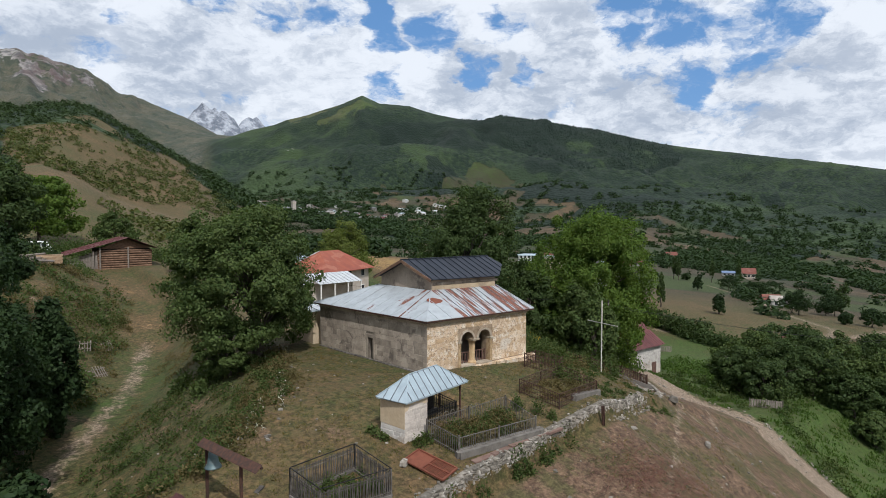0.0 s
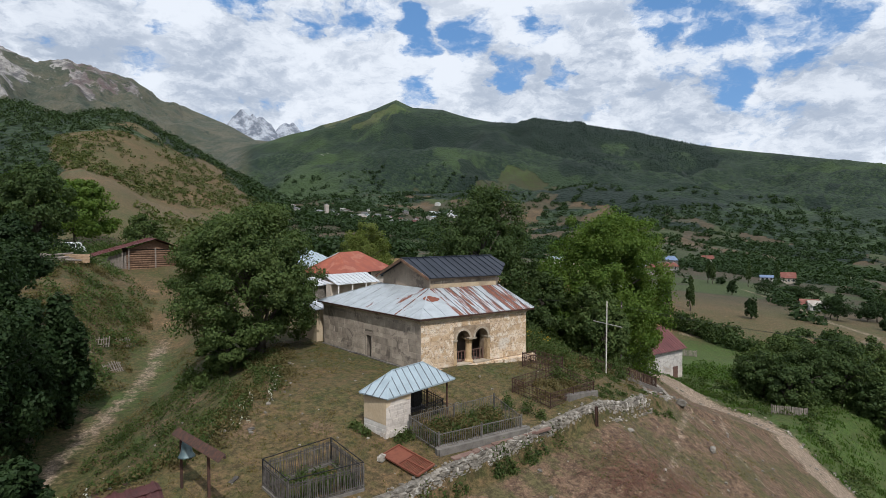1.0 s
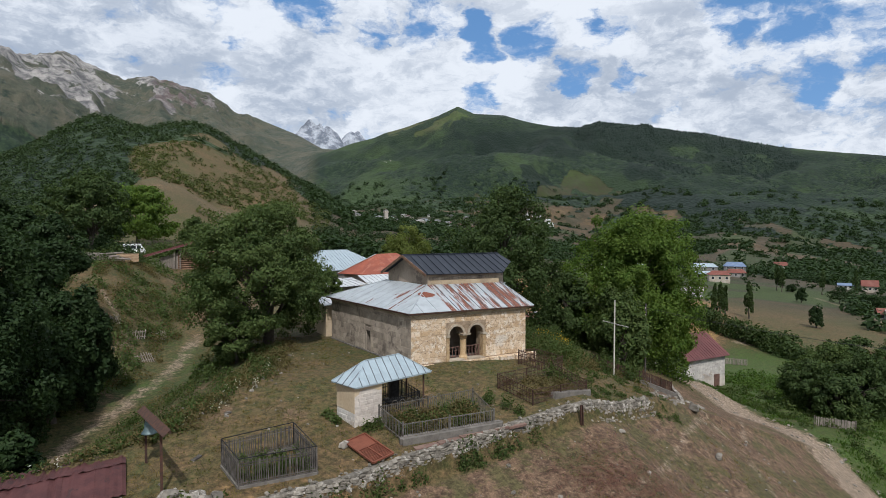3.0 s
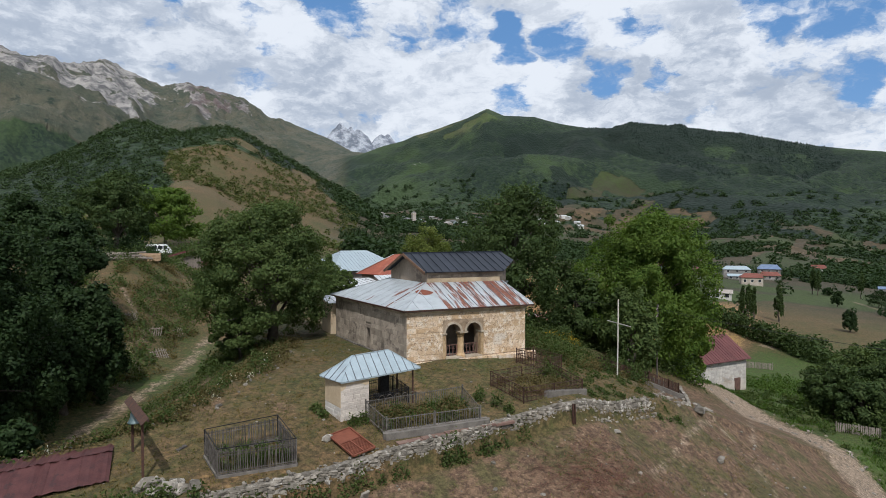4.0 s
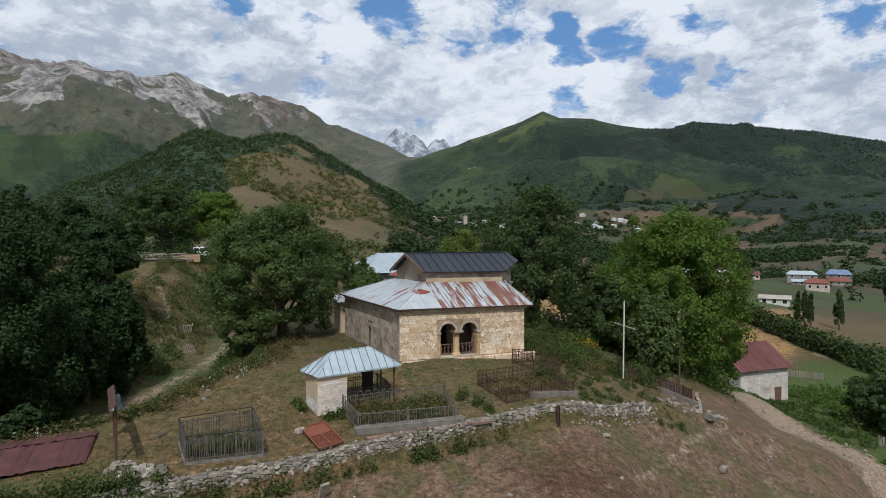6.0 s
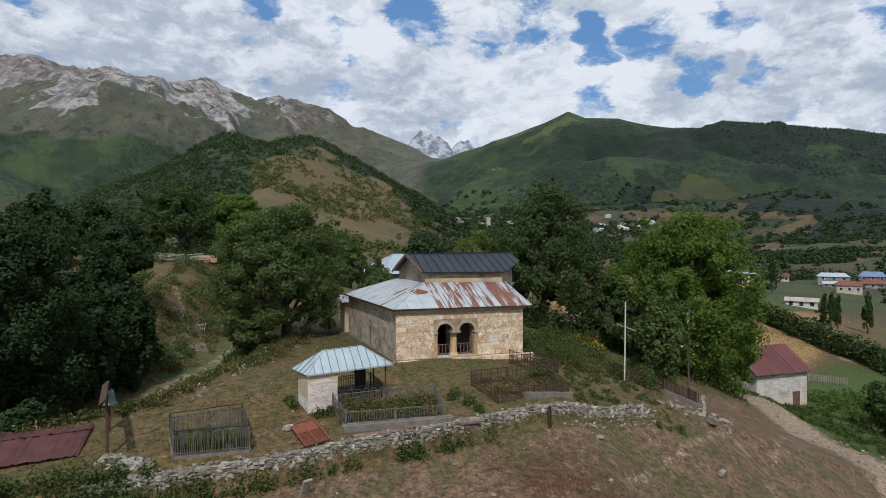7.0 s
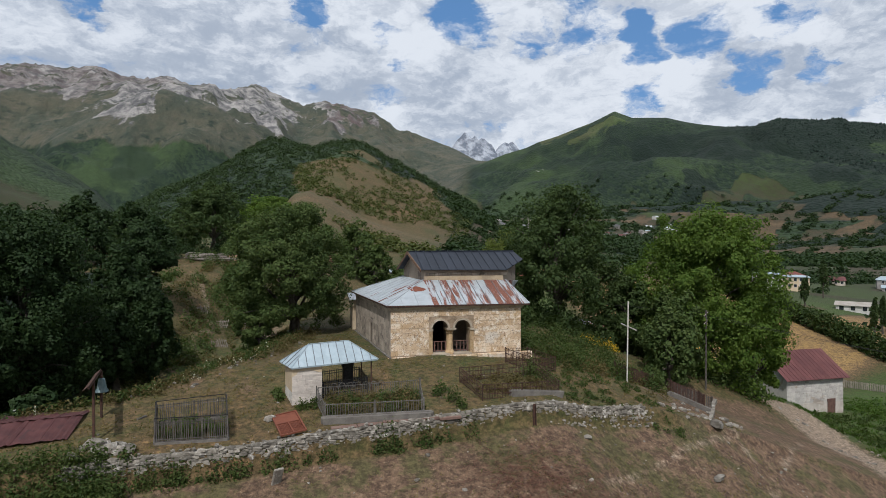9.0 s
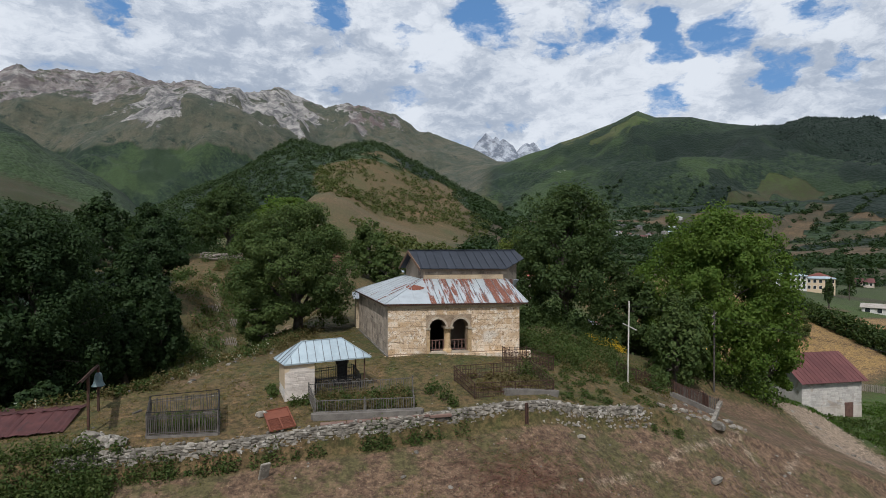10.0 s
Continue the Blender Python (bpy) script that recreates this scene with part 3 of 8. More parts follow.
def yard_height(x, y):
    h = -0.165 * np.clip(-y - 0.5, 0, 40) + 0.06 * np.exp(-((x - 1) ** 2 + (y + 4) ** 2) / 60)
    h = h - 0.28 * np.clip(x - 8, 0, 8) - 0.36 * np.clip(x - 16, 0, 25) - 0.08 * np.clip(x - 41, 0, 40)
    drop = wall_y(x) - y
    h = h - step(drop, -0.05, 0.45) * (0.95 - 0.25 * step(x, 0, 10) - 0.45 * step(x, 13, 19)) - np.clip(drop, 0, 60) * (0.16 + 0.22 * step(x, 2, 14))
    h = h - 0.42 * np.exp(-((x - 9.8) / 3.2) ** 2) * step(-y, 2.0, 5.0) * (1 - step(-y, 12, 18))
    h = h - 0.26 * step(x, 2, 8) * (1 - step(x, 9, 12)) * step(-y, -.3, .2) * (1 - step(-y, 2.0, 5.0))
    h = h + 0.07 * fbm(x * 0.35, y * 0.35, 3, 5)
    h = np.maximum(h, -16.5 + 0.15 * fbm(x * .1, y * .1, 2, 8))
    h = h + (1.9 + 0.7 * step(x, 22, 34)) * step(y, 3, 12) * (1 - step(x, 42, 48)) * step(x, 9, 19)
    h = h + 2.5 * step(y, 44, 68) * (1 - step(x, 1, 7)) * (1 - step(y, 110, 150)) - 2.2 * step(y, 34, 48) * step(x, 5, 10) * (1 - step(x, 16, 24)) * (1 - step(y, 84, 100))
    # gully on the west
    xe, xt, zt = edge_x(y), track_x(y), track_z(y)
    t = np.clip((xe - x) / np.maximum(xe - xt - 1.2, 1.0), 0, 1)
    h = h + (zt - h) * (t * t * (3 - 2 * t))
    bank = np.clip(xt - 1.2 - x, 0, 200)
    left = zt + 4.6 * step(bank, 0, 11) * step(y, -6, 26) * (1 - 0.62 * step(y, 58, 74)) + 0.05 * bank + 0.5 * fbm(x * .16, y * .16, 3, 21) * step(bank, 0, 4)
    return np.where(x < xt - 1.2, left, h)


def height(x, y):
    x, y = np.asarray(x, float), np.asarray(y, float)
    dx, dy = x - EYE_AT[0], y - EYE_AT[1]
    r, az = np.hypot(dx, dy) + 1e-6, np.degrees(np.arctan2(dx, dy))
    if r.size and r.max() < 92:
        return yard_height(x, y)
    s = slopes(az)
    z = 8.0 + s * DIST[:, None] if s.ndim == 2 else 8.0 + s * DIST
    k = np.clip(np.searchsorted(DIST, r) - 1, 0, len(DIST) - 2)
    t = np.clip((np.log(np.maximum(r, 130.0)) - np.log(DIST[k])) / (np.log(DIST[k + 1]) - np.log(DIST[k])), 0, 1)
    t = t * t * (3 - 2 * t) * 0.6 + t * 0.4
    i = np.arange(len(r)) if r.ndim else 0
    far = z[k, i] * (1 - t) + z[k + 1, i] * t
    end = step(r, 4200, 4900)
    far = far * (1 - 0.8 * end)
    far = far + r * 0.008 * fbm(x / 260, y / 260, 5, 3) * step(r, 130, 400) * (1 - 0.7 * step(r, 2300, 2700))
    # spurs and side valleys on the wooded range, gullies and crags on the high one
    wooded = step(az, 12, 17) * step(r, 1250, 1700) * (1 - step(r, 2350, 2680))
    far = far + wooded * (85 * (fbm(x / 600 + 0.3, y / 600, 3, 7, True) - 0.6) + 34 * (fbm(x / 170, y / 170, 4, 9, True) - 0.6))
    west = 1 - step(az, 8, 15)
    crest = np.maximum(1 - np.abs(r - 2700) / 200, 1 - np.abs(r - 4200) / 300)
    loose = 1 - 0.85 * step(crest, 0.0, 0.9)
    far = far + west * step(r, 1700, 2300) * loose * (80 * (fbm(x / 620, y / 620, 3, 7, True) - 0.7) * step(r, 1900, 2600) + 85 * (fbm(x / 260, y / 260, 6, 17, True) - 0.6))
    far = far + west * step(r, 3200, 3900) * (14 * fbm(az * 1.1, r / 1500, 4, 19, True) + 22 * fbm(x / 110, y / 110, 4, 29, True))
    far = far + 9 * fbm(x / 60, y / 60, 4, 23) * step(r, 500, 900) * (1 - step(r, 2500, 2650) * (1 - west))
    # two rocky peaks at the head of the valley
    for paz, pr, ph, pw in ((15.9, 4500, 0.200, 1.1), (16.9, 4470, 0.193, 1.1), (17.6, 4520, 0.194, 1.0), (19.8, 4650, 0.188, 0.9), (20.5, 4680, 0.186, 0.9)):
        cx, cy = EYE_AT[0] + pr * math.sin(radians(paz)), EYE_AT[1] + pr * math.cos(radians(paz))
        d = np.hypot(x - cx, y - cy) / (pr * math.tan(radians(pw)))
        far = np.maximum(far, ph * pr * (1 - 0.11 * d) + 30 * fbm(x / 150, y / 150, 6, 13, True) - 22)
    w = step(r, 92, 150)
    near = yard_height(x, y)
    # the valley side beyond the yard falls to the fields
    return near * (1 - w) + far * w


def ground_z(x, y):
    return float(height(np.array([x]), np.array([y]))[0])


def cover(x, y, z):
    """Land cover: dryness, track, forest, rock, red rock, bare soil."""
    dx, dy = x - EYE_AT[0], y - EYE_AT[1]
    r, az = np.hypot(dx, dy), np.degrees(np.arctan2(dx, dy))
    n1 = fbm(x / 30, y / 30, 4, 31)
    # yard: short dry grass, greener by the church
    dry = 0.46 + 0.16 * n1 - 0.12 * np.exp(-((x - 3) ** 2 + (y + 3) ** 2) / 40) + 0.10 * step(-x, 4, 12) * step(12 - y, 0, 8)
    drop = wall_y(x) - y
    bare = step(drop, 0.2, 1.2) * 0.85 * step(x, -30, -10) + 0.18 * step(-x, 6, 14) * step(-y, -2, 4)
    bare = np.maximum(bare, step(x, 14, 20) * 0.75 * step(6 - (y - 0.15 * x), 0, 5))
    bare *= 1 - step(r, 70, 90)
    # right: track round the hill, then hayfield and pasture
    side = x - hill_track_x(y)
    near_track = (1 - step(y, 20, 24)) * step(y, -34, -28)
    tr = np.exp(-((side + 1.2 + 0.5 * np.sin(y * 0.5)) / 3.4) ** 2) * near_track * 1.05
    bare = bare * (1 - step(side, 0.5, 2.0)) * (1 - step(y, 6, 12) * step(x, 10, 20))
    low_side = step(side, 0.5, 3)
    dry = dry * (1 - low_side) + low_side * (0.10 + 0.12 * n1)
    hay = step(y - 0.42 * x, -2, 5) * step(x, 44, 54) * (1 - step(r, 170, 190))
    dry = dry * (1 - hay) + hay * (0.86 + 0.16 * n1)
    # gully: rough grass, pale track
    worn = np.exp(-((y + 4.5 + 0.22 * (x + 6) + 0.5 * np.sin(x * .7)) / 1.6) ** 2) * step(-x, 4, 9)
    bare = np.maximum(bare, 0.45 * worn)
    west = step(edge_x(y) - x, 0, 3) * (1 - step(r, 120, 160))
    dry = dry * (1 - west) + west * (0.43 + 0.28 * fbm(x / 7, y / 7, 4, 41) + 0.10 * step(y, 25, 45))
    bare = bare * (1 - west) + west * 0.45 * step(fbm(x / 6, y / 9, 4, 43), 0.05, 0.4)
    tr = np.maximum(tr, np.exp(-((x - track_x(y)) / 1.5) ** 2) * (1 - step(y, 70, 90)) * (0.56 - 0.22 * step(y, 33, 40)))
    # foot paths over the bare slope
    def trod(pts, w):
        d = np.full(np.shape(x), 99.0)
        for (ax, ay), (bx, by) in zip(pts, pts[1:]):
            q = np.clip(((x - ax) * (bx - ax) + (y - ay) * (by - ay)) / ((bx - ax) ** 2 + (by - ay) ** 2), 0, 1)
            d = np.minimum(d, np.hypot(x - ax - q * (bx - ax), y - ay - q * (by - ay)))
        return np.exp(-(d / w) ** 2)
    for pts in (((24, -3), (22.3, -4.4), (15.7, -7.9), (10.1, -10.9), (2, -15)), ((22.3, -4.6), (21.8, -7), (21, -9.2), (19, -13)), ((30.4, -1.8), (24.1, -6.7), (21, -9.3))):
        tr = np.maximum(tr, 0.52 * trod(pts, 0.55))
    tr = np.maximum(tr, 0.55 * trod(((-16.5, 24), (-17.5, 28), (-16, 31), (-17, 35), (-18.5, 40)), 0.6) * (x < -12))
    for pts in (((89, 37), (93, 31), (96, 24), (98, 16), (103, 13), (118, 14), (129, 17), (147, 33), (186, 58), (219, 92)), ((118, 14), (119, 11), (141, 11), (170, 14))):
        tr = np.maximum(tr, 0.62 * trod(pts, 2.2))
    # valley parcels
    ca, sa = math.cos(0.5), math.sin(0.5)
    gx, gy = (x * ca + y * sa) / 95 + 0.25 * fbm(x / 150, y / 150, 2, 51), (-x * sa + y * ca) / 38 + 0.35 * fbm(x / 200, y / 200, 2, 52)
    cell = hash2(np.floor(gx + 0.5 * np.floor(gy)), np.floor(gy), 61)
    parcel = np.choose(np.clip((cell * 5).astype(int), 0, 4), [0.16, 0.38, 0.50, 0.60, 0.70]) + 0.1 * n1
    v = step(r, 150, 210) * step(az, 14, 20)
    dry = dry * (1 - v) + v * parcel
    plough = step(r, 112, 122) * (1 - step(r, 235, 250)) * step(az, 52, 56)
    dry = dry * (1 - plough) + plough * (0.48 + 0.12 * n1)
    start = np.interp(az, [37, 50, 56, 75], [150, 165, 215, 235])
    pasture = step(r / start, 0.98, 1.03) * (1 - step(r, 300, 330)) * step(az, 37, 40)
    strip = value_noise((x - 0.6 * y) / 55, (y + 0.6 * x) / 16, 66)
    dry = dry * (1 - pasture) + pasture * (0.02 + 0.10 * n1 + 0.42 * step(strip, 0.66, 0.7))
    brown = step(r, 130, 170) * (1 - step(az, 15, 19)) * step(az, -14, -6)
    dry = dry * (1 - brown) + brown * (0.54 + 0.2 * n1)
    green2 = step(r, 120, 170) * (1 - step(az, -14, -6))
    dry = dry * (1 - green2) + green2 * (0.3 + 0.1 * n1)
    # woods
    f = fbm(x / 210, y / 210, 6, 71)
    hill = step(r, 380, 520) * (1 - step(az, 16, 22)) * (1 - step(r, 900, 1100))
    line = np.interp(az, [-30, -5, -1.5, 1.5, 4, 6.5, 9, 13, 17], [230, 250, 320, 440, 470, 470, 470, 460, 400])
    forest = step(r / line + 0.45 * fbm(x / 90, y / 90, 5, 73), 0.9, 1.15) * (1 - step(az, 16, 22)) * (1 - step(r, 900, 1100))
    zz = z / np.maximum(r, 1)
    slope_b = step(az, 12, 20) * step(r, 700, 900)
    foot = np.interp(az, [15, 18, 27, 30, 34, 43, 50, 56, 62, 71, 90], [.06, .05, .045, .06, .080, .090, .080, .040, -.005, -.035, -.05])
    meadow = step(zz + 0.05 * f, 0.165, 0.20) * (1 - step(az + 7 * f + 20 * (0.2 - zz), 27, 33)) + 0.9 * step(fbm(x / 120, y / 120, 5, 75) - 7 * np.clip(zz - foot, 0, .2), 0.24, 0.44)
    forest = np.maximum(forest, slope_b * step(zz - foot + 0.05 * f, -.012, .012) * (1 - np.clip(meadow, 0, 0.95)))
    forest = np.maximum(forest, step(r, 1000, 1300) * (1 - step(r, 1900, 2050)) * (1 - step(az, -8, 6)))
    forest = np.maximum(forest, step(r, 1900, 2200) * (1 - step(az, 2, 12)) * (1 - step(zz + 0.05 * f, 0.13, 0.17)) * (1 - step(r, 3000, 3400)))
    v2 = step(r, 240, 420) * step(az, 18, 22) * step(fbm(x / 120, y / 70, 5, 81) + 0.10 * step(az, 46, 56) + 0.07 * step(r, 380, 800), 0.17, 0.23) * 0.9
    forest = np.maximum(forest, v2)
    forest = np.maximum(forest, step(-x, 21, 25) * (1 - step(y, 36, 50)) * (1 - step(r, 100, 120)) * step(y, -8, -2))
    rock = step(r, 2800, 3300) * (1 - step(az, 5, 8.5)) * step(zz + 0.05 * f, 0.19, 0.24) * 0.66
    scree = step(fbm(x / 330, y / 330, 6, 77, True), 0.30, 0.55) * step(zz + 0.05 * f, 0.17, 0.21) * step(r, 2300, 2700) * (1 - step(az, 6, 9))
    rock = np.maximum(rock, 0.85 * scree)
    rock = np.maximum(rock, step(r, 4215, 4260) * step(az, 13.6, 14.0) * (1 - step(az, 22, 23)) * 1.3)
    alp = step(r, 1800, 2300) * (1 - 0.75 * step(az, 16, 22))
    red = step(az, 1.5, 3.0) * (1 - step(az, 6.5, 8.5)) * step(r, 3300, 3600) + 0.6 * (1 - step(az, -13, -10)) * step(r, 3300, 3600)
    forest *= 1 - step(r, 3000, 3600)
    dry = np.where((r > 1300) & (az > 14), 0.24 - 0.04 * step(zz, 0.13, 0.17) + 0.25 * f + 0.12 * (1 - step(zz, 0.04, 0.12)), dry)
    # conifers on the crest; the next two masks also paint cloud and slope shade
    conifer = slope_b * step(az + 6 * f, 37, 42) * (1 - step(az + 8 * f, 54, 62)) * step(zz + 0.06 * f, 0.105, 0.135)
    conifer = np.maximum(conifer, step(az, 24, 34) * step(r, 700, 1000) * step(fbm(x / 260, y / 170, 5, 99), 0.14, 0.26))
    conifer = np.maximum(conifer, step(r, 420, 600) * (1 - step(r, 900, 1000)) * step(az + 5 * f, 5, 9) * (1 - step(az, 16, 20)))
    forest = np.maximum(forest, conifer * step(r, 900, 1100))
    # where the cloud-shaded field colours replace the sunlit ones
    valley = step(r, 150, 230) * (1 - step(r, 3000, 3600)) * (1 - 1.0 * step(az, -20, -5) * (1 - step(az, 12, 18)) * (1 - step(r, 500, 700)))
    valley *= 1 - step(r, 1200, 1400) * step(az, 12, 16) * step(zz, 0.13, 0.16)
    return dry, tr, forest, rock, red, bare, alp, conifer, valley


def make_ground():
    cx, cy = -2.0, -9.0
    radii = [0.0]
    while radii[-1] < 4950:
        radii.append(radii[-1] + max(0.27, (0.0135 if radii[-1] < 600 else 0.0095) * radii[-1]))
    radii = np.array(radii[1:])
    # columns of the sheet lie closer on the side of the mountains
    ang = np.radians(np.concatenate([np.arange(-42, 84, 0.17), np.arange(84, 318, 0.9)]))
    n = len(ang)
    x, y = cx + np.outer(radii, np.sin(ang)).ravel(), cy + np.outer(radii, np.cos(ang)).ravel()
    z = height(x, y)
    m = len(radii)
    i = np.arange((m - 1) * n)
    j = i - i % n + (i + 1) % n
    faces = np.stack([i, i + n, j + n, j], 1)
    v = np.stack([x, y, z], 1)
    core = np.arange(n // 2 - 1)
    faces = np.vstack([faces, np.stack([core, core + 1, n - 2 - core, n - 1 - core], 1)])
    ob = fast("ground", v, faces, "ground")
    me = ob.data
    layers = cover(v[:, 0], v[:, 1], v[:, 2])
    for name, values in zip(("dry", "track", "forest", "rock", "red", "bare", "alp", "conifer", "valley"), layers):
        a = me.attributes.new(name, "FLOAT", "POINT")
        a.data.foreach_set("value", np.asarray(values, dtype=np.float32))
    me.shade_smooth()
    return tagged(ob, "dry grassy hill, valley fields and mountains", "ground", kind="structure")


make_ground()

# ---- the church ----
EAVE = 3.42


def P(u, v, z):
    """Church plan to world: u along the arcade, v inwards."""
    return Vector((-0.45 + u - 0.095 * v, -0.15 + 0.015 * u + v, z))


CW, CD = 9.1, 12.3


def clip_poly(poly, a, b, keep):
    """The part of a plane polygon with (p - a) . b >= keep."""
    out = []
    for i, p in enumerate(poly):
        q = poly[(i + 1) % len(poly)]
        dp, dq = (p - a).dot(b) - keep, (q - a).dot(b) - keep
        if dp >= 0:
            out.append(p)
        if dp * dq < 0:
            out.append(p + (q - p) * (dp / (dp - dq)))
    return out


def sheet_roof(poly, eave_a, eave_b, width, material, parent, name="roof_sheet", seam=0.035, thick=0.03, dark=True):
    """A roof plane of metal sheets: one object a strip, with its standing seam, square to the eave."""
    poly = [Vector(p) for p in poly]
    along = (Vector(eave_b) - Vector(eave_a)).normalized()
    nrm = (poly[1] - poly[0]).cross(poly[2] - poly[0]).normalized()
    if nrm.z < 0:
        nrm = -nrm
    up = nrm.cross(along).normalized()
    lo, hi = min((p - poly[0]).dot(along) for p in poly), max((p - poly[0]).dot(along) for p in poly)
    count = max(1, round((hi - lo) / width))
    w = (hi - lo) / count
    for k in range(count):
        strip = clip_poly(clip_poly(poly, poly[0], along, lo + k * w), poly[0], -along, -(lo + (k + 1) * w))
        if len(strip) < 3:
            continue
        bm = bmesh.new()
        lift = nrm * 0.006 * (k % 2)
        prism(bm, [p - nrm * thick + lift for p in strip], [p + lift for p in strip])
        cut = lo + k * w + 0.001
        ends = []
        for i, p in enumerate(strip):
            q = strip[(i + 1) % len(strip)]
            if abs((p - poly[0]).dot(along) - cut) < 0.02 and abs((q - poly[0]).dot(along) - cut) < 0.02:
                ends = [p, q]
        count0 = len(bm.faces)
        if ends and k and (ends[0] - ends[1]).length > 0.15:
            s = along * 0.016
            prism(bm, [ends[0] - s, ends[0] + s, ends[1] + s, ends[1] - s], [ends[0] - s + nrm * seam, ends[0] + s + nrm * seam, ends[1] + s + nrm * seam, ends[1] - s + nrm * seam])
        bm.faces.ensure_lookup_table()
        for i in range(count0, len(bm.faces)):
            bm.faces[i].material_index = 1
        ob = part(name, bm, material, parent)
        ob.data.materials.append(MATS["seam" if material.startswith("sheet") and dark else material])


def stone_mesh(name, seed, material, cut=0.10, proud=0.16):
    """Dressed block: unit square in x and z, face towards -y, arrises knocked off."""
    r = random.Random(seed)
    j = lambda s: r.uniform(-s, s)
    back = [(-.5, 0, -.5), (.5, 0, -.5), (.5, 0, .5), (-.5, 0, .5)]
    mid = [(x + j(.012), -0.6 + j(.1), z + j(.02)) for x, _, z in back]
    c = cut
    front = [(x * (1 - c) + j(.02), -1 + j(.12), z * (1 - 2 * c) + j(.03)) for x, _, z in back]
    me = bpy.data.meshes.new(name)
    fs = [(8, 9, 10, 11)]
    for a in (0, 4):
        fs += [(a + i, a + (i + 1) % 4, a + 4 + (i + 1) % 4, a + 4 + i) for i in range(4)]
    me.from_pydata(back + mid + front, [], fs)
    me.materials.append(MATS[material])
    me.update()
    return me


def piece(name, mesh, m, parent):
    ob = new(name, mesh)
    under(ob, parent)
    ob.matrix_basis = m
    return ob


def ashlar(parent, meshes, origin, along, length, z0, z1, free, seed, depth=0.022, course=(0.30, 0.50), width=(0.45, 1.1)):
    """Courses of blocks on a wall; free(a, b, z0, z1) gives the stretches that a block may fill."""
    r = random.Random(seed)
    angle = math.atan2(along.y, along.x)
    z = z0
    while z < z1 - 0.12:
        h = min(r.uniform(*course), z1 - z)
        if z1 - z - h < 0.15:
            h = z1 - z
        a = -r.uniform(0, 0.4)
        while a < length:
            b = a + r.uniform(*width)
            if length - b < 0.25:
                b = length
            for s, e in free(max(a, 0), min(b, length), z, z + h):
                if e - s < 0.1:
                    continue
                at = origin + along * ((s + e) / 2) + Vector((0, 0, z + h / 2))
                m = Matrix.Translation(at) @ Matrix.Rotation(angle, 4, "Z") @ Matrix.Diagonal((e - s - 0.014, depth * r.uniform(0.35, 1.3), h - 0.014, 1))
                piece("stone", r.choice(meshes), m, parent)
            a = b
        z += h


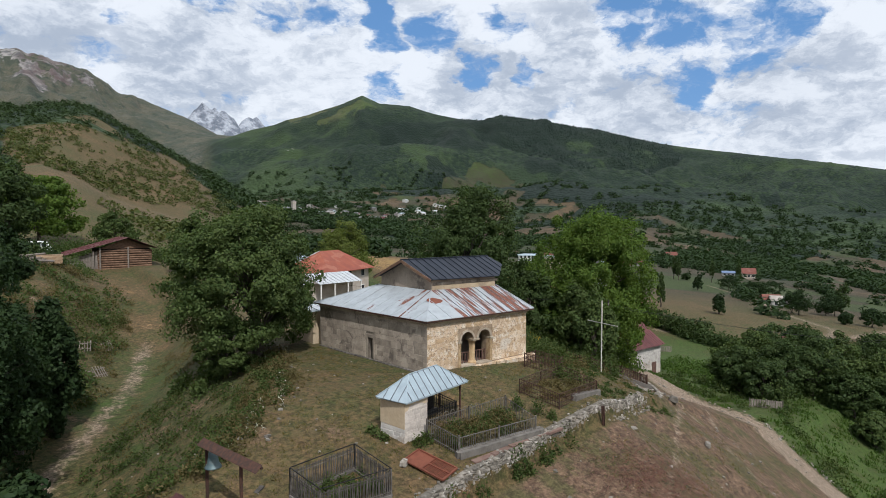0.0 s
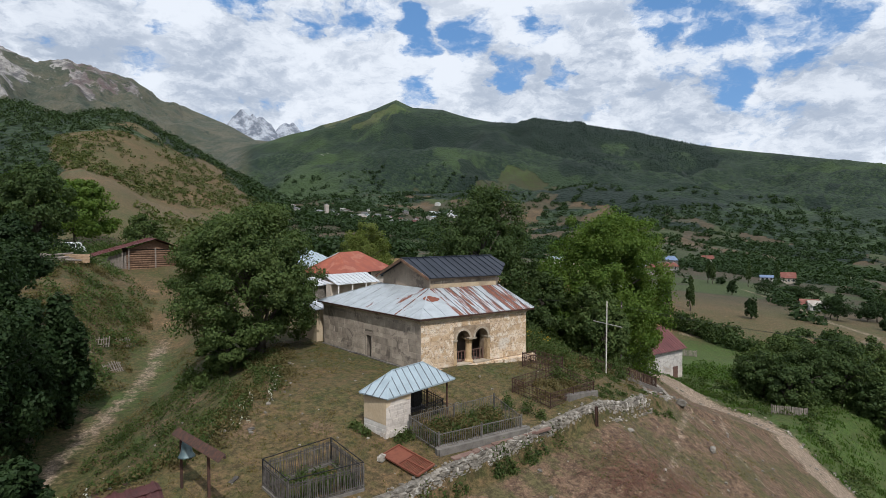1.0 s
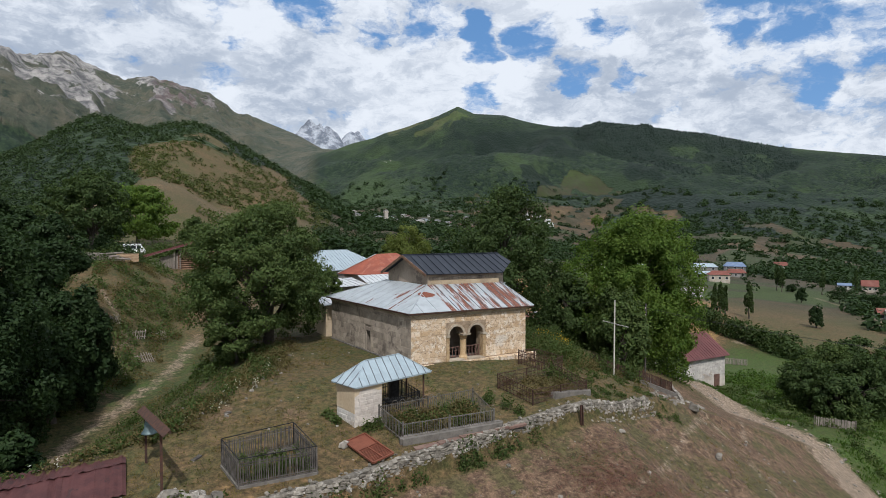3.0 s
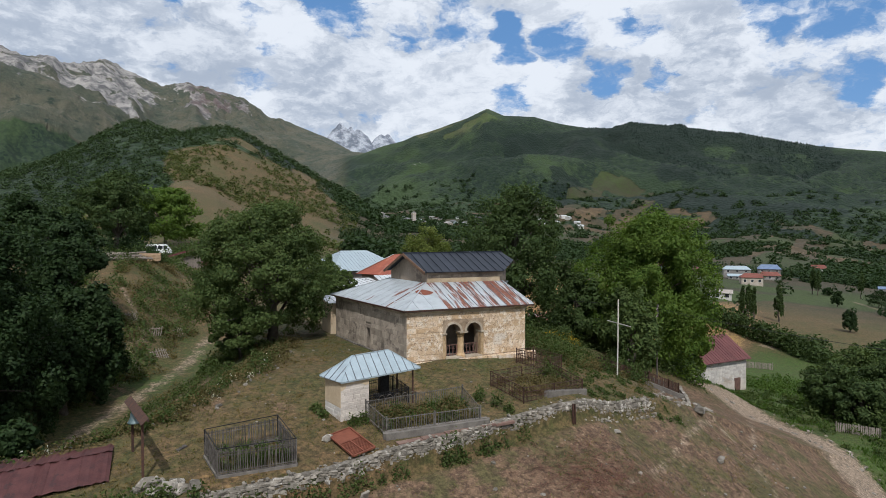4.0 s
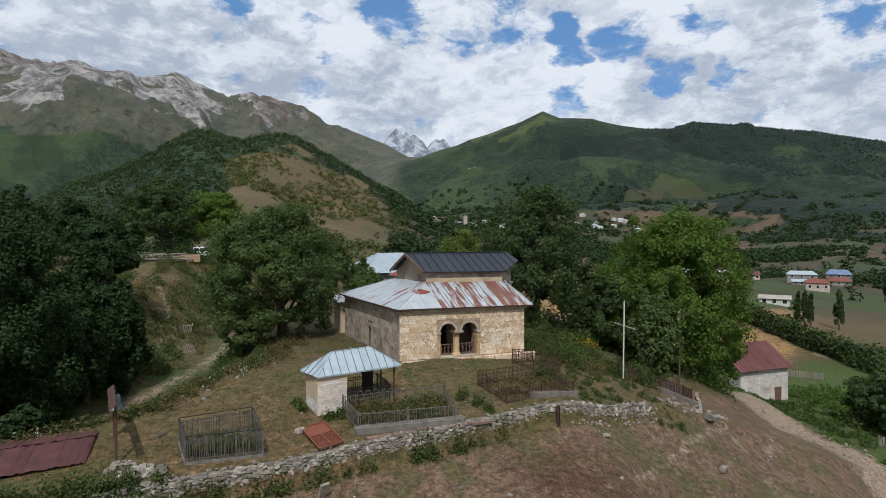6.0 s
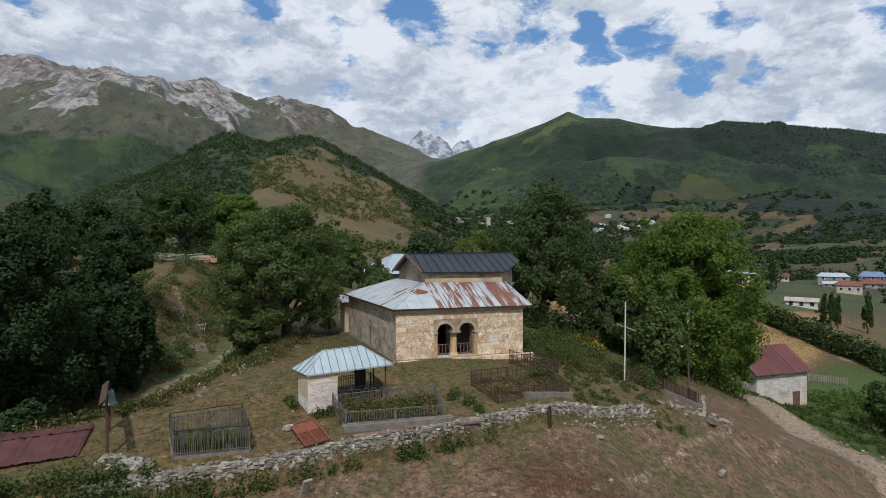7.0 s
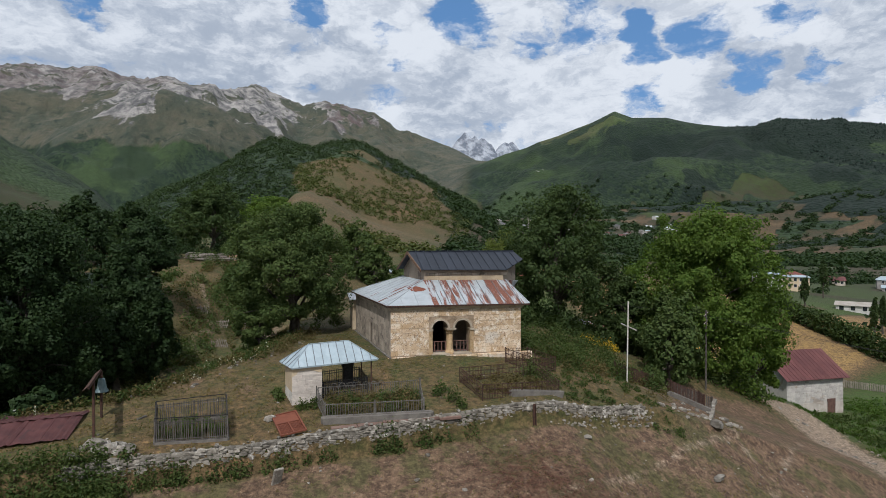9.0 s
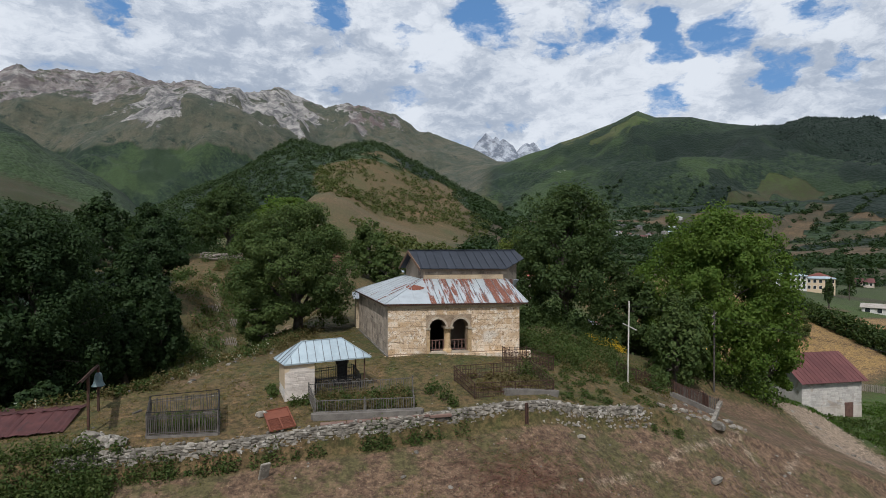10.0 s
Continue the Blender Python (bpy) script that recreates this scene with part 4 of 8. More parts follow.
def church():
    c = thing("church", (P(0, 0, 0).x, P(0, 0, 0).y, 0), "old stone basilica church with arcade porch and rusty sheet roof", "church")
    # walls
    t = 0.75
    A0, A1, B0, B1, SPR, R = 2.78, 3.87, 4.32, 5.45, 1.80, 0.56
    bm = bmesh.new()

    def block(u0, u1, z0, z1, top=None):
        zt = (z1, z1) if top is None else top
        prism(bm, [P(u0, 0, z0), P(u1, 0, z0), P(u1, t, z0), P(u0, t, z0)], [P(u0, 0, zt[0]), P(u1, 0, zt[1]), P(u1, t, zt[1]), P(u0, t, zt[0])])
    block(0, A0, -0.6, EAVE - 0.1)
    block(B1, CW, -0.6, EAVE - 0.1)
    block(A0, B1, -0.6, 0.08)
    for u0, u1 in ((A0, A1), (B0, B1)):
        n = 14
        for i in range(n):
            a, b = u0 + (u1 - u0) * i / n, u0 + (u1 - u0) * (i + 1) / n
            z = [SPR + math.sqrt(max(0, R * R - (q - (u0 + u1) / 2) ** 2)) for q in (a, b)]
            prism(bm, [P(a, 0, z[0]), P(b, 0, z[1]), P(b, t, z[1]), P(a, t, z[0])], [P(a, 0, EAVE - .1), P(b, 0, EAVE - .1), P(b, t, EAVE - .1), P(a, t, EAVE - .1)])
    block(A1, B0, SPR - 0.02, EAVE - 0.1)
    bmesh.ops.remove_doubles(bm, verts=bm.verts[:], dist=1e-4)
    front = part("front_wall", bm, "mortar", c, "cream and ochre ashlar front with worn plaster")
    bm = bmesh.new()
    d0, d1, dz0, dz1 = 5.55, 6.12, 0.02, 1.56          # side door
    for v0, v1, z0, z1 in ((t, d0, -0.6, EAVE - .1), (d1, CD, -0.6, EAVE - .1), (d0, d1, dz1, EAVE - .1), (d0, d1, -0.6, dz0)):
        prism(bm, [P(0, v0, z0), P(t, v0, z0), P(t, v1, z0), P(0, v1, z0)], [P(0, v0, z1), P(t, v0, z1), P(t, v1, z1), P(0, v1, z1)])
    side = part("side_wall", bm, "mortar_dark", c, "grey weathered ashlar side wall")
    bm = bmesh.new()
    for q in ((CW - t, t, CW, CD), (0, CD - t, CW - t, CD)):
        prism(bm, [P(q[0], q[1], -2), P(q[2], q[1], -2), P(q[2], q[3], -2), P(q[0], q[3], -2)], [P(q[0], q[1], 3.3), P(q[2], q[1], 3.3), P(q[2], q[3], 3.3), P(q[0], q[3], 3.3)])
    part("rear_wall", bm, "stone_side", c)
    bm = bmesh.new()
    prism(bm, [P(t, t, -0.3), P(CW - t, t, -0.3), P(CW - t, CD - t, -0.3), P(t, CD - t, -0.3)], [P(t, t, 0.06), P(CW - t, t, 0.06), P(CW - t, CD - t, 0.06), P(t, CD - t, 0.06)])
    part("floor_slab", bm, "concrete", c)
    # inner wall of the porch, with a doorway
    bm = bmesh.new()
    for u0, u1, z0, z1 in ((t, 3.6, 0.06, 3.3), (4.7, CW - t, 0.06, 3.3), (3.6, 4.7, 2.2, 3.3)):
        prism(bm, [P(u0, 3.0, z0), P(u1, 3.0, z0), P(u1, 3.4, z0), P(u0, 3.4, z0)], [P(u0, 3.0, z1), P(u1, 3.0, z1), P(u1, 3.4, z1), P(u0, 3.4, z1)])
    part("inner_wall", bm, "nave_plaster", c)
    bm = bmesh.new()
    prism(bm, [P(t, t, 3.1), P(CW - t, t, 3.1), P(CW - t, CD - t, 3.1), P(t, CD - t, 3.1)], [P(t, t, 3.22), P(CW - t, t, 3.22), P(CW - t, CD - t, 3.22), P(t, CD - t, 3.22)])
    part("inner_ceiling", bm, "old_wood", c)
    # dressed blocks
    fm = [stone_mesh("block", k, "stone_front", 0.025) for k in range(4)]
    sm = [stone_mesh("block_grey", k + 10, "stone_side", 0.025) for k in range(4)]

    def free_front(a, b, z0, z1):
        if z0 > 2.60:
            return [(a, b)]
        return [(a, min(b, 2.56)), (max(a, 5.67), b)]

    def free_side(a, b, z0, z1):
        lo, hi = CD - d1 - 0.2, CD - d0 + 0.2
        if z0 > dz1 + 0.25:
            return [(a, b)]
        return [(a, min(b, lo)), (max(a, hi), b)]
    ashlar(front, fm, P(0, 0, 0), (P(1, 0, 0) - P(0, 0, 0)).normalized(), CW, 0.10, 3.06, free_front, 3)
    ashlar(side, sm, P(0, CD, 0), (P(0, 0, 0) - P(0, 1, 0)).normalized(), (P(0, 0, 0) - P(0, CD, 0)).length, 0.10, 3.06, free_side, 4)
    # arches, imposts, column
    for u0, u1 in ((A0, A1), (B0, B1)):
        bm = bmesh.new()
        mid, n = (u0 + u1) / 2, 18
        for i in range(n):
            a, b = math.pi * i / n, math.pi * (i + 1) / n
            q = []
            for vv in (-0.075, 0.02):
                q.append([P(mid + rr * math.cos(w), vv, SPR + rr * math.sin(w)) for w, rr in ((a, 0.555), (a, 0.70), (b, 0.70), (b, 0.555))])
            prism(bm, q[0], q[1])
        bmesh.ops.remove_doubles(bm, verts=bm.verts[:], dist=1e-4)
        part("archivolt", bm, "trim_stone", c, "pale round arch moulding")
    for u0, u1 in ((A0 - 0.22, A0 + 0.03), (B1 - 0.03, B1 + 0.22)):
        bm = bmesh.new()
        prism(bm, [P(u0, -0.1, 1.66), P(u1, -0.1, 1.66), P(u1, 0.5, 1.66), P(u0, 0.5, 1.66)], [P(u0 - .03, -0.12, 1.78), P(u1 + .03, -0.12, 1.78), P(u1 + .03, 0.5, 1.78), P(u0 - .03, 0.5, 1.78)])
        part("impost", bm, "trim_stone", c)
        bm = bmesh.new()
        prism(bm, [P(u0 + .02, -0.03, 0.05), P(u1, -0.03, 0.05), P(u1, 0.3, 0.05), P(u0 + .02, 0.3, 0.05)], [P(u0 + .02, -0.03, 1.66), P(u1, -0.03, 1.66), P(u1, 0.3, 1.66), P(u0 + .02, 0.3, 1.66)])
        part("jamb", bm, "ochre_stone", c)
    mid = (A1 + B0) / 2
    col = P(mid, 0.32, 0)
    bm = bmesh.new()
    prof = [(0.31, 0.08), (0.31, 0.22), (0.27, 0.27), (0.23, 0.36), (0.215, 1.0), (0.22, 1.42), (0.25, 1.48), (0.22, 1.53), (0.30, 1.66), (0.33, 1.70), (0.33, 1.80)]
    rings = [[bm.verts.new(col + Vector((math.cos(2 * math.pi * k / 14) * r, math.sin(2 * math.pi * k / 14) * r, z))) for k in range(14)] for r, z in prof]
    for a, b in zip(rings, rings[1:]):
        for k in range(14):
            bm.faces.new((a[k], a[(k + 1) % 14], b[(k + 1) % 14], b[k]))
    bm.faces.new(rings[-1])
    part("column", bm, "ochre_stone", c, "squat ochre stone column with capital")
    bm = bmesh.new()
    prism(bm, [P(mid - .31, -0.10, 1.70), P(mid + .31, -0.10, 1.70), P(mid + .31, 0.72, 1.70), P(mid - .31, 0.72, 1.70)], [P(mid - .34, -0.12, 1.82), P(mid + .34, -0.12, 1.82), P(mid + .34, 0.74, 1.82), P(mid - .34, 0.74, 1.82)])
    part("abacus", bm, "trim_stone", c)
    for u0, u1 in ((A0, A1), (B0, B1)):
        bm = bmesh.new()
        prism(bm, [P(u0 - .06, -0.16, 0.06), P(u1 + .06, -0.16, 0.06), P(u1 + .06, 0.4, 0.06), P(u0 - .06, 0.4, 0.06)], [P(u0 - .06, -0.16, 0.16), P(u1 + .06, -0.16, 0.16), P(u1 + .06, 0.4, 0.16), P(u0 - .06, 0.4, 0.16)])
        part("sill", bm, "trim_stone", c)
        bm = bmesh.new()
        for z in (0.26, 0.88):
            bar(bm, P(u0, 0.42, z), P(u1, 0.42, z), 0.06, 0.05)
        rail = part("railing", bm, "door_wood", c, "reddish wooden gate railing with crosses")
        for q in (0.03, 0.28, 0.5, 0.72, 0.97):
            bm = bmesh.new()
            bar(bm, P(u0 + (u1 - u0) * q, 0.42, 0.16), P(u0 + (u1 - u0) * q, 0.42, 0.9), 0.05)
            part("baluster", bm, "door_wood", rail)
        for q0, q1 in ((0.03, 0.5), (0.5, 0.97)):
            m = (q0 + q1) / 2
            bm = bmesh.new()
            bar(bm, P(u0 + (u1 - u0) * m, 0.40, 0.36), P(u0 + (u1 - u0) * m, 0.40, 0.8), 0.045, 0.03)
            bar(bm, P(u0 + (u1 - u0) * (m - .1), 0.40, 0.64), P(u0 + (u1 - u0) * (m + .1), 0.40, 0.64), 0.045, 0.03)
            part("cross", bm, "door_wood", rail)
    # cornice under the eaves
    for k, (o0, o1, z0, z1) in enumerate(((0.04, 0.06, 3.06, 3.16), (0.10, 0.20, 3.16, 3.30))):
        bm = bmesh.new()
        prism(bm, [P(-o0, -o0, z0), P(CW + o0, -o0, z0), P(CW + o0, 0.3, z0), P(-o0, 0.3, z0)], [P(-o1, -o1, z1), P(CW + o1, -o1, z1), P(CW + o1, 0.3, z1), P(-o1, 0.3, z1)])
        part("cornice", bm, "trim_stone", c)
        bm = bmesh.new()
        prism(bm, [P(-o0, 0.3, z0), P(0.3, 0.3, z0), P(0.3, CD, z0), P(-o0, CD, z0)], [P(-o1, 0.3, z1), P(0.3, 0.3, z1), P(0.3, CD, z1), P(-o1, CD, z1)])
        part("cornice", bm, "stone_side", c)
    # plinth stones
    r = random.Random(8)
    pm = [stone_mesh("plinth_block", k + 30, "stone_front", 0.06) for k in range(3)]
    pg = [stone_mesh("plinth_block_grey", k + 40, "concrete", 0.06) for k in range(3)]
    along = (P(1, 0, 0) - P(0, 0, 0)).normalized()
    a = -0.25
    while a < CW:
        w = r.uniform(0.5, 1.1) if a < 6 else r.uniform(0.9, 1.5)
        big = 0.10 if a < 6.2 else 0.02
        h = 0.36 if a < 6.2 else 0.55
        at = P(0, 0, 0) + along * (a + w / 2) + Vector((0, 0, 0.06 - h / 2 - big * 0.2))
        piece("plinth_stone", r.choice(pm), Matrix.Translation(at) @ Matrix.Rotation(math.atan2(along.y, along.x), 4, "Z") @ Matrix.Diagonal((w - .02, r.uniform(.22, .32) + (0.12 if a > 6.5 else 0), h, 1)), c)
        a += w
    along = (P(0, 0, 0) - P(0, 1, 0)).normalized()
    for row, (dep, z, h) in enumerate(((0.14, 0.02, 0.14), (0.34, -0.14, 0.2))):
        a = 0.0
        while a < CD + 0.2:
            w = r.uniform(0.6, 1.3)
            at = P(0, CD, 0) + along * (a + w / 2) + Vector((0, 0, z))
            piece("plinth_stone", r.choice(pg), Matrix.Translation(at) @ Matrix.Rotation(math.atan2(along.y, along.x), 4, "Z") @ Matrix.Diagonal((w - .02, dep * r.uniform(.9, 1.1), h, 1)), c)
            a += w
    # side door
    bm = bmesh.new()
    prism(bm, [P(0.35, d0, dz0), P(0.42, d0, dz0), P(0.42, d1, dz0), P(0.35, d1, dz0)], [P(0.35, d0, dz1), P(0.42, d0, dz1), P(0.42, d1, dz1), P(0.35, d1, dz1)])
    part("side_door", bm, "dark_room", c, "narrow dark wooden side door")
    bm = bmesh.new()
    for v0, v1, z0, z1 in ((d0 - .18, d0, 0, dz1), (d1, d1 + .18, 0, dz1), (d0 - .25, d1 + .25, dz1, dz1 + .24)):
        prism(bm, [P(-.05, v0, z0), P(.1, v0, z0), P(.1, v1, z0), P(-.05, v1, z0)], [P(-.05, v0, z1), P(.1, v0, z1), P(.1, v1, z1), P(-.05, v1, z1)])
    part("door_surround", bm, "stone_side", c)
    # nave
    plan = [(2.48, 3.22), (8.45, 3.1), (10.05, 4.75), (10.05, 5.87), (10.05, 7.0), (8.45, 8.65), (1.98, 8.95), (2.2, 5.9)]
    zr = lambda y: 6.90 - 0.425 * abs(y - 5.88)
    bm = bmesh.new()
    prism(bm, [(x, y, 3.3) for x, y in plan], [(x, y, zr(y) - 0.09) for x, y in plan])
    nave = part("nave_wall", bm, "nave_plaster", c, "weathered plastered clerestory with shallow gable")
    bm = bmesh.new()
    prism(bm, [(2.50, 3.19, 4.7), (8.45, 3.06, 4.7), (8.45, 3.14, 4.7), (2.50, 3.27, 4.7)], [(2.50, 3.19, 5.14), (8.45, 3.06, 5.14), (8.45, 3.14, 5.14), (2.50, 3.27, 5.14)])
    under(part("plaster_band", bm, "nave_ochre", c, "ochre plaster band"), c)
    r = random.Random(14)
    small = [stone_mesh("frieze_block", k + 60, "stone_side", 0.12) for k in range(2)]
    x = 2.6
    while x < 8.3:
        w = r.uniform(0.18, 0.5)
        y = 3.215 - 0.02 * (x - 2.5)
        piece("frieze_stone", r.choice(small), Matrix.Translation((x + w / 2, y, 5.28 + r.uniform(-.02, .02))) @ Matrix.Diagonal((w - .03, 0.03 * r.uniform(.5, 1.5), 0.2, 1)), c)
        x += w
    # nave roof
    fr = [(2.15, 2.88), (8.62, 2.74), (10.55, 4.42), (10.28, 5.88), (1.70, 5.88)]
    sheet_roof([(x, y, zr(y)) for x, y in fr], (2.15, 2.88, 0), (8.62, 2.88, 0), 0.62, "roof_dark", c, "nave_sheet", 0.05, 0.05)
    bk = [(1.70, 5.88), (10.28, 5.88), (10.55, 7.3), (8.4, 9.0), (1.42, 9.25)]
    sheet_roof([(x, y, zr(y)) for x, y in bk], (1.5, 9.2, 0), (8.4, 9.2, 0), 0.62, "roof_dark", c, "nave_sheet", 0.05, 0.05)
    for a, b in (((2.17, 2.9), (1.72, 5.88)), ((1.72, 5.88), (1.45, 9.2))):
        bm = bmesh.new()
        p, q = Vector((*a, zr(a[1]) - .09)), Vector((*b, zr(b[1]) - .09))
        bar(bm, p, q, 0.05, 0.2)
        part("verge_board", bm, "log_wood", c, "rusty brown verge board")
    bm = bmesh.new()
    bar(bm, (1.69, 5.88, 6.93), (10.3, 5.88, 6.93), 0.16, 0.05)
    part("ridge_cap", bm, "roof_dark", c)
    # aisle roofs
    EFL, EFR, EBL, EBR = (-0.72, -0.42, 3.46), (9.18, -0.30, 3.38), (-1.98, 12.5, 3.40), (8.2, 12.6, 3.38)
    NFL, NFR, NBL, NBR = (2.40, 3.16, 4.86), (8.62, 3.05, 4.80), (1.95, 9.1, 4.84), (8.5, 8.9, 4.80)
    VA, VB = Vector(EFL), Vector(EFR)
    cut = VA + (VB - VA) * 0.315
    sheet_roof([cut, EFR, NFR, NFL], EFL, EFR, 0.56, "sheet_front", c)
    sheet_roof([EFL, cut, NFL], EFL, EFR, 1.05, "sheet_side", c, dark=False)
    sheet_roof([EBL, EFL, NFL, NBL], EBL, EFL, 1.2, "sheet_side", c, seam=0.03, dark=False)
    # rust: a flaked patch by the hip, a rusted seam on the side slope
    nf = (VB - VA).cross(Vector(NFL) - VA).normalized()
    base = VA + (Vector(NFL) - VA) * 0.62 + (VB - VA).normalized() * 0.42 + nf * 0.012
    ax, ay = (VB - VA).normalized(), nf.cross((VB - VA).normalized())
    rr = random.Random(6)
    ring = [base + ax * (0.62 * math.cos(a) * rr.uniform(.7, 1.2)) + ay * (0.40 * math.sin(a) * rr.uniform(.7, 1.2)) for a in [2 * math.pi * i / 14 for i in range(14)]]
    bm = prism(bmesh.new(), ring, [p + nf * 0.004 for p in ring])
    part("rust_patch", bm, "red_oxide", c, "flaked red rust patch")
    VL = Vector(EBL)
    ns = (VA - VL).cross(Vector(NFL) - VL).normalized()
    ns = ns if ns.z > 0 else -ns
    a, b = Vector(NFL) + ns * .02, VA + (VL - VA) * 0.20 + ns * .02
    for i in range(5):
        p, q = a + (b - a) * (i / 5 + .01), a + (b - a) * ((i + 1) / 5 - (0.03 if i % 2 else 0))
        bm = bmesh.new()
        bar(bm, p, q, 0.05 + 0.05 * rr.random(), 0.02)
        part("rusty_seam", bm, "red_oxide", c)
    sheet_roof([EFR, EBR, (10.2, 8.0, 4.6), (10.2, 4.6, 4.62), NFR], EFR, EBR, 0.62, "sheet_front", c)
    sheet_roof([EBR, EBL, NBL, NBR], EBR, EBL, 0.62, "sheet_side", c)
    for a, b in ((EFL, NFL), (EFR, NFR), (EBL, NBL)):
        bm = bmesh.new()
        bar(bm, Vector(a) + Vector((0, 0, .02)), Vector(b) + Vector((0, 0, .03)), 0.07, 0.05)
        part("hip_cap", bm, "sheet_side", c)
    for a, b in ((EFL, EFR), (EBL, EFL)):
        bm = bmesh.new()
        bar(bm, Vector(a) - Vector((0, 0, .06)), Vector(b) - Vector((0, 0, .06)), 0.06, 0.09)
        part("fascia", bm, "rust_iron", c)
    # soffit and the low north annex
    bm = bmesh.new()
    prism(bm, [P(-.25, -.2, 3.29), P(CW + .3, -.1, 3.29), P(CW + .3, .4, 3.29), P(-.25, .4, 3.29)], [P(-.25, -.2, 3.35), P(CW + .3, -.1, 3.33), P(CW + .3, .4, 3.33), P(-.25, .4, 3.35)])
    part("soffit", bm, "old_wood", c)
    a = thing("annex", (-1.6, 14.2, ground_z(-1.6, 14.2)), "small plastered annex with pale sheet roof behind the church", "outbuilding")
    bm = box(bmesh.new(), (-1.85, 13.0, -2), (1.2, 16.0, 2.55))
    part("wall", bm, "ochre_plaster", a)
    sheet_roof([(-2.1, 12.75, 2.62), (1.4, 12.75, 2.62), (1.4, 16.2, 2.95), (-2.1, 16.2, 2.95)], (-2.1, 12.75, 2.6), (1.4, 12.75, 2.6), 0.7, "sheet_pale", a)


church()

# ---- trees ----


def crown_points(rng, n, centre, size, clumps, lump=0.17, inner=0.25, square=2.0):
    """Leaf places: clumps spread through an uneven crown."""
    d = rng.normal(size=(clumps, 3))
    d /= np.linalg.norm(d, axis=1)[:, None]
    d[:, 2] = np.where(d[:, 2] < -0.8, -d[:, 2], d[:, 2])
    rad = rng.uniform(inner, 1.0, clumps) ** 0.5
    rad *= 1 + 0.16 * np.sin(d[:, 0] * 3.1 + size[0]) * np.cos(d[:, 1] * 2.7 + size[1]) + rng.normal(0, 0.05, clumps)
    rad *= (np.abs(d) ** square).sum(1) ** (-1 / square)
    taper = 1 - (0.22 if square < 2.5 else 0.06) * np.clip(d[:, 2], 0, 1) * rad
    mid = d * rad[:, None] * (1 - lump * 0.6)
    mid[:, :2] *= taper[:, None]
    w = rng.uniform(0.5, 1.5, clumps)
    pick = rng.choice(clumps, n, p=w / w.sum())
    off = rng.normal(size=(n, 3))
    off /= np.linalg.norm(off, axis=1)[:, None]
    off *= (rng.uniform(0, 1, n) ** 0.4)[:, None] * lump * rng.uniform(0.55, 1.35, clumps)[pick][:, None]
    off[:, 2] *= 0.75
    p = (mid[pick] + off) * np.array(size) + np.array(centre)
    face = off / (np.linalg.norm(off, axis=1)[:, None] + 1e-6) * 0.9 + mid[pick] * 0.5
    return p, mid * np.array(size) + np.array(centre), face


def tree(x, y, tall, wide, low, leaf, label, seed, n=9000, blade=0.30, clumps=90, deep=None, trunk=0.28, group="", base=None, lean=(0, 0), name="tree", lump=0.17, square=2.0):
    """A broad-leaved tree: bent trunk, limbs that reach the clumps, a crown of single leaf sprays."""
    rng = np.random.default_rng(seed)
    z = (ground_z(x, y) if base is None else base) - 0.15
    t = thing(name, (x, y, z), label, "tree", group)
    top = z + tall
    cz = z + low + (tall - low) / 2
    centre = (x + lean[0], y + lean[1], cz)
    size = (wide / 2, (deep or wide) / 2, (tall - low) / 2)
    p, mids, face = crown_points(rng, n, centre, size, clumps, lump, square=square)
    vs, fs = [], []

    def add(points, radii, sides=6):
        v, f = tube(points, radii, sides)
        o = len(vs)
        vs.extend(v)
        fs.extend(tuple(i + o for i in q) for q in f)
    steps = 7
    spine = [Vector((x + lean[0] * (k / steps) ** 1.5 + 0.15 * math.sin(k * 1.3 + seed), y + lean[1] * (k / steps) ** 1.5 + 0.15 * math.cos(k * 1.7 + seed), z + (cz + size[2] * 0.45 - z) * k / steps)) for k in range(steps + 1)]
    spine[0] = Vector((x, y, z - 0.3))
    add(spine, [trunk * (1.35 if k == 0 else 1.0 - 0.8 * k / steps) for k in range(steps + 1)], 8)
    for m in mids[rng.choice(len(mids), min(len(mids), 26 if n > 3000 else 0), replace=False)]:
        m = Vector(m)
        k = min(steps - 1, max(2, int((m.z - z) / max(0.1, spine[-1].z - z) * steps * 0.6)))
        a = spine[k]
        mid = (a + m) / 2 + Vector((0, 0, 0.12 * (m - a).length))
        r0 = trunk * (1 - 0.8 * k / steps) * 0.5
        add([a, (a + mid) / 2 + Vector((0, 0, .05)), mid, m], [r0, r0 * .75, r0 * .5, r0 * .15], 5)
    under(obj("trunk", vs, fs, "bark", True), t)
    v, f = blades(rng, p, blade, 0.3, 0.55, face)
    under(fast("crown", v, f, leaf), t)
    return t


def shrubs(name, places, leaf, label, seed, blade=0.2, per=160, flat=0.6, category="bushes"):
    """Low growth that nobody could count: one object."""
    rng = np.random.default_rng(seed)
    pts, sizes = [], []
    for x, y, r in places:
        k = max(12, int(per * r))
        d = rng.normal(size=(k, 3))
        d /= np.linalg.norm(d, axis=1)[:, None]
        d *= (rng.uniform(0.1, 1, k) ** 0.45)[:, None] * (r * rng.uniform(.75, 1.2, k))[:, None]
        px, py = x + d[:, 0], y + d[:, 1]
        pts.append(np.stack([px, py, height(px, py) + np.abs(d[:, 2]) * flat * 1.6], 1))
        sizes.append(np.full(k, blade))
    v, f = blades(rng, np.concatenate(pts), np.concatenate(sizes), 0.2)
    return tagged(fast(name, v, f, leaf), label, category, kind="stuff")


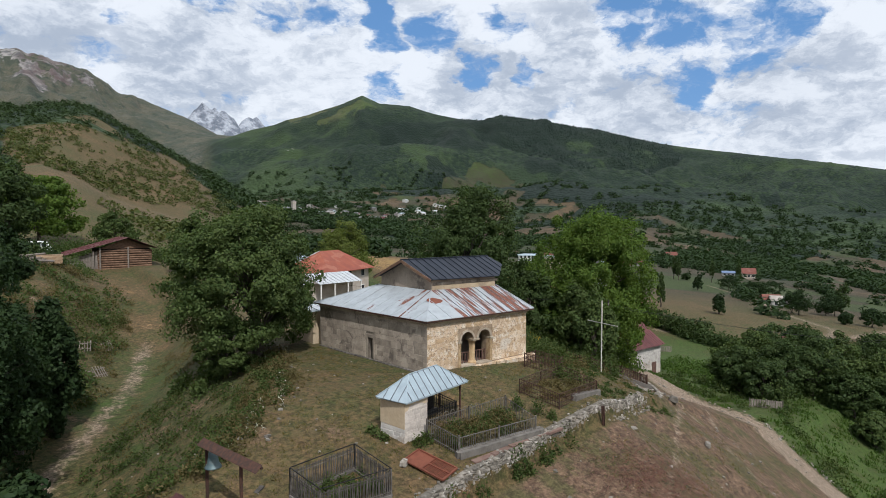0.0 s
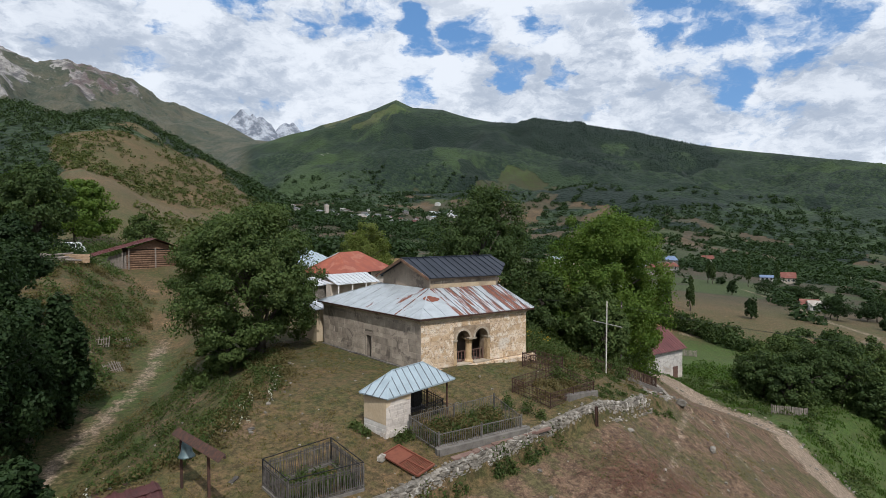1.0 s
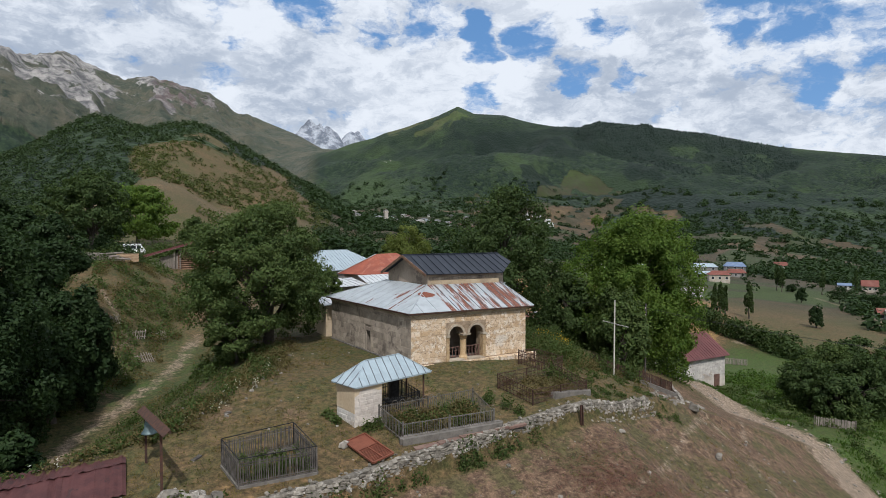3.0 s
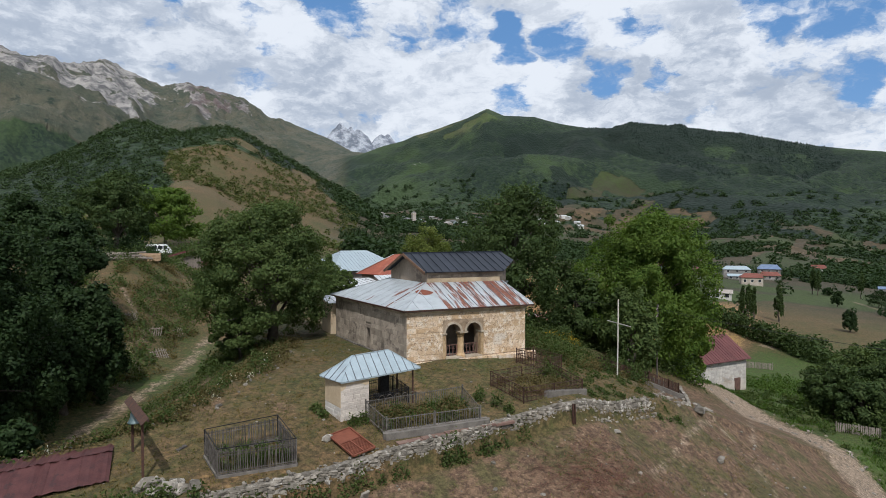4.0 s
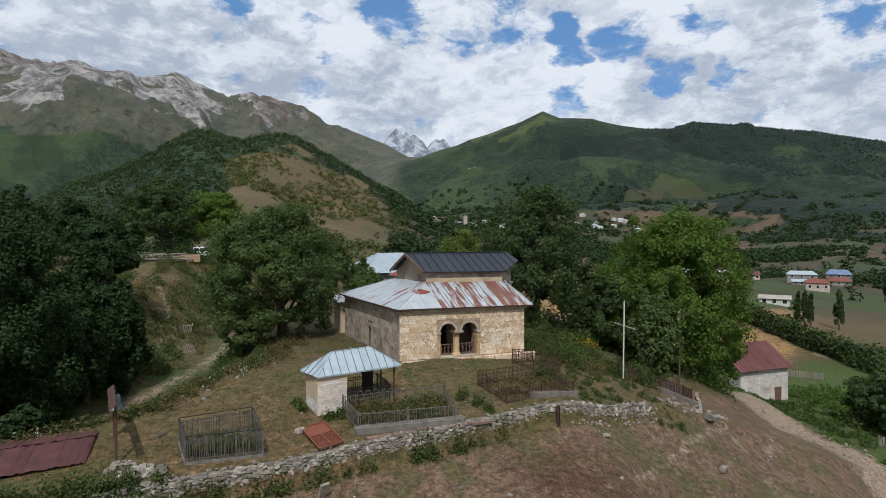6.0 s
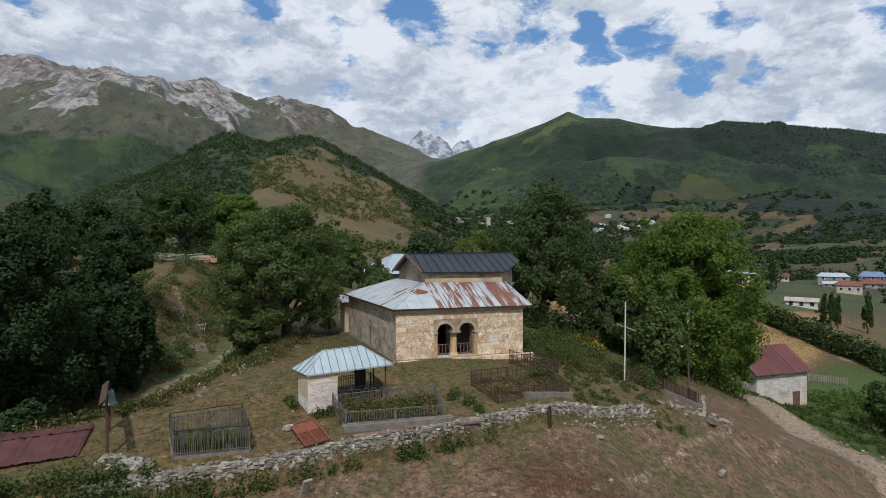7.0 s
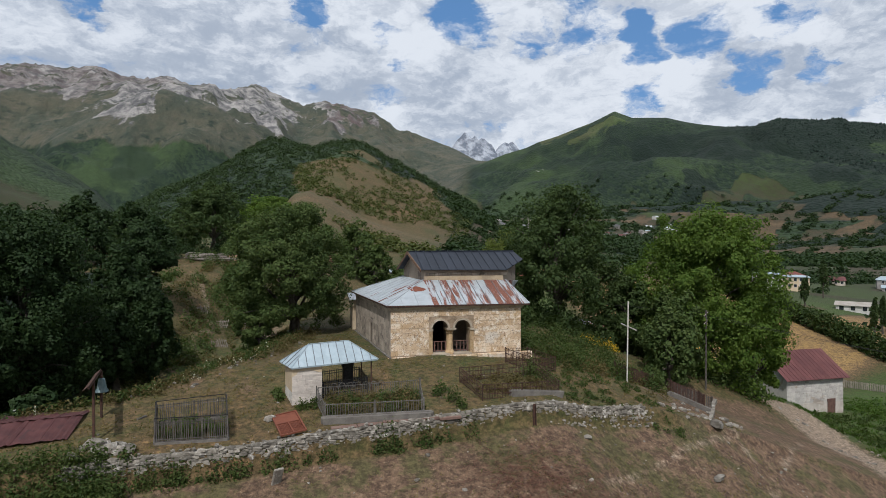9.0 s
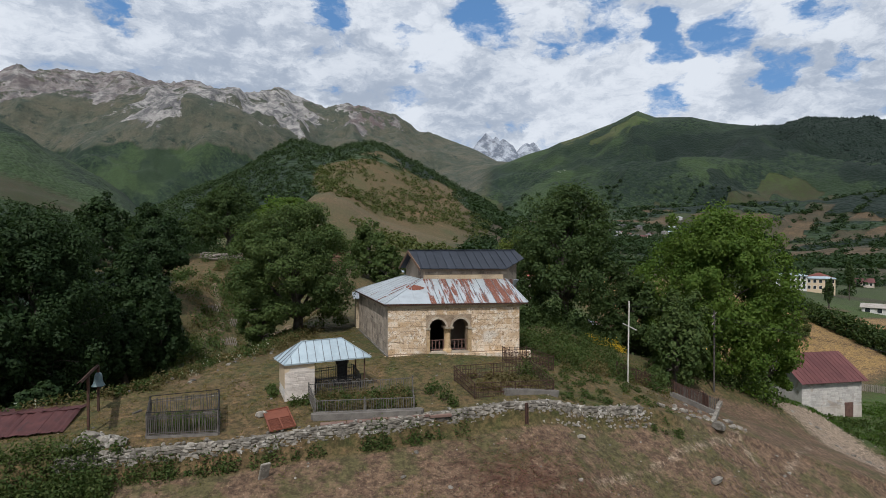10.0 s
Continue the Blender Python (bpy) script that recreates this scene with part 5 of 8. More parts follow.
def far_trees(name, xs, ys, h, w, material, label, seed, conifer=False, z=None):
    """Woods seen from afar: small uneven crowns, one object."""
    rng = np.random.default_rng(seed)
    n = len(xs)
    zb = height(xs, ys) if z is None else z
    sides, levels = 6, [(0.05, 1.0), (0.35, 0.68), (0.7, 0.3), (0.9, 0.1)] if conifer else [(0.0, 0.55), (0.30, 1.0), (0.62, 0.85), (0.88, 0.42)]
    nl = len(levels)
    verts = np.zeros((n, sides * nl + 1, 3))
    a0 = rng.uniform(0, 6.28, n)
    for k, (q, s) in enumerate(levels):
        for i in range(sides):
            a = a0 + i * 2 * math.pi / sides + k * 0.5
            r = w * 0.5 * s * rng.uniform(0.65, 1.25, n)
            verts[:, k * sides + i, 0] = xs + r * np.cos(a)
            verts[:, k * sides + i, 1] = ys + r * np.sin(a)
            verts[:, k * sides + i, 2] = zb + h * (q + rng.uniform(-.06, .06, n)) - 0.2
    verts[:, -1] = np.stack([xs, ys, zb + h], 1)
    faces = []
    for k in range(nl - 1):
        for i in range(sides):
            j = (i + 1) % sides
            a, b, c, d = k * sides + i, k * sides + j, (k + 1) * sides + j, (k + 1) * sides + i
            faces += [(a, b, c), (a, c, d)]
    for i in range(sides):
        faces.append(((nl - 1) * sides + i, (nl - 1) * sides + (i + 1) % sides, nl * sides))
    faces = np.array(faces)
    allf = (faces[None] + (np.arange(n) * (sides * nl + 1))[:, None, None]).reshape(-1, 3)
    return tagged(fast(name, verts.reshape(-1, 3), allf, material), label, "trees", kind="stuff")


tree(-6.7, 11.6, 12.8, 11.8, 0.5, "leaf_mid", "large spreading tree with dense dark green crown beside the church", 11, 84000, 0.21, 360, trunk=0.5, base=-1.4, lump=0.14, lean=(-0.9, 0.9))
tree(20.2, 19.2, 16.4, 13.5, -1.0, "leaf_dark", "tall dark green tree behind the church", 12, 44000, 0.31, 260, lump=0.15, trunk=0.5)
tree(33.6, 13.2, 16.7, 14.2, -1.8, "leaf_bright", "bright green walnut tree beside the hill track", 14, 80000, 0.31, 460, trunk=0.45, lump=0.16, square=2.7)
tree(-24.8, 7.8, 15.4, 10.4, -2.0, "leaf_shaded", "dark green tree growing out of the gully", 14, 60000, 0.25, 300, lump=0.15, trunk=0.35)
tree(-29.5, 15.5, 11.0, 11.0, -1.5, "leaf_shaded", "dark tree on the gully bank", 15, 26000, 0.32, 120, trunk=0.35)
tree(-22.2, 28.5, 9.4, 7.4, 1.4, "leaf_shaded", "round dark tree on the grassy bank", 16, 20000, 0.32, 110, trunk=0.22, lump=.2)
tree(-20.5, 63.0, 12.5, 11.0, 2.2, "leaf_dark", "old dark tree beside the log pile", 17, 18000, 0.42, 120, trunk=0.4, lump=.2)
tree(-31, 58.0, 6.0, 8.0, 0.0, "leaf_dark", "low dark tree above the bank", 18, 6000, 0.45, 60, trunk=0.4)
tree(-14.0, 106.0, 15.0, 17.5, 0.5, "leaf_bright", "bright green spreading tree behind the van", 19, 20000, 0.6, 140, trunk=0.4, lump=.2)
tree(-9.4, 10.2, 4.6, 4.6, -0.4, "leaf_mid", "leafy young tree below the boughs of the large tree", 20, 13000, 0.2, 70, trunk=0.14)

# ---- fences and graves ----
PICKETS = {}


def picket_mesh(h, w, d, material, pointed):
    key = (h, w, d, material, pointed)
    if key not in PICKETS:
        bm = bmesh.new()
        prism(bm, [(-w / 2, -d / 2, 0), (w / 2, -d / 2, 0), (w / 2, d / 2, 0), (-w / 2, d / 2, 0)], [(-w / 2, -d / 2, h), (w / 2, -d / 2, h), (w / 2, d / 2, h), (-w / 2, d / 2, h)])
        if pointed:
            prism(bm, [(-w / 2, -d / 2, h), (w / 2, -d / 2, h), (w / 2, d / 2, h), (-w / 2, d / 2, h)], [(-w * .1, -d * .1, h + pointed), (w * .1, -d * .1, h + pointed), (w * .1, d * .1, h + pointed), (-w * .1, d * .1, h + pointed)])
        me = bpy.data.meshes.new("picket")
        bm.to_mesh(me)
        bm.free()
        me.materials.append(MATS[material])
        PICKETS[key] = me
    return PICKETS[key]


def fence(corners, h, material, label, gap=0.14, w=0.03, d=0.012, post=0.06, rails=(0.15, 0.85), pointed=0.0, closed=True, lean=0.0, seed=1, name="grave_fence", missing=0.0, lift=0.05, group="grave fences", post_extra=0.08):
    """Posts, rails and single pickets round a plot; corners: (x, y) or (x, y, ground)."""
    r = random.Random(seed)
    pts = [Vector((c[0], c[1], c[2] if len(c) > 2 else ground_z(c[0], c[1]))) for c in corners]
    mid = sum(pts, Vector()) / len(pts)
    f = thing(name, mid, label, "fence", group)
    n = len(pts)
    for i in range(n if closed else n - 1):
        a, b = pts[i], pts[(i + 1) % n]
        run = (b - a).length
        posts = max(1, round(run / 2.4))
        for k in range(posts + (0 if closed or i < n - 2 else 1)):
            p = a + (b - a) * (k / posts)
            bm = bmesh.new()
            bar(bm, p - Vector((0, 0, .25)), p + Vector((r.uniform(-lean, lean), r.uniform(-lean, lean), h + post_extra)), post)
            part("post", bm, material, f)
        for q in rails:
            bm = bmesh.new()
            up = Vector((0, 0, lift + h * q))
            bar(bm, a + up, b + up, 0.03, 0.03)
            part("rail", bm, material, f)
        ang = math.atan2(b.y - a.y, b.x - a.x)
        me = picket_mesh(round(h * 0.95, 2), w, d, material, pointed)
        count = int(run / gap)
        for k in range(1, count):
            if r.random() < missing:
                continue
            p = a + (b - a) * (k / count)
            m = Matrix.Translation(p + Vector((0, 0, lift))) @ Matrix.Rotation(ang, 4, "Z") @ Matrix.Rotation(r.gauss(0, lean), 4, "Y")
            piece("picket", me, m, f)
    return f


def kerb(corners, z, h, w, material, label, name="grave_kerb"):
    pts = [Vector((x, y, 0)) for x, y in corners]
    k = thing(name, (*corners[0], z), label, "grave")
    for i in range(len(pts)):
        a, b = pts[i], pts[(i + 1) % len(pts)]
        za, zb = ground_z(a.x, a.y), ground_z(b.x, b.y)
        bm = bmesh.new()
        bar(bm, Vector((a.x, a.y, za + h / 2 - .1)), Vector((b.x, b.y, zb + h / 2 - .1)), w, h + .2)
        part("kerb_side", bm, material, k)
    return k


GF = [(-4.95, -8.55), (-0.05, -8.85), (0.25, -6.35), (-5.3, -6.6)]
fence(GF, 0.92, "grey_paint", "grey metal picket fence round an overgrown grave plot", 0.125, 0.028, 0.012, 0.07, (0.12, 0.9), seed=2, lean=0.02)
f = thing("hoop_rail", (-2.8, -6.3, ground_z(-2.8, -6.3)), "row of pale iron hoops along a grave plot", "fence", "grave fences")
for k in range(7):
    x = -4.4 + 0.42 * k
    z = ground_z(x, -6.45) + 0.72
    v, q = tube([(x + 0.19 * math.cos(a), -6.42, z + 0.28 * math.sin(a)) for a in [math.pi * i / 8 for i in range(9)]], [0.016] * 9, 5)
    under(obj("hoop", v, q, "grey_paint"), f)
kerb([(-5.05, -8.72), (0.3, -9.0), (0.38, -8.8), (-5.0, -8.5)], -1.5, 0.30, 0.22, "concrete", "low concrete kerb below the grey fence")
sl = thing("slab_path", (-2.6, -9.3, ground_z(-2.6, -9.3)), "strip of flat pinkish stone slabs along the wall top", "paving")
sr = random.Random(2)
x = -4.7
while x < 1.2:
    w = sr.uniform(.8, 1.3)
    y = -9.2 + 0.06 * (x + 4.7)
    z = ground_z(x + w / 2, y)
    bm = bmesh.new()
    box(bm, (x, y - .22, z - .08), (x + w - .03, y + .14, z + .06), 0.05, 0.015)
    part("slab", bm, "pink_slab", sl)
    x += w
WF = [(-12.43, -9.46), (-9.35, -9.54), (-9.7, -7.2), (-12.8, -7.6)]
fence(WF, 1.02, "slat_wood", "weathered dark grey iron fence with close balusters round a grave", 0.088, 0.034, 0.02, 0.055, (0.08, 0.16, 0.80, 0.90), pointed=.05, seed=3, lean=0.03, post_extra=0.12)
fence(WF, 1.16, "black_iron", "thin iron handrail above the grey grave fence", 9.0, 0.03, 0.02, 0.04, (0.97,), seed=13, lean=0.02, post_extra=0.0, name="grave_rail")
kerb(WF, -1.5, 0.10, 0.14, "concrete", "thin concrete kerb under the grey iron fence")
RF = [(3.55, -7.4), (8.6, -6.25), (8.1, -3.6), (2.95, -4.9)]
fence(RF, 0.88, "rust_iron", "rusty iron lattice fence round a grave", 0.105, 0.020, 0.010, 0.05, (0.08, 0.36, 0.66, 0.95), seed=4, lean=0.03, post_extra=0.03)
kerb([(5.4, -7.0), (8.75, -6.3), (8.72, -6.2), (5.45, -6.9)], -1.4, 0.34, 0.3, "concrete", "broken concrete kerb under the rusty fence")
fence([(7.0, -1.45), (8.55, -3.1), (10.3, -2.0), (8.9, -0.75)], 0.95, "rust_iron", "rusty iron fence at the church corner", 0.105, 0.022, 0.012, 0.05, (0.08, 0.6, 0.95), seed=5, lean=0.03)
fence([(20.4, -0.2), (22.3, -1.45), (23.4, 0.6), (21.6, 1.9)], 1.15, "rust_iron", "rusty brown iron fence under the trees", 0.10, 0.035, 0.012, 0.06, (0.1, 0.9), seed=6, lean=0.02)
kerb([(20.2, -0.3), (22.5, -1.7), (22.6, -1.5), (20.4, 0)], -4, 0.35, 0.3, "concrete", "stone footing under the brown fence")
fence([(17.2, 0.6), (19.9, 1.3), (20.0, 3.0), (17.4, 2.6)], 1.1, "rust_iron", "low brown plot fence behind the cross", 0.10, 0.05, 0.012, 0.06, (0.1, 0.9), seed=7, lean=0.02)
fence([(22.9, 2.8), (25.6, 3.4), (26.4, 2.9)], 0.95, "slat_wood", "grey board fence beside the utility pole", 0.13, 0.09, 0.02, 0.08, (0.2, 0.8), seed=8, lean=0.03, closed=False, name="board_fence", group="")

# ---- canopied grave ----


def canopy():
    c = thing("grave_canopy", (-4.6, -5.4, ground_z(-4.6, -5.4)), "small grave canopy with whitewashed pier and pale blue sheet roof", "grave shelter")
    N, Rr, L = Vector((-6.55, -6.48, 0)), Vector((-5.02, -6.22, 0)), Vector((-6.93, -4.95, 0))
    B = Rr + L - N
    up = lambda p, z: Vector((p.x, p.y, z))
    bm = bmesh.new()
    prism(bm, [up(p, -1.6) for p in (N, Rr, B, L)], [up(p, 1.06) for p in (N, Rr, B, L)])
    pier = part("pier", bm, "whitewash", c, "whitewashed block pier with peeling plaster")
    # peeling plaster: ochre coat above, bare blocks below, on the gully side
    d = (L - N).normalized()
    out = Vector((d.y, -d.x, 0)) * -1
    out = Vector((-1, -0.24, 0)).normalized()
    bm = bmesh.new()
    prism(bm, [up(N + out * 0.001, -0.28), up(N + out * .02, -0.28), up(L + out * .02, -0.18), up(L + out * .001, -0.18)], [up(N + out * 0.001, 1.04), up(N + out * .02, 1.04), up(L + out * .02, 1.04), up(L + out * .001, 1.04)])
    under(part("plaster_coat", bm, "ochre_plaster", c, "smooth ochre plaster coat"), c)
    bm = bmesh.new()
    o2 = Vector((0.16, -1, 0)).normalized()
    pts = [(0.0, 0.55), (0.12, 0.62), (0.2, 0.80), (0.5, 0.84), (0.75, 0.78), (0.88, 0.68), (1.0, 0.70)]
    face = [up(N + (Rr - N) * a, za) for a, za in pts] + [up(Rr, 1.04), up(N, 1.04)]
    prism(bm, face, [p + o2 * .018 for p in face])
    part("plaster_coat", bm, "ochre_plaster", c)
    blocks = [stone_mesh("pier_block", 70 + k, "whitewash", 0.06) for k in range(3)]
    grey = [stone_mesh("pier_block_grey", 75 + k, "barn_wall", 0.08) for k in range(3)]
    along = (Rr - N).normalized()
    ashlar(pier, blocks, up(N, 0), along, (Rr - N).length, -1.35, 0.62, lambda a, b, z0, z1: [(a, b)], 9, 0.016, (0.13, 0.22), (0.22, 0.5))
    ashlar(pier, grey, up(L, 0), (N - L).normalized(), (L - N).length, -1.35, -0.26, lambda a, b, z0, z1: [(a, b)], 10, 0.022, (0.12, 0.2), (0.3, 0.6))
    # roof
    n, rr, l = Vector((-6.62, -6.66, 1.03)), Vector((-1.95, -5.80, 1.13)), Vector((-7.25, -5.0, 1.10))
    b = Vector((-2.55, -4.1, 1.16))
    r1, r2 = Vector((-5.72, -5.62, 2.07)), Vector((-3.58, -5.12, 2.11))
    for poly in ([n, rr, r2, r1], [rr, b, r2], [b, l, r1, r2], [l, n, r1]):
        sheet_roof(poly, poly[0], poly[1], 0.42, "sheet_blue", c, "roof_sheet", 0.03, 0.02)
    for a, q in ((r1, r2), (n, r1), (l, r1), (rr, r2)):
        bm = bmesh.new()
        bar(bm, a + Vector((0, 0, .015)), q + Vector((0, 0, .015)), 0.06, 0.03)
        part("ridge_cap", bm, "sheet_blue", c)
    for a, q in ((n, rr), (rr, b), (b, l), (l, n)):
        bm = bmesh.new()
        bar(bm, a - Vector((0, 0, .05)) + (r1 - a) * 0.03, q - Vector((0, 0, .05)) + (r2 - q) * 0.03, 0.05, 0.08)
        part("eave_beam", bm, "sheet_blue", c)
    for x, y in ((-2.33, -5.55), (-2.75, -4.32)):
        bm = bmesh.new()
        z = ground_z(x, y)
        bar(bm, (x, y, z - .2), (x, y, 1.12), 0.07)
        part("post", bm, "rust_iron", c, "thin iron post")
    bm = bmesh.new()
    box(bm, (-4.05, -4.62, -0.9), (-3.05, -4.1, -0.42), 0.18, 0.02)
    box(bm, (-3.82, -4.5, -0.42), (-3.24, -4.22, 0.72), 0.18, 0.03)
    box(bm, (-3.9, -4.52, 0.42), (-3.16, -4.2, 1.12), 0.18, 0.12)
    ob = part("gravestone", bm, "granite", c)
    ob.parent = None
    ob.matrix_parent_inverse = Matrix.Identity(4)
    tagged(ob, "tall dark polished gravestone with rounded top under the canopy", "gravestone")


canopy()
fence([(-4.95, -5.95), (-2.55, -5.48), (-2.85, -3.85), (-5.2, -4.4)], 0.78, "black_iron", "black wrought iron fence under the grave canopy", 0.13, 0.02, 0.02, 0.06, (0.15, 0.75, 0.92), 0.09, seed=12, lift=0.12)

# ---- retaining wall ----


def rock_mesh(seed, material, flat=0.75):
    r = random.Random(seed)
    bm = bmesh.new()
    bmesh.ops.create_cube(bm, size=1)
    bmesh.ops.bevel(bm, geom=bm.edges[:], offset=0.24, segments=1, affect="EDGES", profile=0.5)
    for v in bm.verts:
        v.co += Vector((r.uniform(-.11, .11), r.uniform(-.11, .11), r.uniform(-.11, .11)))
        v.co.z *= flat + 0.25
    me = bpy.data.meshes.new("rock")
    bmesh.ops.recalc_face_normals(bm, faces=bm.faces[:])
    bm.to_mesh(me)
    bm.free()
    me.materials.append(MATS[material])
    return me


ROCKS = [rock_mesh(k, "rubble") for k in range(7)]


def joined_rocks(items, name, label, parent=None):
    """Many stones in one mesh."""
    vs, fs, o = [], [], 0
    for me, m in items:
        co = np.empty(len(me.vertices) * 3)
        me.vertices.foreach_get("co", co)
        co = np.c_[co.reshape(-1, 3), np.ones(len(me.vertices))] @ np.array(m).T
        vs.append(co[:, :3])
        fs += [tuple(i + o for i in p.vertices) for p in me.polygons]
        o += len(me.vertices)
    ob = obj(name, np.concatenate(vs), fs, "rubble_joined")
    if parent:
        under(ob, parent, label)
        ob["kind"] = "stuff"
    else:
        tagged(ob, label, "stones", kind="stuff")
    return ob


def wall_height(x):
    return float(np.interp(x, [-17, -12, -6, 0, 6, 10, 14, 15], [0.75, 0.9, 0.85, 0.95, 0.9, 0.75, 0.55, 0.2]))


def retaining_wall():
    w = thing("retaining_wall", (0, float(wall_y(0)), -2.4), "dry-stone retaining wall of grey rubble below the churchyard", "wall", kind="structure")
    r = random.Random(21)
    bm = bmesh.new()
    xs = [-15.6 + 0.5 * k for k in range(61)]
    for a, b in zip(xs, xs[1:]):
        q = []
        for x in (a, b):
            y = float(wall_y(x))
            zt = ground_z(x, y + 0.55) + 0.02
            q.append((x, y, zt, zt - wall_height(x) - 0.5))
        (xa, ya, ta, ba), (xb, yb, tb, bb) = q
        prism(bm, [(xa, ya - .12, ba), (xb, yb - .12, bb), (xb, yb + .35, bb), (xa, ya + .35, ba)], [(xa, ya - .02, ta - .06), (xb, yb - .02, tb - .06), (xb, yb + .35, tb - .06), (xa, ya + .35, ta - .06)])
    part("core", bm, "rubble_fill", w, "earth and small stone filling")
    near, rest = [], []
    x = -15.5
    while x < 14.6:
        h = wall_height(x)
        y = float(wall_y(x))
        top = ground_z(x, y + 0.55)
        z = top - h - 0.30
        s = 0.3
        while z < top - 0.07:
            s = r.uniform(0.13, 0.36)
            hh = s * r.uniform(0.36, 0.60)
            me = r.choice(ROCKS)
            m = Matrix.Translation((x + r.uniform(-.1, .1), y - 0.10 + 0.10 * (z - top + h) / h + r.uniform(-.03, .03), z + hh / 2)) @ Euler((r.uniform(-.12, .12), r.uniform(-.14, .14), r.uniform(-.2, .2))).to_matrix().to_4x4() @ Matrix.Diagonal((s * 1.18, 0.22, hh * 1.16, 1))
            (near if len(near) < 300 and -9 < x < 9 and r.random() < 0.62 else rest).append((me, m))
            z += hh
        for k in range(1 if r.random() < .5 else 0):
            me = r.choice(ROCKS)
            s = r.uniform(.10, .22)
            rest.append((me, Matrix.Translation((x + r.uniform(-.1, .1), y + r.uniform(0, .45), top + r.uniform(-.05, .06))) @ Euler((r.uniform(-.5, .5), r.uniform(-.5, .5), r.uniform(0, 3))).to_matrix().to_4x4() @ Matrix.Diagonal((s, s * .8, s * .55, 1))))
        x += r.uniform(0.15, 0.25)
    joined_rocks(rest, "small_stones", "grey and ochre rubble stones", w)
    for me, m in near:
        piece("wall_stone", me, m, w)


retaining_wall()


def loose_rocks():
    r = random.Random(31)
    items = []

    def at(x, y, s, flat=.6):
        items.append((r.choice(ROCKS), Matrix.Translation((x, y, ground_z(x, y) + s * .12)) @ Euler((r.uniform(-.4, .4), r.uniform(-.4, .4), r.uniform(0, 6))).to_matrix().to_4x4() @ Matrix.Diagonal((s * r.uniform(.8, 1.4), s, s * flat, 1))))
    for k in range(230):
        x = r.uniform(-14, 26)
        at(x, float(wall_y(x)) - r.uniform(0.4, 13) ** 1.0, r.choice((.06, .08, .1, .12, .2)))
    for k in range(120):
        at(r.uniform(-19, 9), r.uniform(-10, 8), r.choice((.06, .08, .1, .14)))
    for k in range(22):
        at(r.gauss(-14.2, 0.7), r.gauss(-9.6, .3), r.uniform(.15, .42), .7)
    for k in range(130):
        x = r.uniform(7.2, 15.2)
        at(x, float(wall_y(x)) - .25 + r.gauss(0, .2), r.uniform(.06, .18), .7)
    for k in range(24):
        a = r.uniform(.25, 1)
        at(15 + 9 * a + r.gauss(0, .6), -4.6 + 2.2 * a + r.gauss(0, .8), r.uniform(.12, .5))
    for k in range(26):
        y = r.uniform(-6, 9)
        at(float(edge_x(y)) + r.gauss(.3, .7), y, r.uniform(.08, .24))
    for k in range(80):
        y = r.uniform(-16, 14)
        at(float(hill_track_x(y)) + r.choice((-2.2, 2.0)) + r.gauss(0, .5), y, r.uniform(.1, .35))
    joined_rocks(items, "loose_stones", "scattered pale stones on the grass and slope")


loose_rocks()


def single_rock(x, y, size, label, tilt=(0, 0, 0), k=1, z=None):
    ob = new("boulder", ROCKS[k])
    s = Vector(size)
    ob.matrix_basis = Matrix.Translation((x, y, (ground_z(x, y) if z is None else z) + s.z * 0.38)) @ Euler(tilt).to_matrix().to_4x4() @ Matrix.Diagonal((*s, 1))
    return tagged(ob, label, "boulder")


single_rock(-14.9, -9.3, (0.7, 0.5, 0.5), "pale boulder at the end of the stone wall", (0, .3, .4), 2)
single_rock(-13.3, -9.9, (0.45, 0.4, 0.4), "pale rough boulder beside the grave fence", (.3, .1, 2.0), 5)
single_rock(-14.1, -9.7, (0.5, 0.4, 0.4), "grey boulder beside the stone wall", (0, -.2, 1), 3)
single_rock(-7.6, -7.9, (0.6, 0.3, 0.3), "pale stone lying beside the rusty gate leaf", (0, 0, .6), 4)
single_rock(9.2, -8.6, (0.5, 0.4, 0.15), "flat blue-grey stone below the wall", (0, 0, .3), 5)
single_rock(17.0, -9.4, (1.0, 0.35, 0.3), "dark stone lying on the bare slope", (0, 0, .5), 6)
single_rock(20.6, -4.8, (0.9, 0.7, 0.6), "broken pale stone on the slope", (.2, .3, .5), 1)
g = thing("gravestone", (-7.14, -11.4, ground_z(-7.14, -11.4)), "small pale upright stone slab below the wall", "gravestone")
bm = bmesh.new()
box(bm, (-7.36, -11.48, ground_z(-7.14, -11.4) - .2), (-6.92, -11.36, ground_z(-7.14, -11.4) + 0.78), 0.3, 0.03)
bmesh.ops.rotate(bm, verts=bm.verts[:], cent=(-7.14, -11.4, ground_z(-7.14, -11.4)), matrix=Euler((0.35, 0.12, 0.2)).to_matrix())
part("slab", bm, "rubble", g)

# ---- bell frame, cross, pole, gate leaf, tin ----
b = thing("bell_stand", (-15.3, -7.4, ground_z(-15.3, -7.4)), "rusty iron bell stand with sloping board hood", "bell stand")
for x, y, top in ((-15.55, -6.3, 1.3), (-15.1, -8.75, 1.34)):
    bm = bmesh.new()
    bar(bm, (x, y, ground_z(x, y) - .3), (x, y, top), 0.095)
    part("post", bm, "rust_iron", b)
p, q = Vector((-15.62, -6.1, 1.36)), Vector((-14.86, -10.1, 1.42))
bm = bmesh.new()
o = Vector((-0.24, -0.04, -0.20))
t4 = Vector((0.02, 0, 0.025))
prism(bm, [p, q, q + o, p + o], [p + t4, q + t4, q + o + t4, p + o + t4])
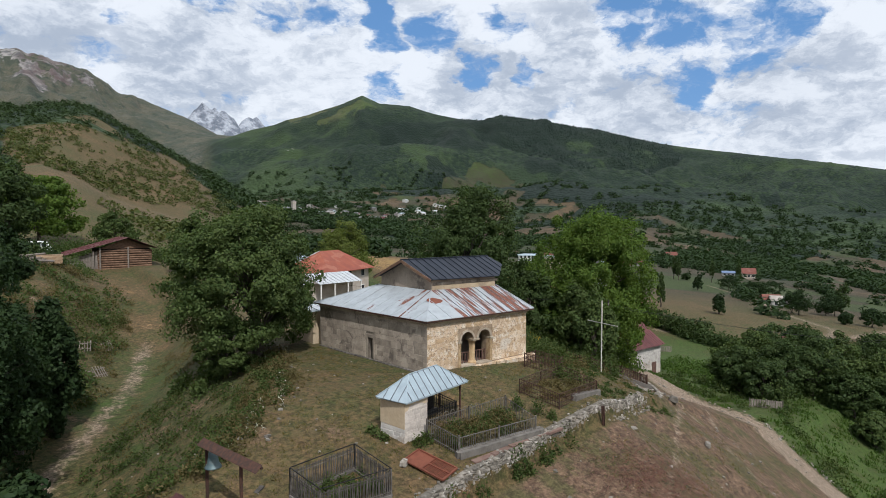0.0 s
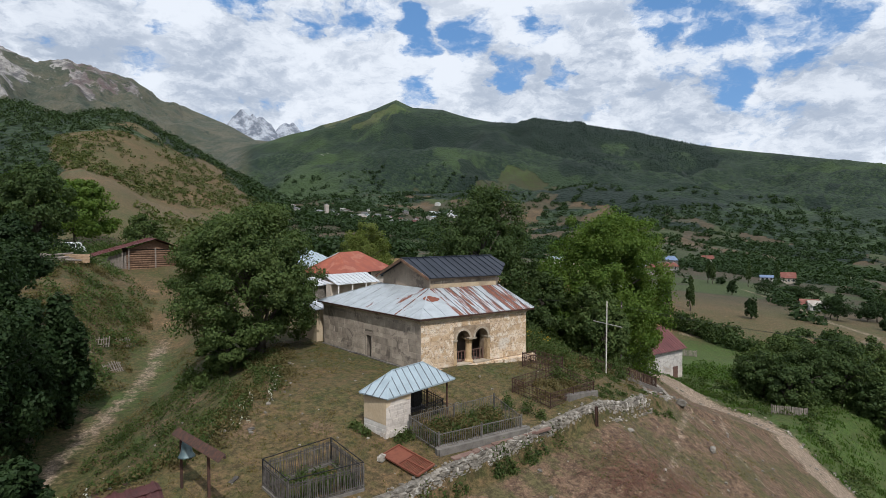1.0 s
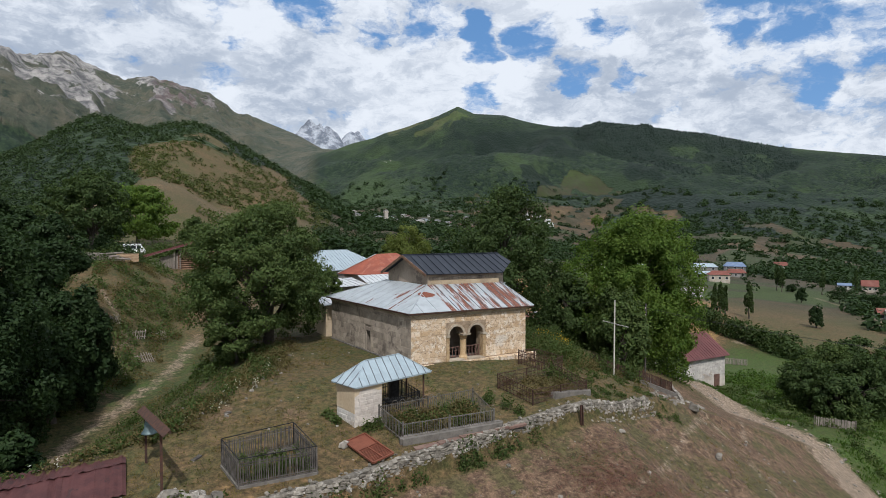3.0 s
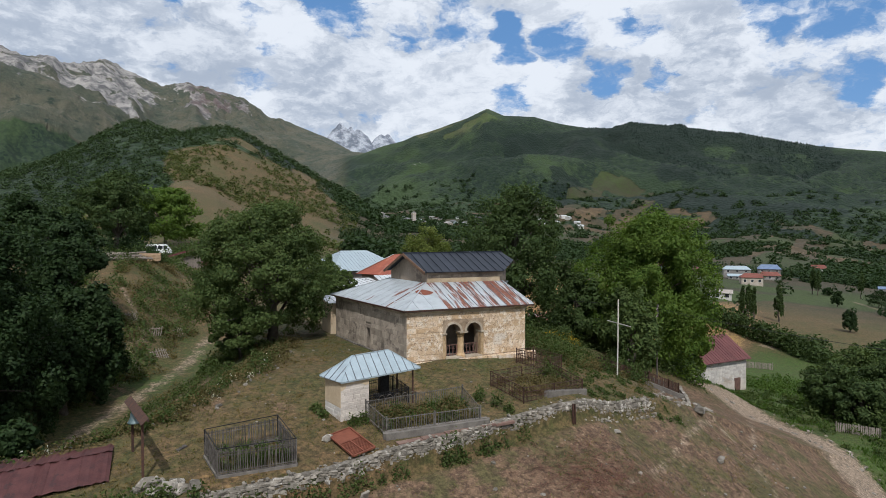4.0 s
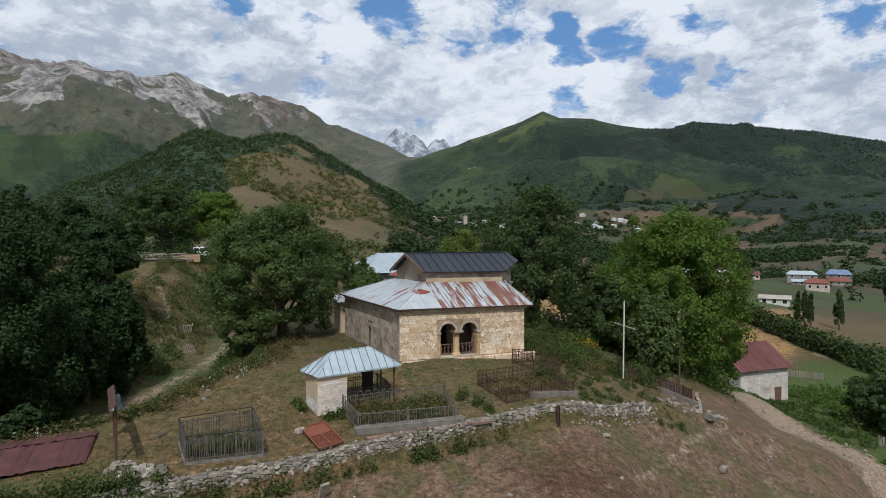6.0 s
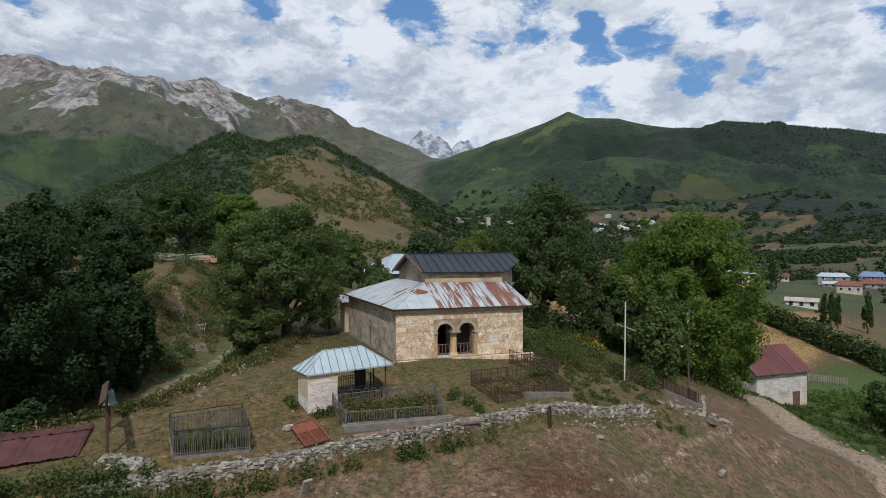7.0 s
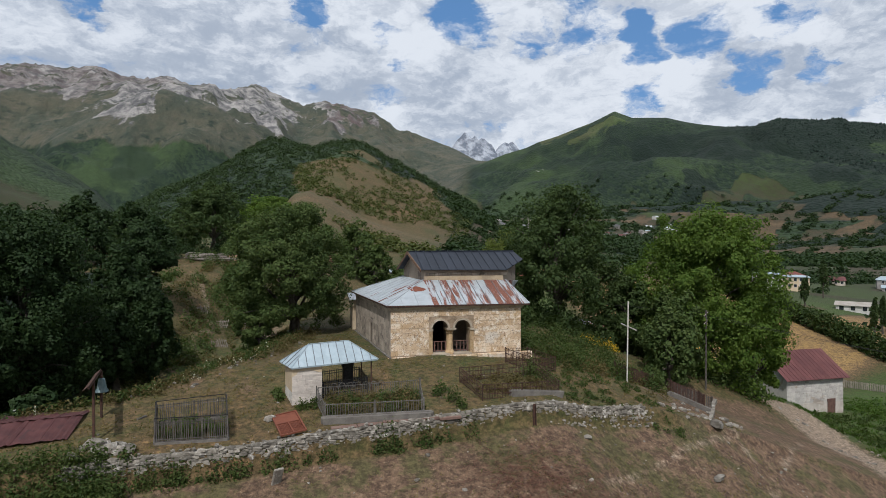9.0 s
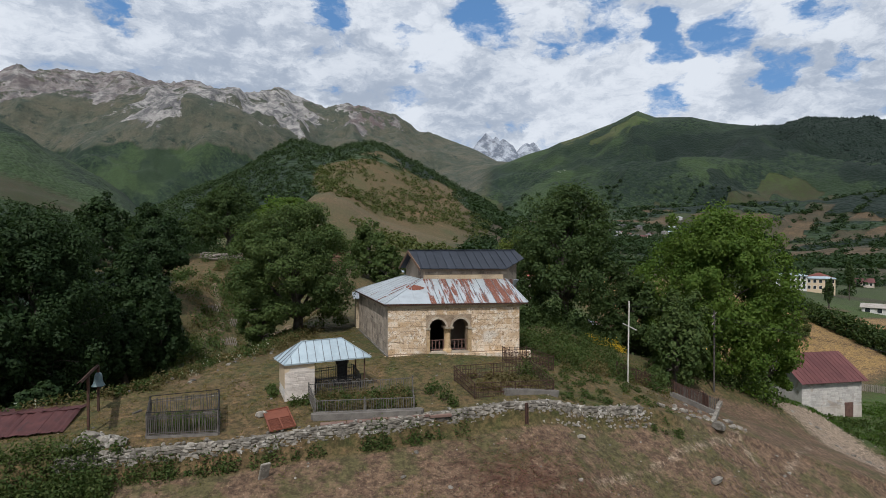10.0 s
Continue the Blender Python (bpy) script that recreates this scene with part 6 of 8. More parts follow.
part("hood", bm, "rust_iron", b, "reddish sloping board hood")
bm = bmesh.new()
bar(bm, p - Vector((0, 0, .08)), q - Vector((0, 0, .08)), 0.07)
part("beam", bm, "rust_iron", b)
bell = thing("bell", (-15.42, -6.65, 0.3), "blue-green weathered church bell hanging from its stand", "bell")
bm = bmesh.new()
prof = [(0.02, 1.04), (0.09, 1.03), (0.14, 0.98), (0.17, 0.88), (0.19, 0.70), (0.22, 0.54), (0.29, 0.42), (0.32, 0.38), (0.30, 0.37), (0.21, 0.50), (0.15, 0.84), (0.02, 0.93)]
rings = [[bm.verts.new((-15.42 + math.cos(2 * math.pi * k / 16) * r, -6.65 + math.sin(2 * math.pi * k / 16) * r, z)) for k in range(16)] for r, z in prof]
for ra, rb in zip(rings, rings[1:]):
    for k in range(16):
        bm.faces.new((ra[k], ra[(k + 1) % 16], rb[(k + 1) % 16], rb[k]))
part("bell_body", bm, "bronze", bell, smooth=True)
bm = bmesh.new()
bar(bm, (-15.42, -6.65, 1.0), (-15.42, -6.65, 1.16), 0.07)
part("yoke", bm, "rust_iron", bell)
bm = bmesh.new()
bar(bm, (-15.42, -6.65, 0.9), (-15.42, -6.65, 0.34), 0.05, sides=6)
part("clapper", bm, "rust_iron", bell)
cr = thing("cross", (16.3, -1.1, ground_z(16.3, -1.1)), "tall slender whitewashed wooden cross on the slope", "cross")
bm = bmesh.new()
bar(bm, (16.2, -1.12, -2.9), (16.36, -1.0, 3.40), 0.075, 0.065)
part("shaft", bm, "pale_wood", cr)
bm = bmesh.new()
d = Vector((math.sin(radians(16)), math.cos(radians(16)), -0.02))
m = Vector((16.36, -1.03, 1.60))
bar(bm, m - d * 1.85, m + d * 1.85, 0.065, 0.055)
part("arm", bm, "pale_wood", cr)
u = thing("utility_pole", (29.7, 7.8, ground_z(29.7, 7.8)), "dark timber utility pole with crossarm beside the track", "utility pole")
bm = bmesh.new()
bar(bm, (29.7, 7.8, ground_z(29.7, 7.8) - .3), (29.7, 7.8, 1.4), 0.17, sides=8)
part("shaft", bm, "slat_wood", u)
for z in (1.1, 0.4):
    bm = bmesh.new()
    bar(bm, (29.25, 7.5, z - .2), (30.15, 8.1, z + .1), 0.06)
    part("crossarm", bm, "old_wood", u)
for k, (x, y, z) in enumerate(((-10, 60, 7), (75, -22, -4.5), (76, -20, -4.3))):
    bm = bmesh.new()
    a, e = Vector((29.7, 7.8, 1.15 - .2 * k)), Vector((x, y, z))
    pts = [a + (e - a) * (i / 12) - Vector((0, 0, 1.6 * math.sin(math.pi * i / 12))) for i in range(13)]
    bm.free()
    v, q = tube(pts, [0.012] * 13, 4)
    under(obj("wire", v, q, "black_iron"), u)
# yellow spot below the pole: an emitting ball under a cap, on a bracket
lampm = bpy.data.materials.new("yellow_glow")
lampm.use_nodes = True
nn = Nodes(lampm.node_tree)
nn.tree.links.new(nn.add("ShaderNodeEmission", Color=(1.0, 0.45, 0.10, 1), Strength=3.0), nn.add("ShaderNodeOutputMaterial", None).inputs[0])
MATS["yellow_glow"] = lampm
lamp = thing("pole_glow", (28.3, 7.0, -2.0), "small glowing yellow ball under a cap on a bracket from the pole", "lamp")
bm = bmesh.new()
bar(bm, (29.65, 7.75, -1.55), (28.35, 7.02, -1.7), 0.05)
part("bracket", bm, "black_iron", lamp)
bm = bmesh.new()
bmesh.ops.create_icosphere(bm, subdivisions=2, radius=0.12, matrix=Matrix.Translation((28.3, 7.0, -1.9)) @ Matrix.Diagonal((1, 1, 1.2, 1)))
part("bulb", bm, "yellow_glow", lamp, "glowing yellow ball")
bm = bmesh.new()
bmesh.ops.create_cone(bm, cap_ends=True, segments=12, radius1=0.24, radius2=0.08, depth=0.14, matrix=Matrix.Translation((28.3, 7.0, -1.68)))
part("shade", bm, "black_iron", lamp)
st = thing("stone_edging", (20.9, -3.9, ground_z(20.9, -3.9)), "long broken stone edging running up the bank", "edging")
bm = bmesh.new()
zz = ground_z(20.9, -3.9)
pts = [(x, y, ground_z(x, y) + d) for x, y, d in ((21.0, -3.6, -.15), (21.9, -2.7, .12), (23.0, -1.5, .3), (24.2, 0.0, .5), (25.2, 1.0, .8))]
for a, e in zip(pts, pts[1:]):
    bar(bm, a, e, 0.24, 0.3)
part("shaft", bm, "rubble", st)


def gate_leaf():
    L, F, R = Vector((-7.5, -7.75, 0)), Vector((-6.38, -7.35, 0)), Vector((-5.85, -9.5, 0))
    u, v = (F - L), (R - F)
    g = thing("gate_leaf", (-6.6, -8.6, ground_z(-6.6, -8.6)), "rust-red iron gate leaf lying on the grass", "gate")

    def pt(a, b, lift):
        p = L + u * a + v * b
        return Vector((p.x, p.y, ground_z(p.x, p.y) + lift + 0.05 * b))
    for a0, b0, a1, b1 in ((0, 0, 1, 0), (0, 1, 1, 1), (0, 0, 0, 1), (1, 0, 1, 1), (0, .45, 1, .45), (.5, .45, .5, 1)):
        bm = bmesh.new()
        bar(bm, pt(a0, b0, .13), pt(a1, b1, .13), 0.07)
        part("frame_bar", bm, "red_oxide", g)
    bm = bmesh.new()
    prism(bm, [pt(0, 0, .10), pt(1, 0, .10), pt(1, .45, .10), pt(0, .45, .10)], [pt(0, 0, .12), pt(1, 0, .12), pt(1, .45, .12), pt(0, .45, .12)])
    part("sheet", bm, "red_oxide", g)
    for k in range(1, 14):
        bm = bmesh.new()
        b = .45 + .55 * k / 14
        bar(bm, pt(0, b, .12), pt(1, b, .12), 0.045, 0.03)
        part("slat", bm, "red_oxide", g)


gate_leaf()


def tin_shed():
    t = thing("tin_roof", (-18.5, -6.8, ground_z(-18.5, -6.8)), "sunken shed roof of crumpled maroon tin sheets", "roof")
    r = random.Random(5)
    for k in range(5):
        x0 = -21.6 + k * 1.05
        for row, (y0, y1, z0, z1) in enumerate(((-8.9, -6.9, -1.25, -0.78), (-7.0, -5.0, -0.74, -0.95))):
            bm = bmesh.new()
            n = 8
            low, high = [], []
            for i in range(n + 1):
                x = x0 + 1.12 * i / n
                zz = 0.025 * (i % 2) + r.uniform(-.03, .03)
                low.append((x, y0 + 0.16 * (x + 19), z0 + zz))
                high.append((x, y1 + 0.16 * (x + 19), z1 + zz + r.uniform(-.03, .05)))
            a, b = [bm.verts.new(p) for p in low], [bm.verts.new(p) for p in high]
            for i in range(n):
                bm.faces.new((a[i], a[i + 1], b[i + 1], b[i]))
            geom = bmesh.ops.extrude_face_region(bm, geom=bm.faces[:])
            bmesh.ops.translate(bm, vec=(0, 0, .012), verts=[e for e in geom["geom"] if isinstance(e, bmesh.types.BMVert)])
            part("tin_sheet", bm, "maroon_tin", t)
    bm = bmesh.new()
    prism(bm, [(-21.4, -8.8, -2.6), (-16.6, -8.1, -2.6), (-16.6, -5.2, -2.6), (-21.4, -5.9, -2.6)], [(-21.4, -8.8, -1.35), (-16.6, -8.1, -1.35), (-16.6, -5.2, -1.15), (-21.4, -5.9, -1.15)])
    part("low_wall", bm, "rubble", t)


tin_shed()
tr = thing("trough", (-11.2, -4.4, ground_z(-11.2, -4.4)), "small dark metal box on a flat stone", "trough")
bm = bmesh.new()
zt = ground_z(-13.6, -7.9)
box(bm, (-13.95, -6.9, zt - .02), (-13.3, -6.4, zt + .14), .4, .02)
part("base", bm, "concrete", tr)
bm = bmesh.new()
bar(bm, (-13.85, -6.75, zt + .16), (-13.5, -6.5, zt + .26), .2, .08)
part("lid", bm, "slat_wood", tr)

# ---- houses ----


def house(x, y, w, d, eave, ridge, turn, wall, roof, label, hip=0.0, windows=2, base=None, group="", over=0.4, door=False, name="house", storeys=1, sheets=False):
    """Walls, pitched roof with overhang, windows with frames. The ridge runs along w."""
    z = ground_z(x, y) if base is None else base
    h = thing(name, (x, y, z), label, "house", group)
    T = Matrix.Translation((x, y, z)) @ Matrix.Rotation(radians(turn), 4, "Z")
    tp = lambda *p: T @ Vector(p)
    bm = bmesh.new()
    a, b = w / 2, d / 2
    gab = [] if hip else None
    prism(bm, [tp(-a, -b, -1.5), tp(a, -b, -1.5), tp(a, b, -1.5), tp(-a, b, -1.5)], [tp(-a, -b, eave), tp(a, -b, eave), tp(a, b, eave), tp(-a, b, eave)])
    if not hip:
        for s in (-1, 1):
            prism(bm, [tp(s * a, -b, eave), tp(s * (a - .2), -b, eave), tp(s * (a - .2), b, eave), tp(s * a, b, eave)], [tp(s * a, -.01, ridge - .05), tp(s * (a - .2), -.01, ridge - .05), tp(s * (a - .2), .01, ridge - .05), tp(s * a, .01, ridge - .05)])
    part("wall", bm, wall, h)
    o = over
    k = (ridge - eave) / b
    e = eave - o * k + 0.04
    A, B = a + o, b + o
    r = A - hip
    planes = [[(-A, -B, e), (A, -B, e), (r, 0, ridge), (-r, 0, ridge)], [(A, B, e), (-A, B, e), (-r, 0, ridge), (r, 0, ridge)]]
    if hip:
        planes += [[(A, -B, e), (A, B, e), (r, 0, ridge)], [(-A, B, e), (-A, -B, e), (-r, 0, ridge)]]
    if sheets:
        for pl in planes:
            sheet_roof([tp(*p) for p in pl], tp(*pl[0]), tp(*pl[1]), 0.7, roof, h)
    else:
        bm = bmesh.new()
        for pl in planes:
            prism(bm, [tp(*p) - Vector((0, 0, .08)) for p in pl], [tp(*p) for p in pl])
        part("roof", bm, roof, h)
    for lev in range(storeys):
        zc = (eave / storeys) * (lev + 0.55)
        for i in range(windows):
            u = -a + w * (i + .5) / windows
            for face in (-1, 1):
                bm = bmesh.new()
                hw, hh = min(.5, w / windows * .25), .55
                box(bm, (u - hw - .07, face * b - .05, zc - hh - .07), (u + hw + .07, face * b + .05, zc + hh + .07))
                bm.transform(T)
                fr = part("window", bm, "white_paint", h)
                bm = bmesh.new()
                box(bm, (u - hw, face * b - .065, zc - hh), (u + hw, face * b + .065, zc + hh))
                bm.transform(T)
                part("pane", bm, "glass_dark", fr)
    if door:
        bm = bmesh.new()
        box(bm, (a * .35 - .5, -b - .06, 0), (a * .35 + .5, -b + .06, 2.0))
        bm.transform(T)
        part("door", bm, "door_wood", h)
    return h


# barn below the track, with its blocks
def barn():
    z0, ze, zr = -11.9, -8.05, -5.5
    x0, x1, y0, y1 = 47.7, 55.7, 17.0, 24.0
    b = thing("barn", (51.7, 20.5, z0), "white-grey block barn with maroon metal roof below the track", "barn")
    wall = None
    for q in ((x0, y0, x1, y0 + .4), (x0, y1 - .4, x1, y1), (x0, y0 + .4, x0 + .4, y1 - .4), (x1 - .4, y0 + .4, x1, y1 - .4)):
        ob = part("wall", box(bmesh.new(), (q[0], q[1], z0 - 2), (q[2], q[3], ze)), "barn_wall", b)
        wall = wall or ob
    for x in (x0, x1 - .3):
        bm = bmesh.new()
        prism(bm, [(x, y0, ze), (x + .3, y0, ze), (x + .3, y1, ze), (x, y1, ze)], [(x, 20.49, zr - .1), (x + .3, 20.49, zr - .1), (x + .3, 20.51, zr - .1), (x, 20.51, zr - .1)])
        part("gable", bm, "barn_wall", b)
    me = [stone_mesh("barn_block", 80 + k, "barn_wall", .05) for k in range(3)]
    ashlar(wall, me, Vector((x0, y0, 0)), Vector((1, 0, 0)), x1 - x0, z0 + 1.1, ze, lambda a, c, q, r: [(a, c)] if not (q < z0 + 1.9 and c > 5.6 and a < 6.9) else [(a, min(c, 5.6)), (max(a, 6.9), c)], 6, .03, (.24, .3), (.45, .6))
    sheet_roof([(x0 - .4, y0 - .5, ze - .15), (x1 + .5, y0 - .5, ze - .15), (x1 + .5, 20.5, zr), (x0 - .4, 20.5, zr)], (x0, y0, 0), (x1, y0, 0), .55, "roof_maroon", b)
    sheet_roof([(x1 + .5, y1 + .5, ze - .15), (x0 - .4, y1 + .5, ze - .15), (x0 - .4, 20.5, zr), (x1 + .5, 20.5, zr)], (x1, y1, 0), (x0, y1, 0), .55, "roof_maroon", b)
    bm = box(bmesh.new(), (x0 + 5.7, y0 - .1, z0 - .75), (x0 + 6.8, y0 + .1, z0 + 1.25))
    part("door", bm, "door_wood", b, "brown plank door")
    bm = box(bmesh.new(), (x0, y0 - .05, z0 - 1.5), (x1, y0, z0 + 0.9))
    part("footing", bm, "whitewash", b)


barn()
# the yard of houses behind the church
AWAY = Vector((-15.75, -32.8, 8.4))


def back(x, y, z=0.0):
    return AWAY + 1.4 * (Vector((x, y, z)) - AWAY)


old_house = house(23.75, 59.7, 13.0, 8.0, 5.5, 8.2, 30, "house_plaster", "roof_tile", "old plastered house with faded red hipped roof", hip=4.4, windows=3, base=-3.2, storeys=2, over=.8)
T = pose(23.75, 59.7, -3.2, 0, 0, 30)
bm = bmesh.new()
bar(bm, T @ Vector((-7.3, 4.8, 5.05)), T @ Vector((-2.9, 0, 8.24)), 0.5, 0.06)
part("hip_cap", bm, "sheet_pale", old_house, "pale sheet capping on the hip")
pv = thing("porch", back(9, 25.5, 2), "lean-to porch with pale sheet roof and white posts", "porch")
corners = [tuple(back(*p)) for p in ((6.4, 23.6, 3.0), (12.0, 24.6, 3.0), (11.6, 27.2, 3.9), (6.0, 26.3, 3.9))]
sheet_roof(corners, corners[0], corners[1], .8, "sheet_pale", pv)
for k in range(4):
    top = back(6.6 + 1.75 * k, 23.75 + .31 * k, 3.0)
    bm = bmesh.new()
    bar(bm, (top.x, top.y, ground_z(top.x, top.y) - .2), top, .16)
    part("post", bm, "white_paint", pv)
lo, hi = back(6.2, 25.6, 0), back(11.6, 26.4, 2.9)
bm = box(bmesh.new(), (lo.x, lo.y, -4.0), hi, .18)
part("back_wall", bm, "house_plaster", pv)
house(19.7, 76.1, 14.7, 11.9, 4.4, 7.6, 12, "house_grey", "sheet_blue", "house with pale blue-grey hipped sheet roof", hip=5.3, windows=3, base=-2.3, sheets=True, over=.8)
ann = thing("lean_to", back(4.9, 27.8, 2), "stone lean-to with flat pale roof and ladder", "outbuilding")
lo, hi = back(2.6, 27.0, 0), back(7.4, 31.0, 2.6)
bm = box(bmesh.new(), (lo.x, lo.y, -3.5), hi, .15)
part("wall", bm, "rubble", ann)
corners = [tuple(back(*p)) for p in ((2.2, 26.4, 2.65), (7.6, 27.0, 2.75), (7.2, 31.4, 3.3), (1.8, 30.9, 3.2))]
sheet_roof(corners, corners[0], corners[1], .9, "sheet_pale", ann)
lad = thing("ladder", back(7.6, 26.6, 1), "wooden ladder leaning on the stone lean-to", "ladder")
for s in (0, .4):
    bm = bmesh.new()
    bar(bm, back(7.4 + s, 26.2, .6), back(7.5 + s, 27.0, 3.9), .08)
    part("rail", bm, "white_paint", lad)
for k in range(9):
    bm = bmesh.new()
    q = (k + .7) / 10
    bar(bm, back(7.4 + .1 * q, 26.2 + .8 * q, .6 + 3.3 * q), back(7.8 + .1 * q, 26.2 + .8 * q, .6 + 3.3 * q), .05)
    part("rung", bm, "white_paint", lad)


def log_barn():
    z = 2.2
    b = thing("log_barn", (-5, 77, z), "weathered log barn with plank lean-to and rusty maroon roof", "barn")
    x0, x1, y0, y1 = -8.2, -0.9, 74.6, 82
    r = random.Random(3)
    for k in range(9):
        zz = z + .2 + .36 * k
        bm = bmesh.new()
        bar(bm, (x0 - .2, y0, zz), (x1 + .2, y0, zz + r.uniform(-.03, .03)), .32, .34, 8)
        part("log", bm, "log_wood", b)
    bm = box(bmesh.new(), (x0, y0 + .18, z - 1), (x1, y1, z + 3.4))
    part("wall", bm, "dark_room", b)
    bm = bmesh.new()
    prism(bm, [(x0, y0, z + 3.4), (x1, y0, z + 3.4), (x1, y0 + .1, z + 3.4), (x0, y0 + .1, z + 3.4)], [(-4.35, y0, z + 4.9), (-4.25, y0, z + 4.9), (-4.25, y0 + .1, z + 4.9), (-4.35, y0 + .1, z + 4.9)])
    part("gable", bm, "log_wood", b)
    for k in range(22):
        x = -12.6 + .2 * k
        h = 1.75 + .07 * k * .9
        bm = bmesh.new()
        box(bm, (x + .01, y0 - .05, z - .4), (x + .19, y0 - .01 + r.uniform(0, .03), z + h + r.uniform(-.15, .15)))
        part("plank", bm, "old_wood", b)
    for x in (-9.0, -4.2, -8.1):
        bm = bmesh.new()
        bar(bm, (x, y0 - .4, z - .5), (x, y0 - .4, z + (3.6 if x > -9 else 3.1)), .2)
        part("post", bm, "old_wood", b)
    sheet_roof([(-13.6, 73.6, 4.55), (-4.2, 73.6, 7.35), (-4.2, 83, 7.35), (-13.6, 83, 4.55)], (-13.6, 73.6, 0), (-13.6, 83, 0), .8, "roof_maroon", b)
    sheet_roof([(0.4, 83, 5.5), (0.4, 73.6, 5.5), (-4.2, 73.6, 7.35), (-4.2, 83, 7.35)], (.4, 83, 0), (.4, 73.6, 0), .8, "roof_maroon", b)


log_barn()


def van():
    x, y, z = -15.2, 95.0, ground_z(-15.2, 95.0)
    v = thing("van", (x, y, z), "white minibus van parked by the log pile", "van")
    bm = bmesh.new()
    prof = [(-2.5, .45), (2.5, .45), (2.5, 1.0), (2.3, 1.25), (1.75, 2.15), (1.4, 2.3), (-2.3, 2.3), (-2.5, 2.1)]
    prism(bm, [(x + a, y - .95, z + b) for a, b in prof], [(x + a, y + .95, z + b) for a, b in prof])
    bmesh.ops.bevel(bm, geom=bm.edges[:], offset=.06, segments=2, affect="EDGES", profile=.5)
    part("body", bm, "car_white", v)
    for a0, a1 in ((-2.2, -1.35), (-1.2, -.25), (-.1, .75), (.9, 1.6)):
        bm = box(bmesh.new(), (x + a0, y - .975, z + 1.4), (x + a1, y - .94, z + 2.0), 0, .01)
        part("window", bm, "glass_dark", v)
    for a in (-1.6, 1.55):
        for s in (-.85, .85):
            bm = bmesh.new()
            bmesh.ops.create_cone(bm, cap_ends=True, segments=16, radius1=.36, radius2=.36, depth=.22, matrix=Matrix.Translation((x + a, y + s, z + .36)) @ Matrix.Rotation(math.pi / 2, 4, "X"))
            wh = part("wheel", bm, "rubber", v)
            bm = bmesh.new()
            bmesh.ops.create_cone(bm, cap_ends=True, segments=12, radius1=.2, radius2=.2, depth=.24, matrix=Matrix.Translation((x + a, y + s, z + .36)) @ Matrix.Rotation(math.pi / 2, 4, "X"))
            part("rim", bm, "grey_paint", wh)


van()
lp = thing("log_pile", (-18.5, 54, ground_z(-18.5, 54)), "untidy pile of grey logs and fresh sawn planks", "log pile")
r = random.Random(9)
for k in range(34):
    x, y = r.uniform(-21.8, -17.5), r.uniform(52.3, 54.6)
    zz = ground_z(x, y) + r.uniform(.15, .9)
    a = r.gauss(0.15, .35)
    L = r.uniform(1.2, 2.6)
    bm = bmesh.new()
    bar(bm, (x - L * math.cos(a), y - L * math.sin(a), zz), (x + L * math.cos(a), y + L * math.sin(a), zz + r.uniform(-.3, .3)), r.uniform(.14, .28), sides=6)
    part("log", bm, "old_wood", lp)
for k in range(9):
    bm = box(bmesh.new(), (-17.3 + .05 * (k % 2), 54.6, 4.72 + .12 * k), (-14.7 + .05 * (k % 3), 55.8, 4.82 + .12 * k))
    part("plank", bm, "fresh_wood", lp)

# ---- valley houses ----
house(157.5, 137.2, 9.4, 7, 4.8, 5.4, -42, "white_paint", "sheet_blue", "white three-storey school block with pale blue roof in the valley", hip=2.5, windows=6, storeys=3, name="school")
house(164.2, 131.6, 8.4, 6.5, 4.3, 4.9, -42, "ochre_plaster", "sheet_blue", "cream school wing with pale blue roof", hip=2.5, windows=5, storeys=2, name="school", base=-8.6)
house(176, 144, 8, 6.5, 4.9, 6.5, -30, "house_plaster", "roof_red", "house with red hipped roof behind the school", hip=4, windows=3)
vr = random.Random(77)
cols = ["house_white", "house_plaster", "house_grey", "house_grey"]
roofs = ["roof_grey", "roof_maroon", "roof_grey", "house_grey", "roof_grey", "sheet_blue"]


def bearing(az, dist):
    return EYE_AT[0] + dist * math.sin(radians(az)), EYE_AT[1] + dist * math.cos(radians(az))


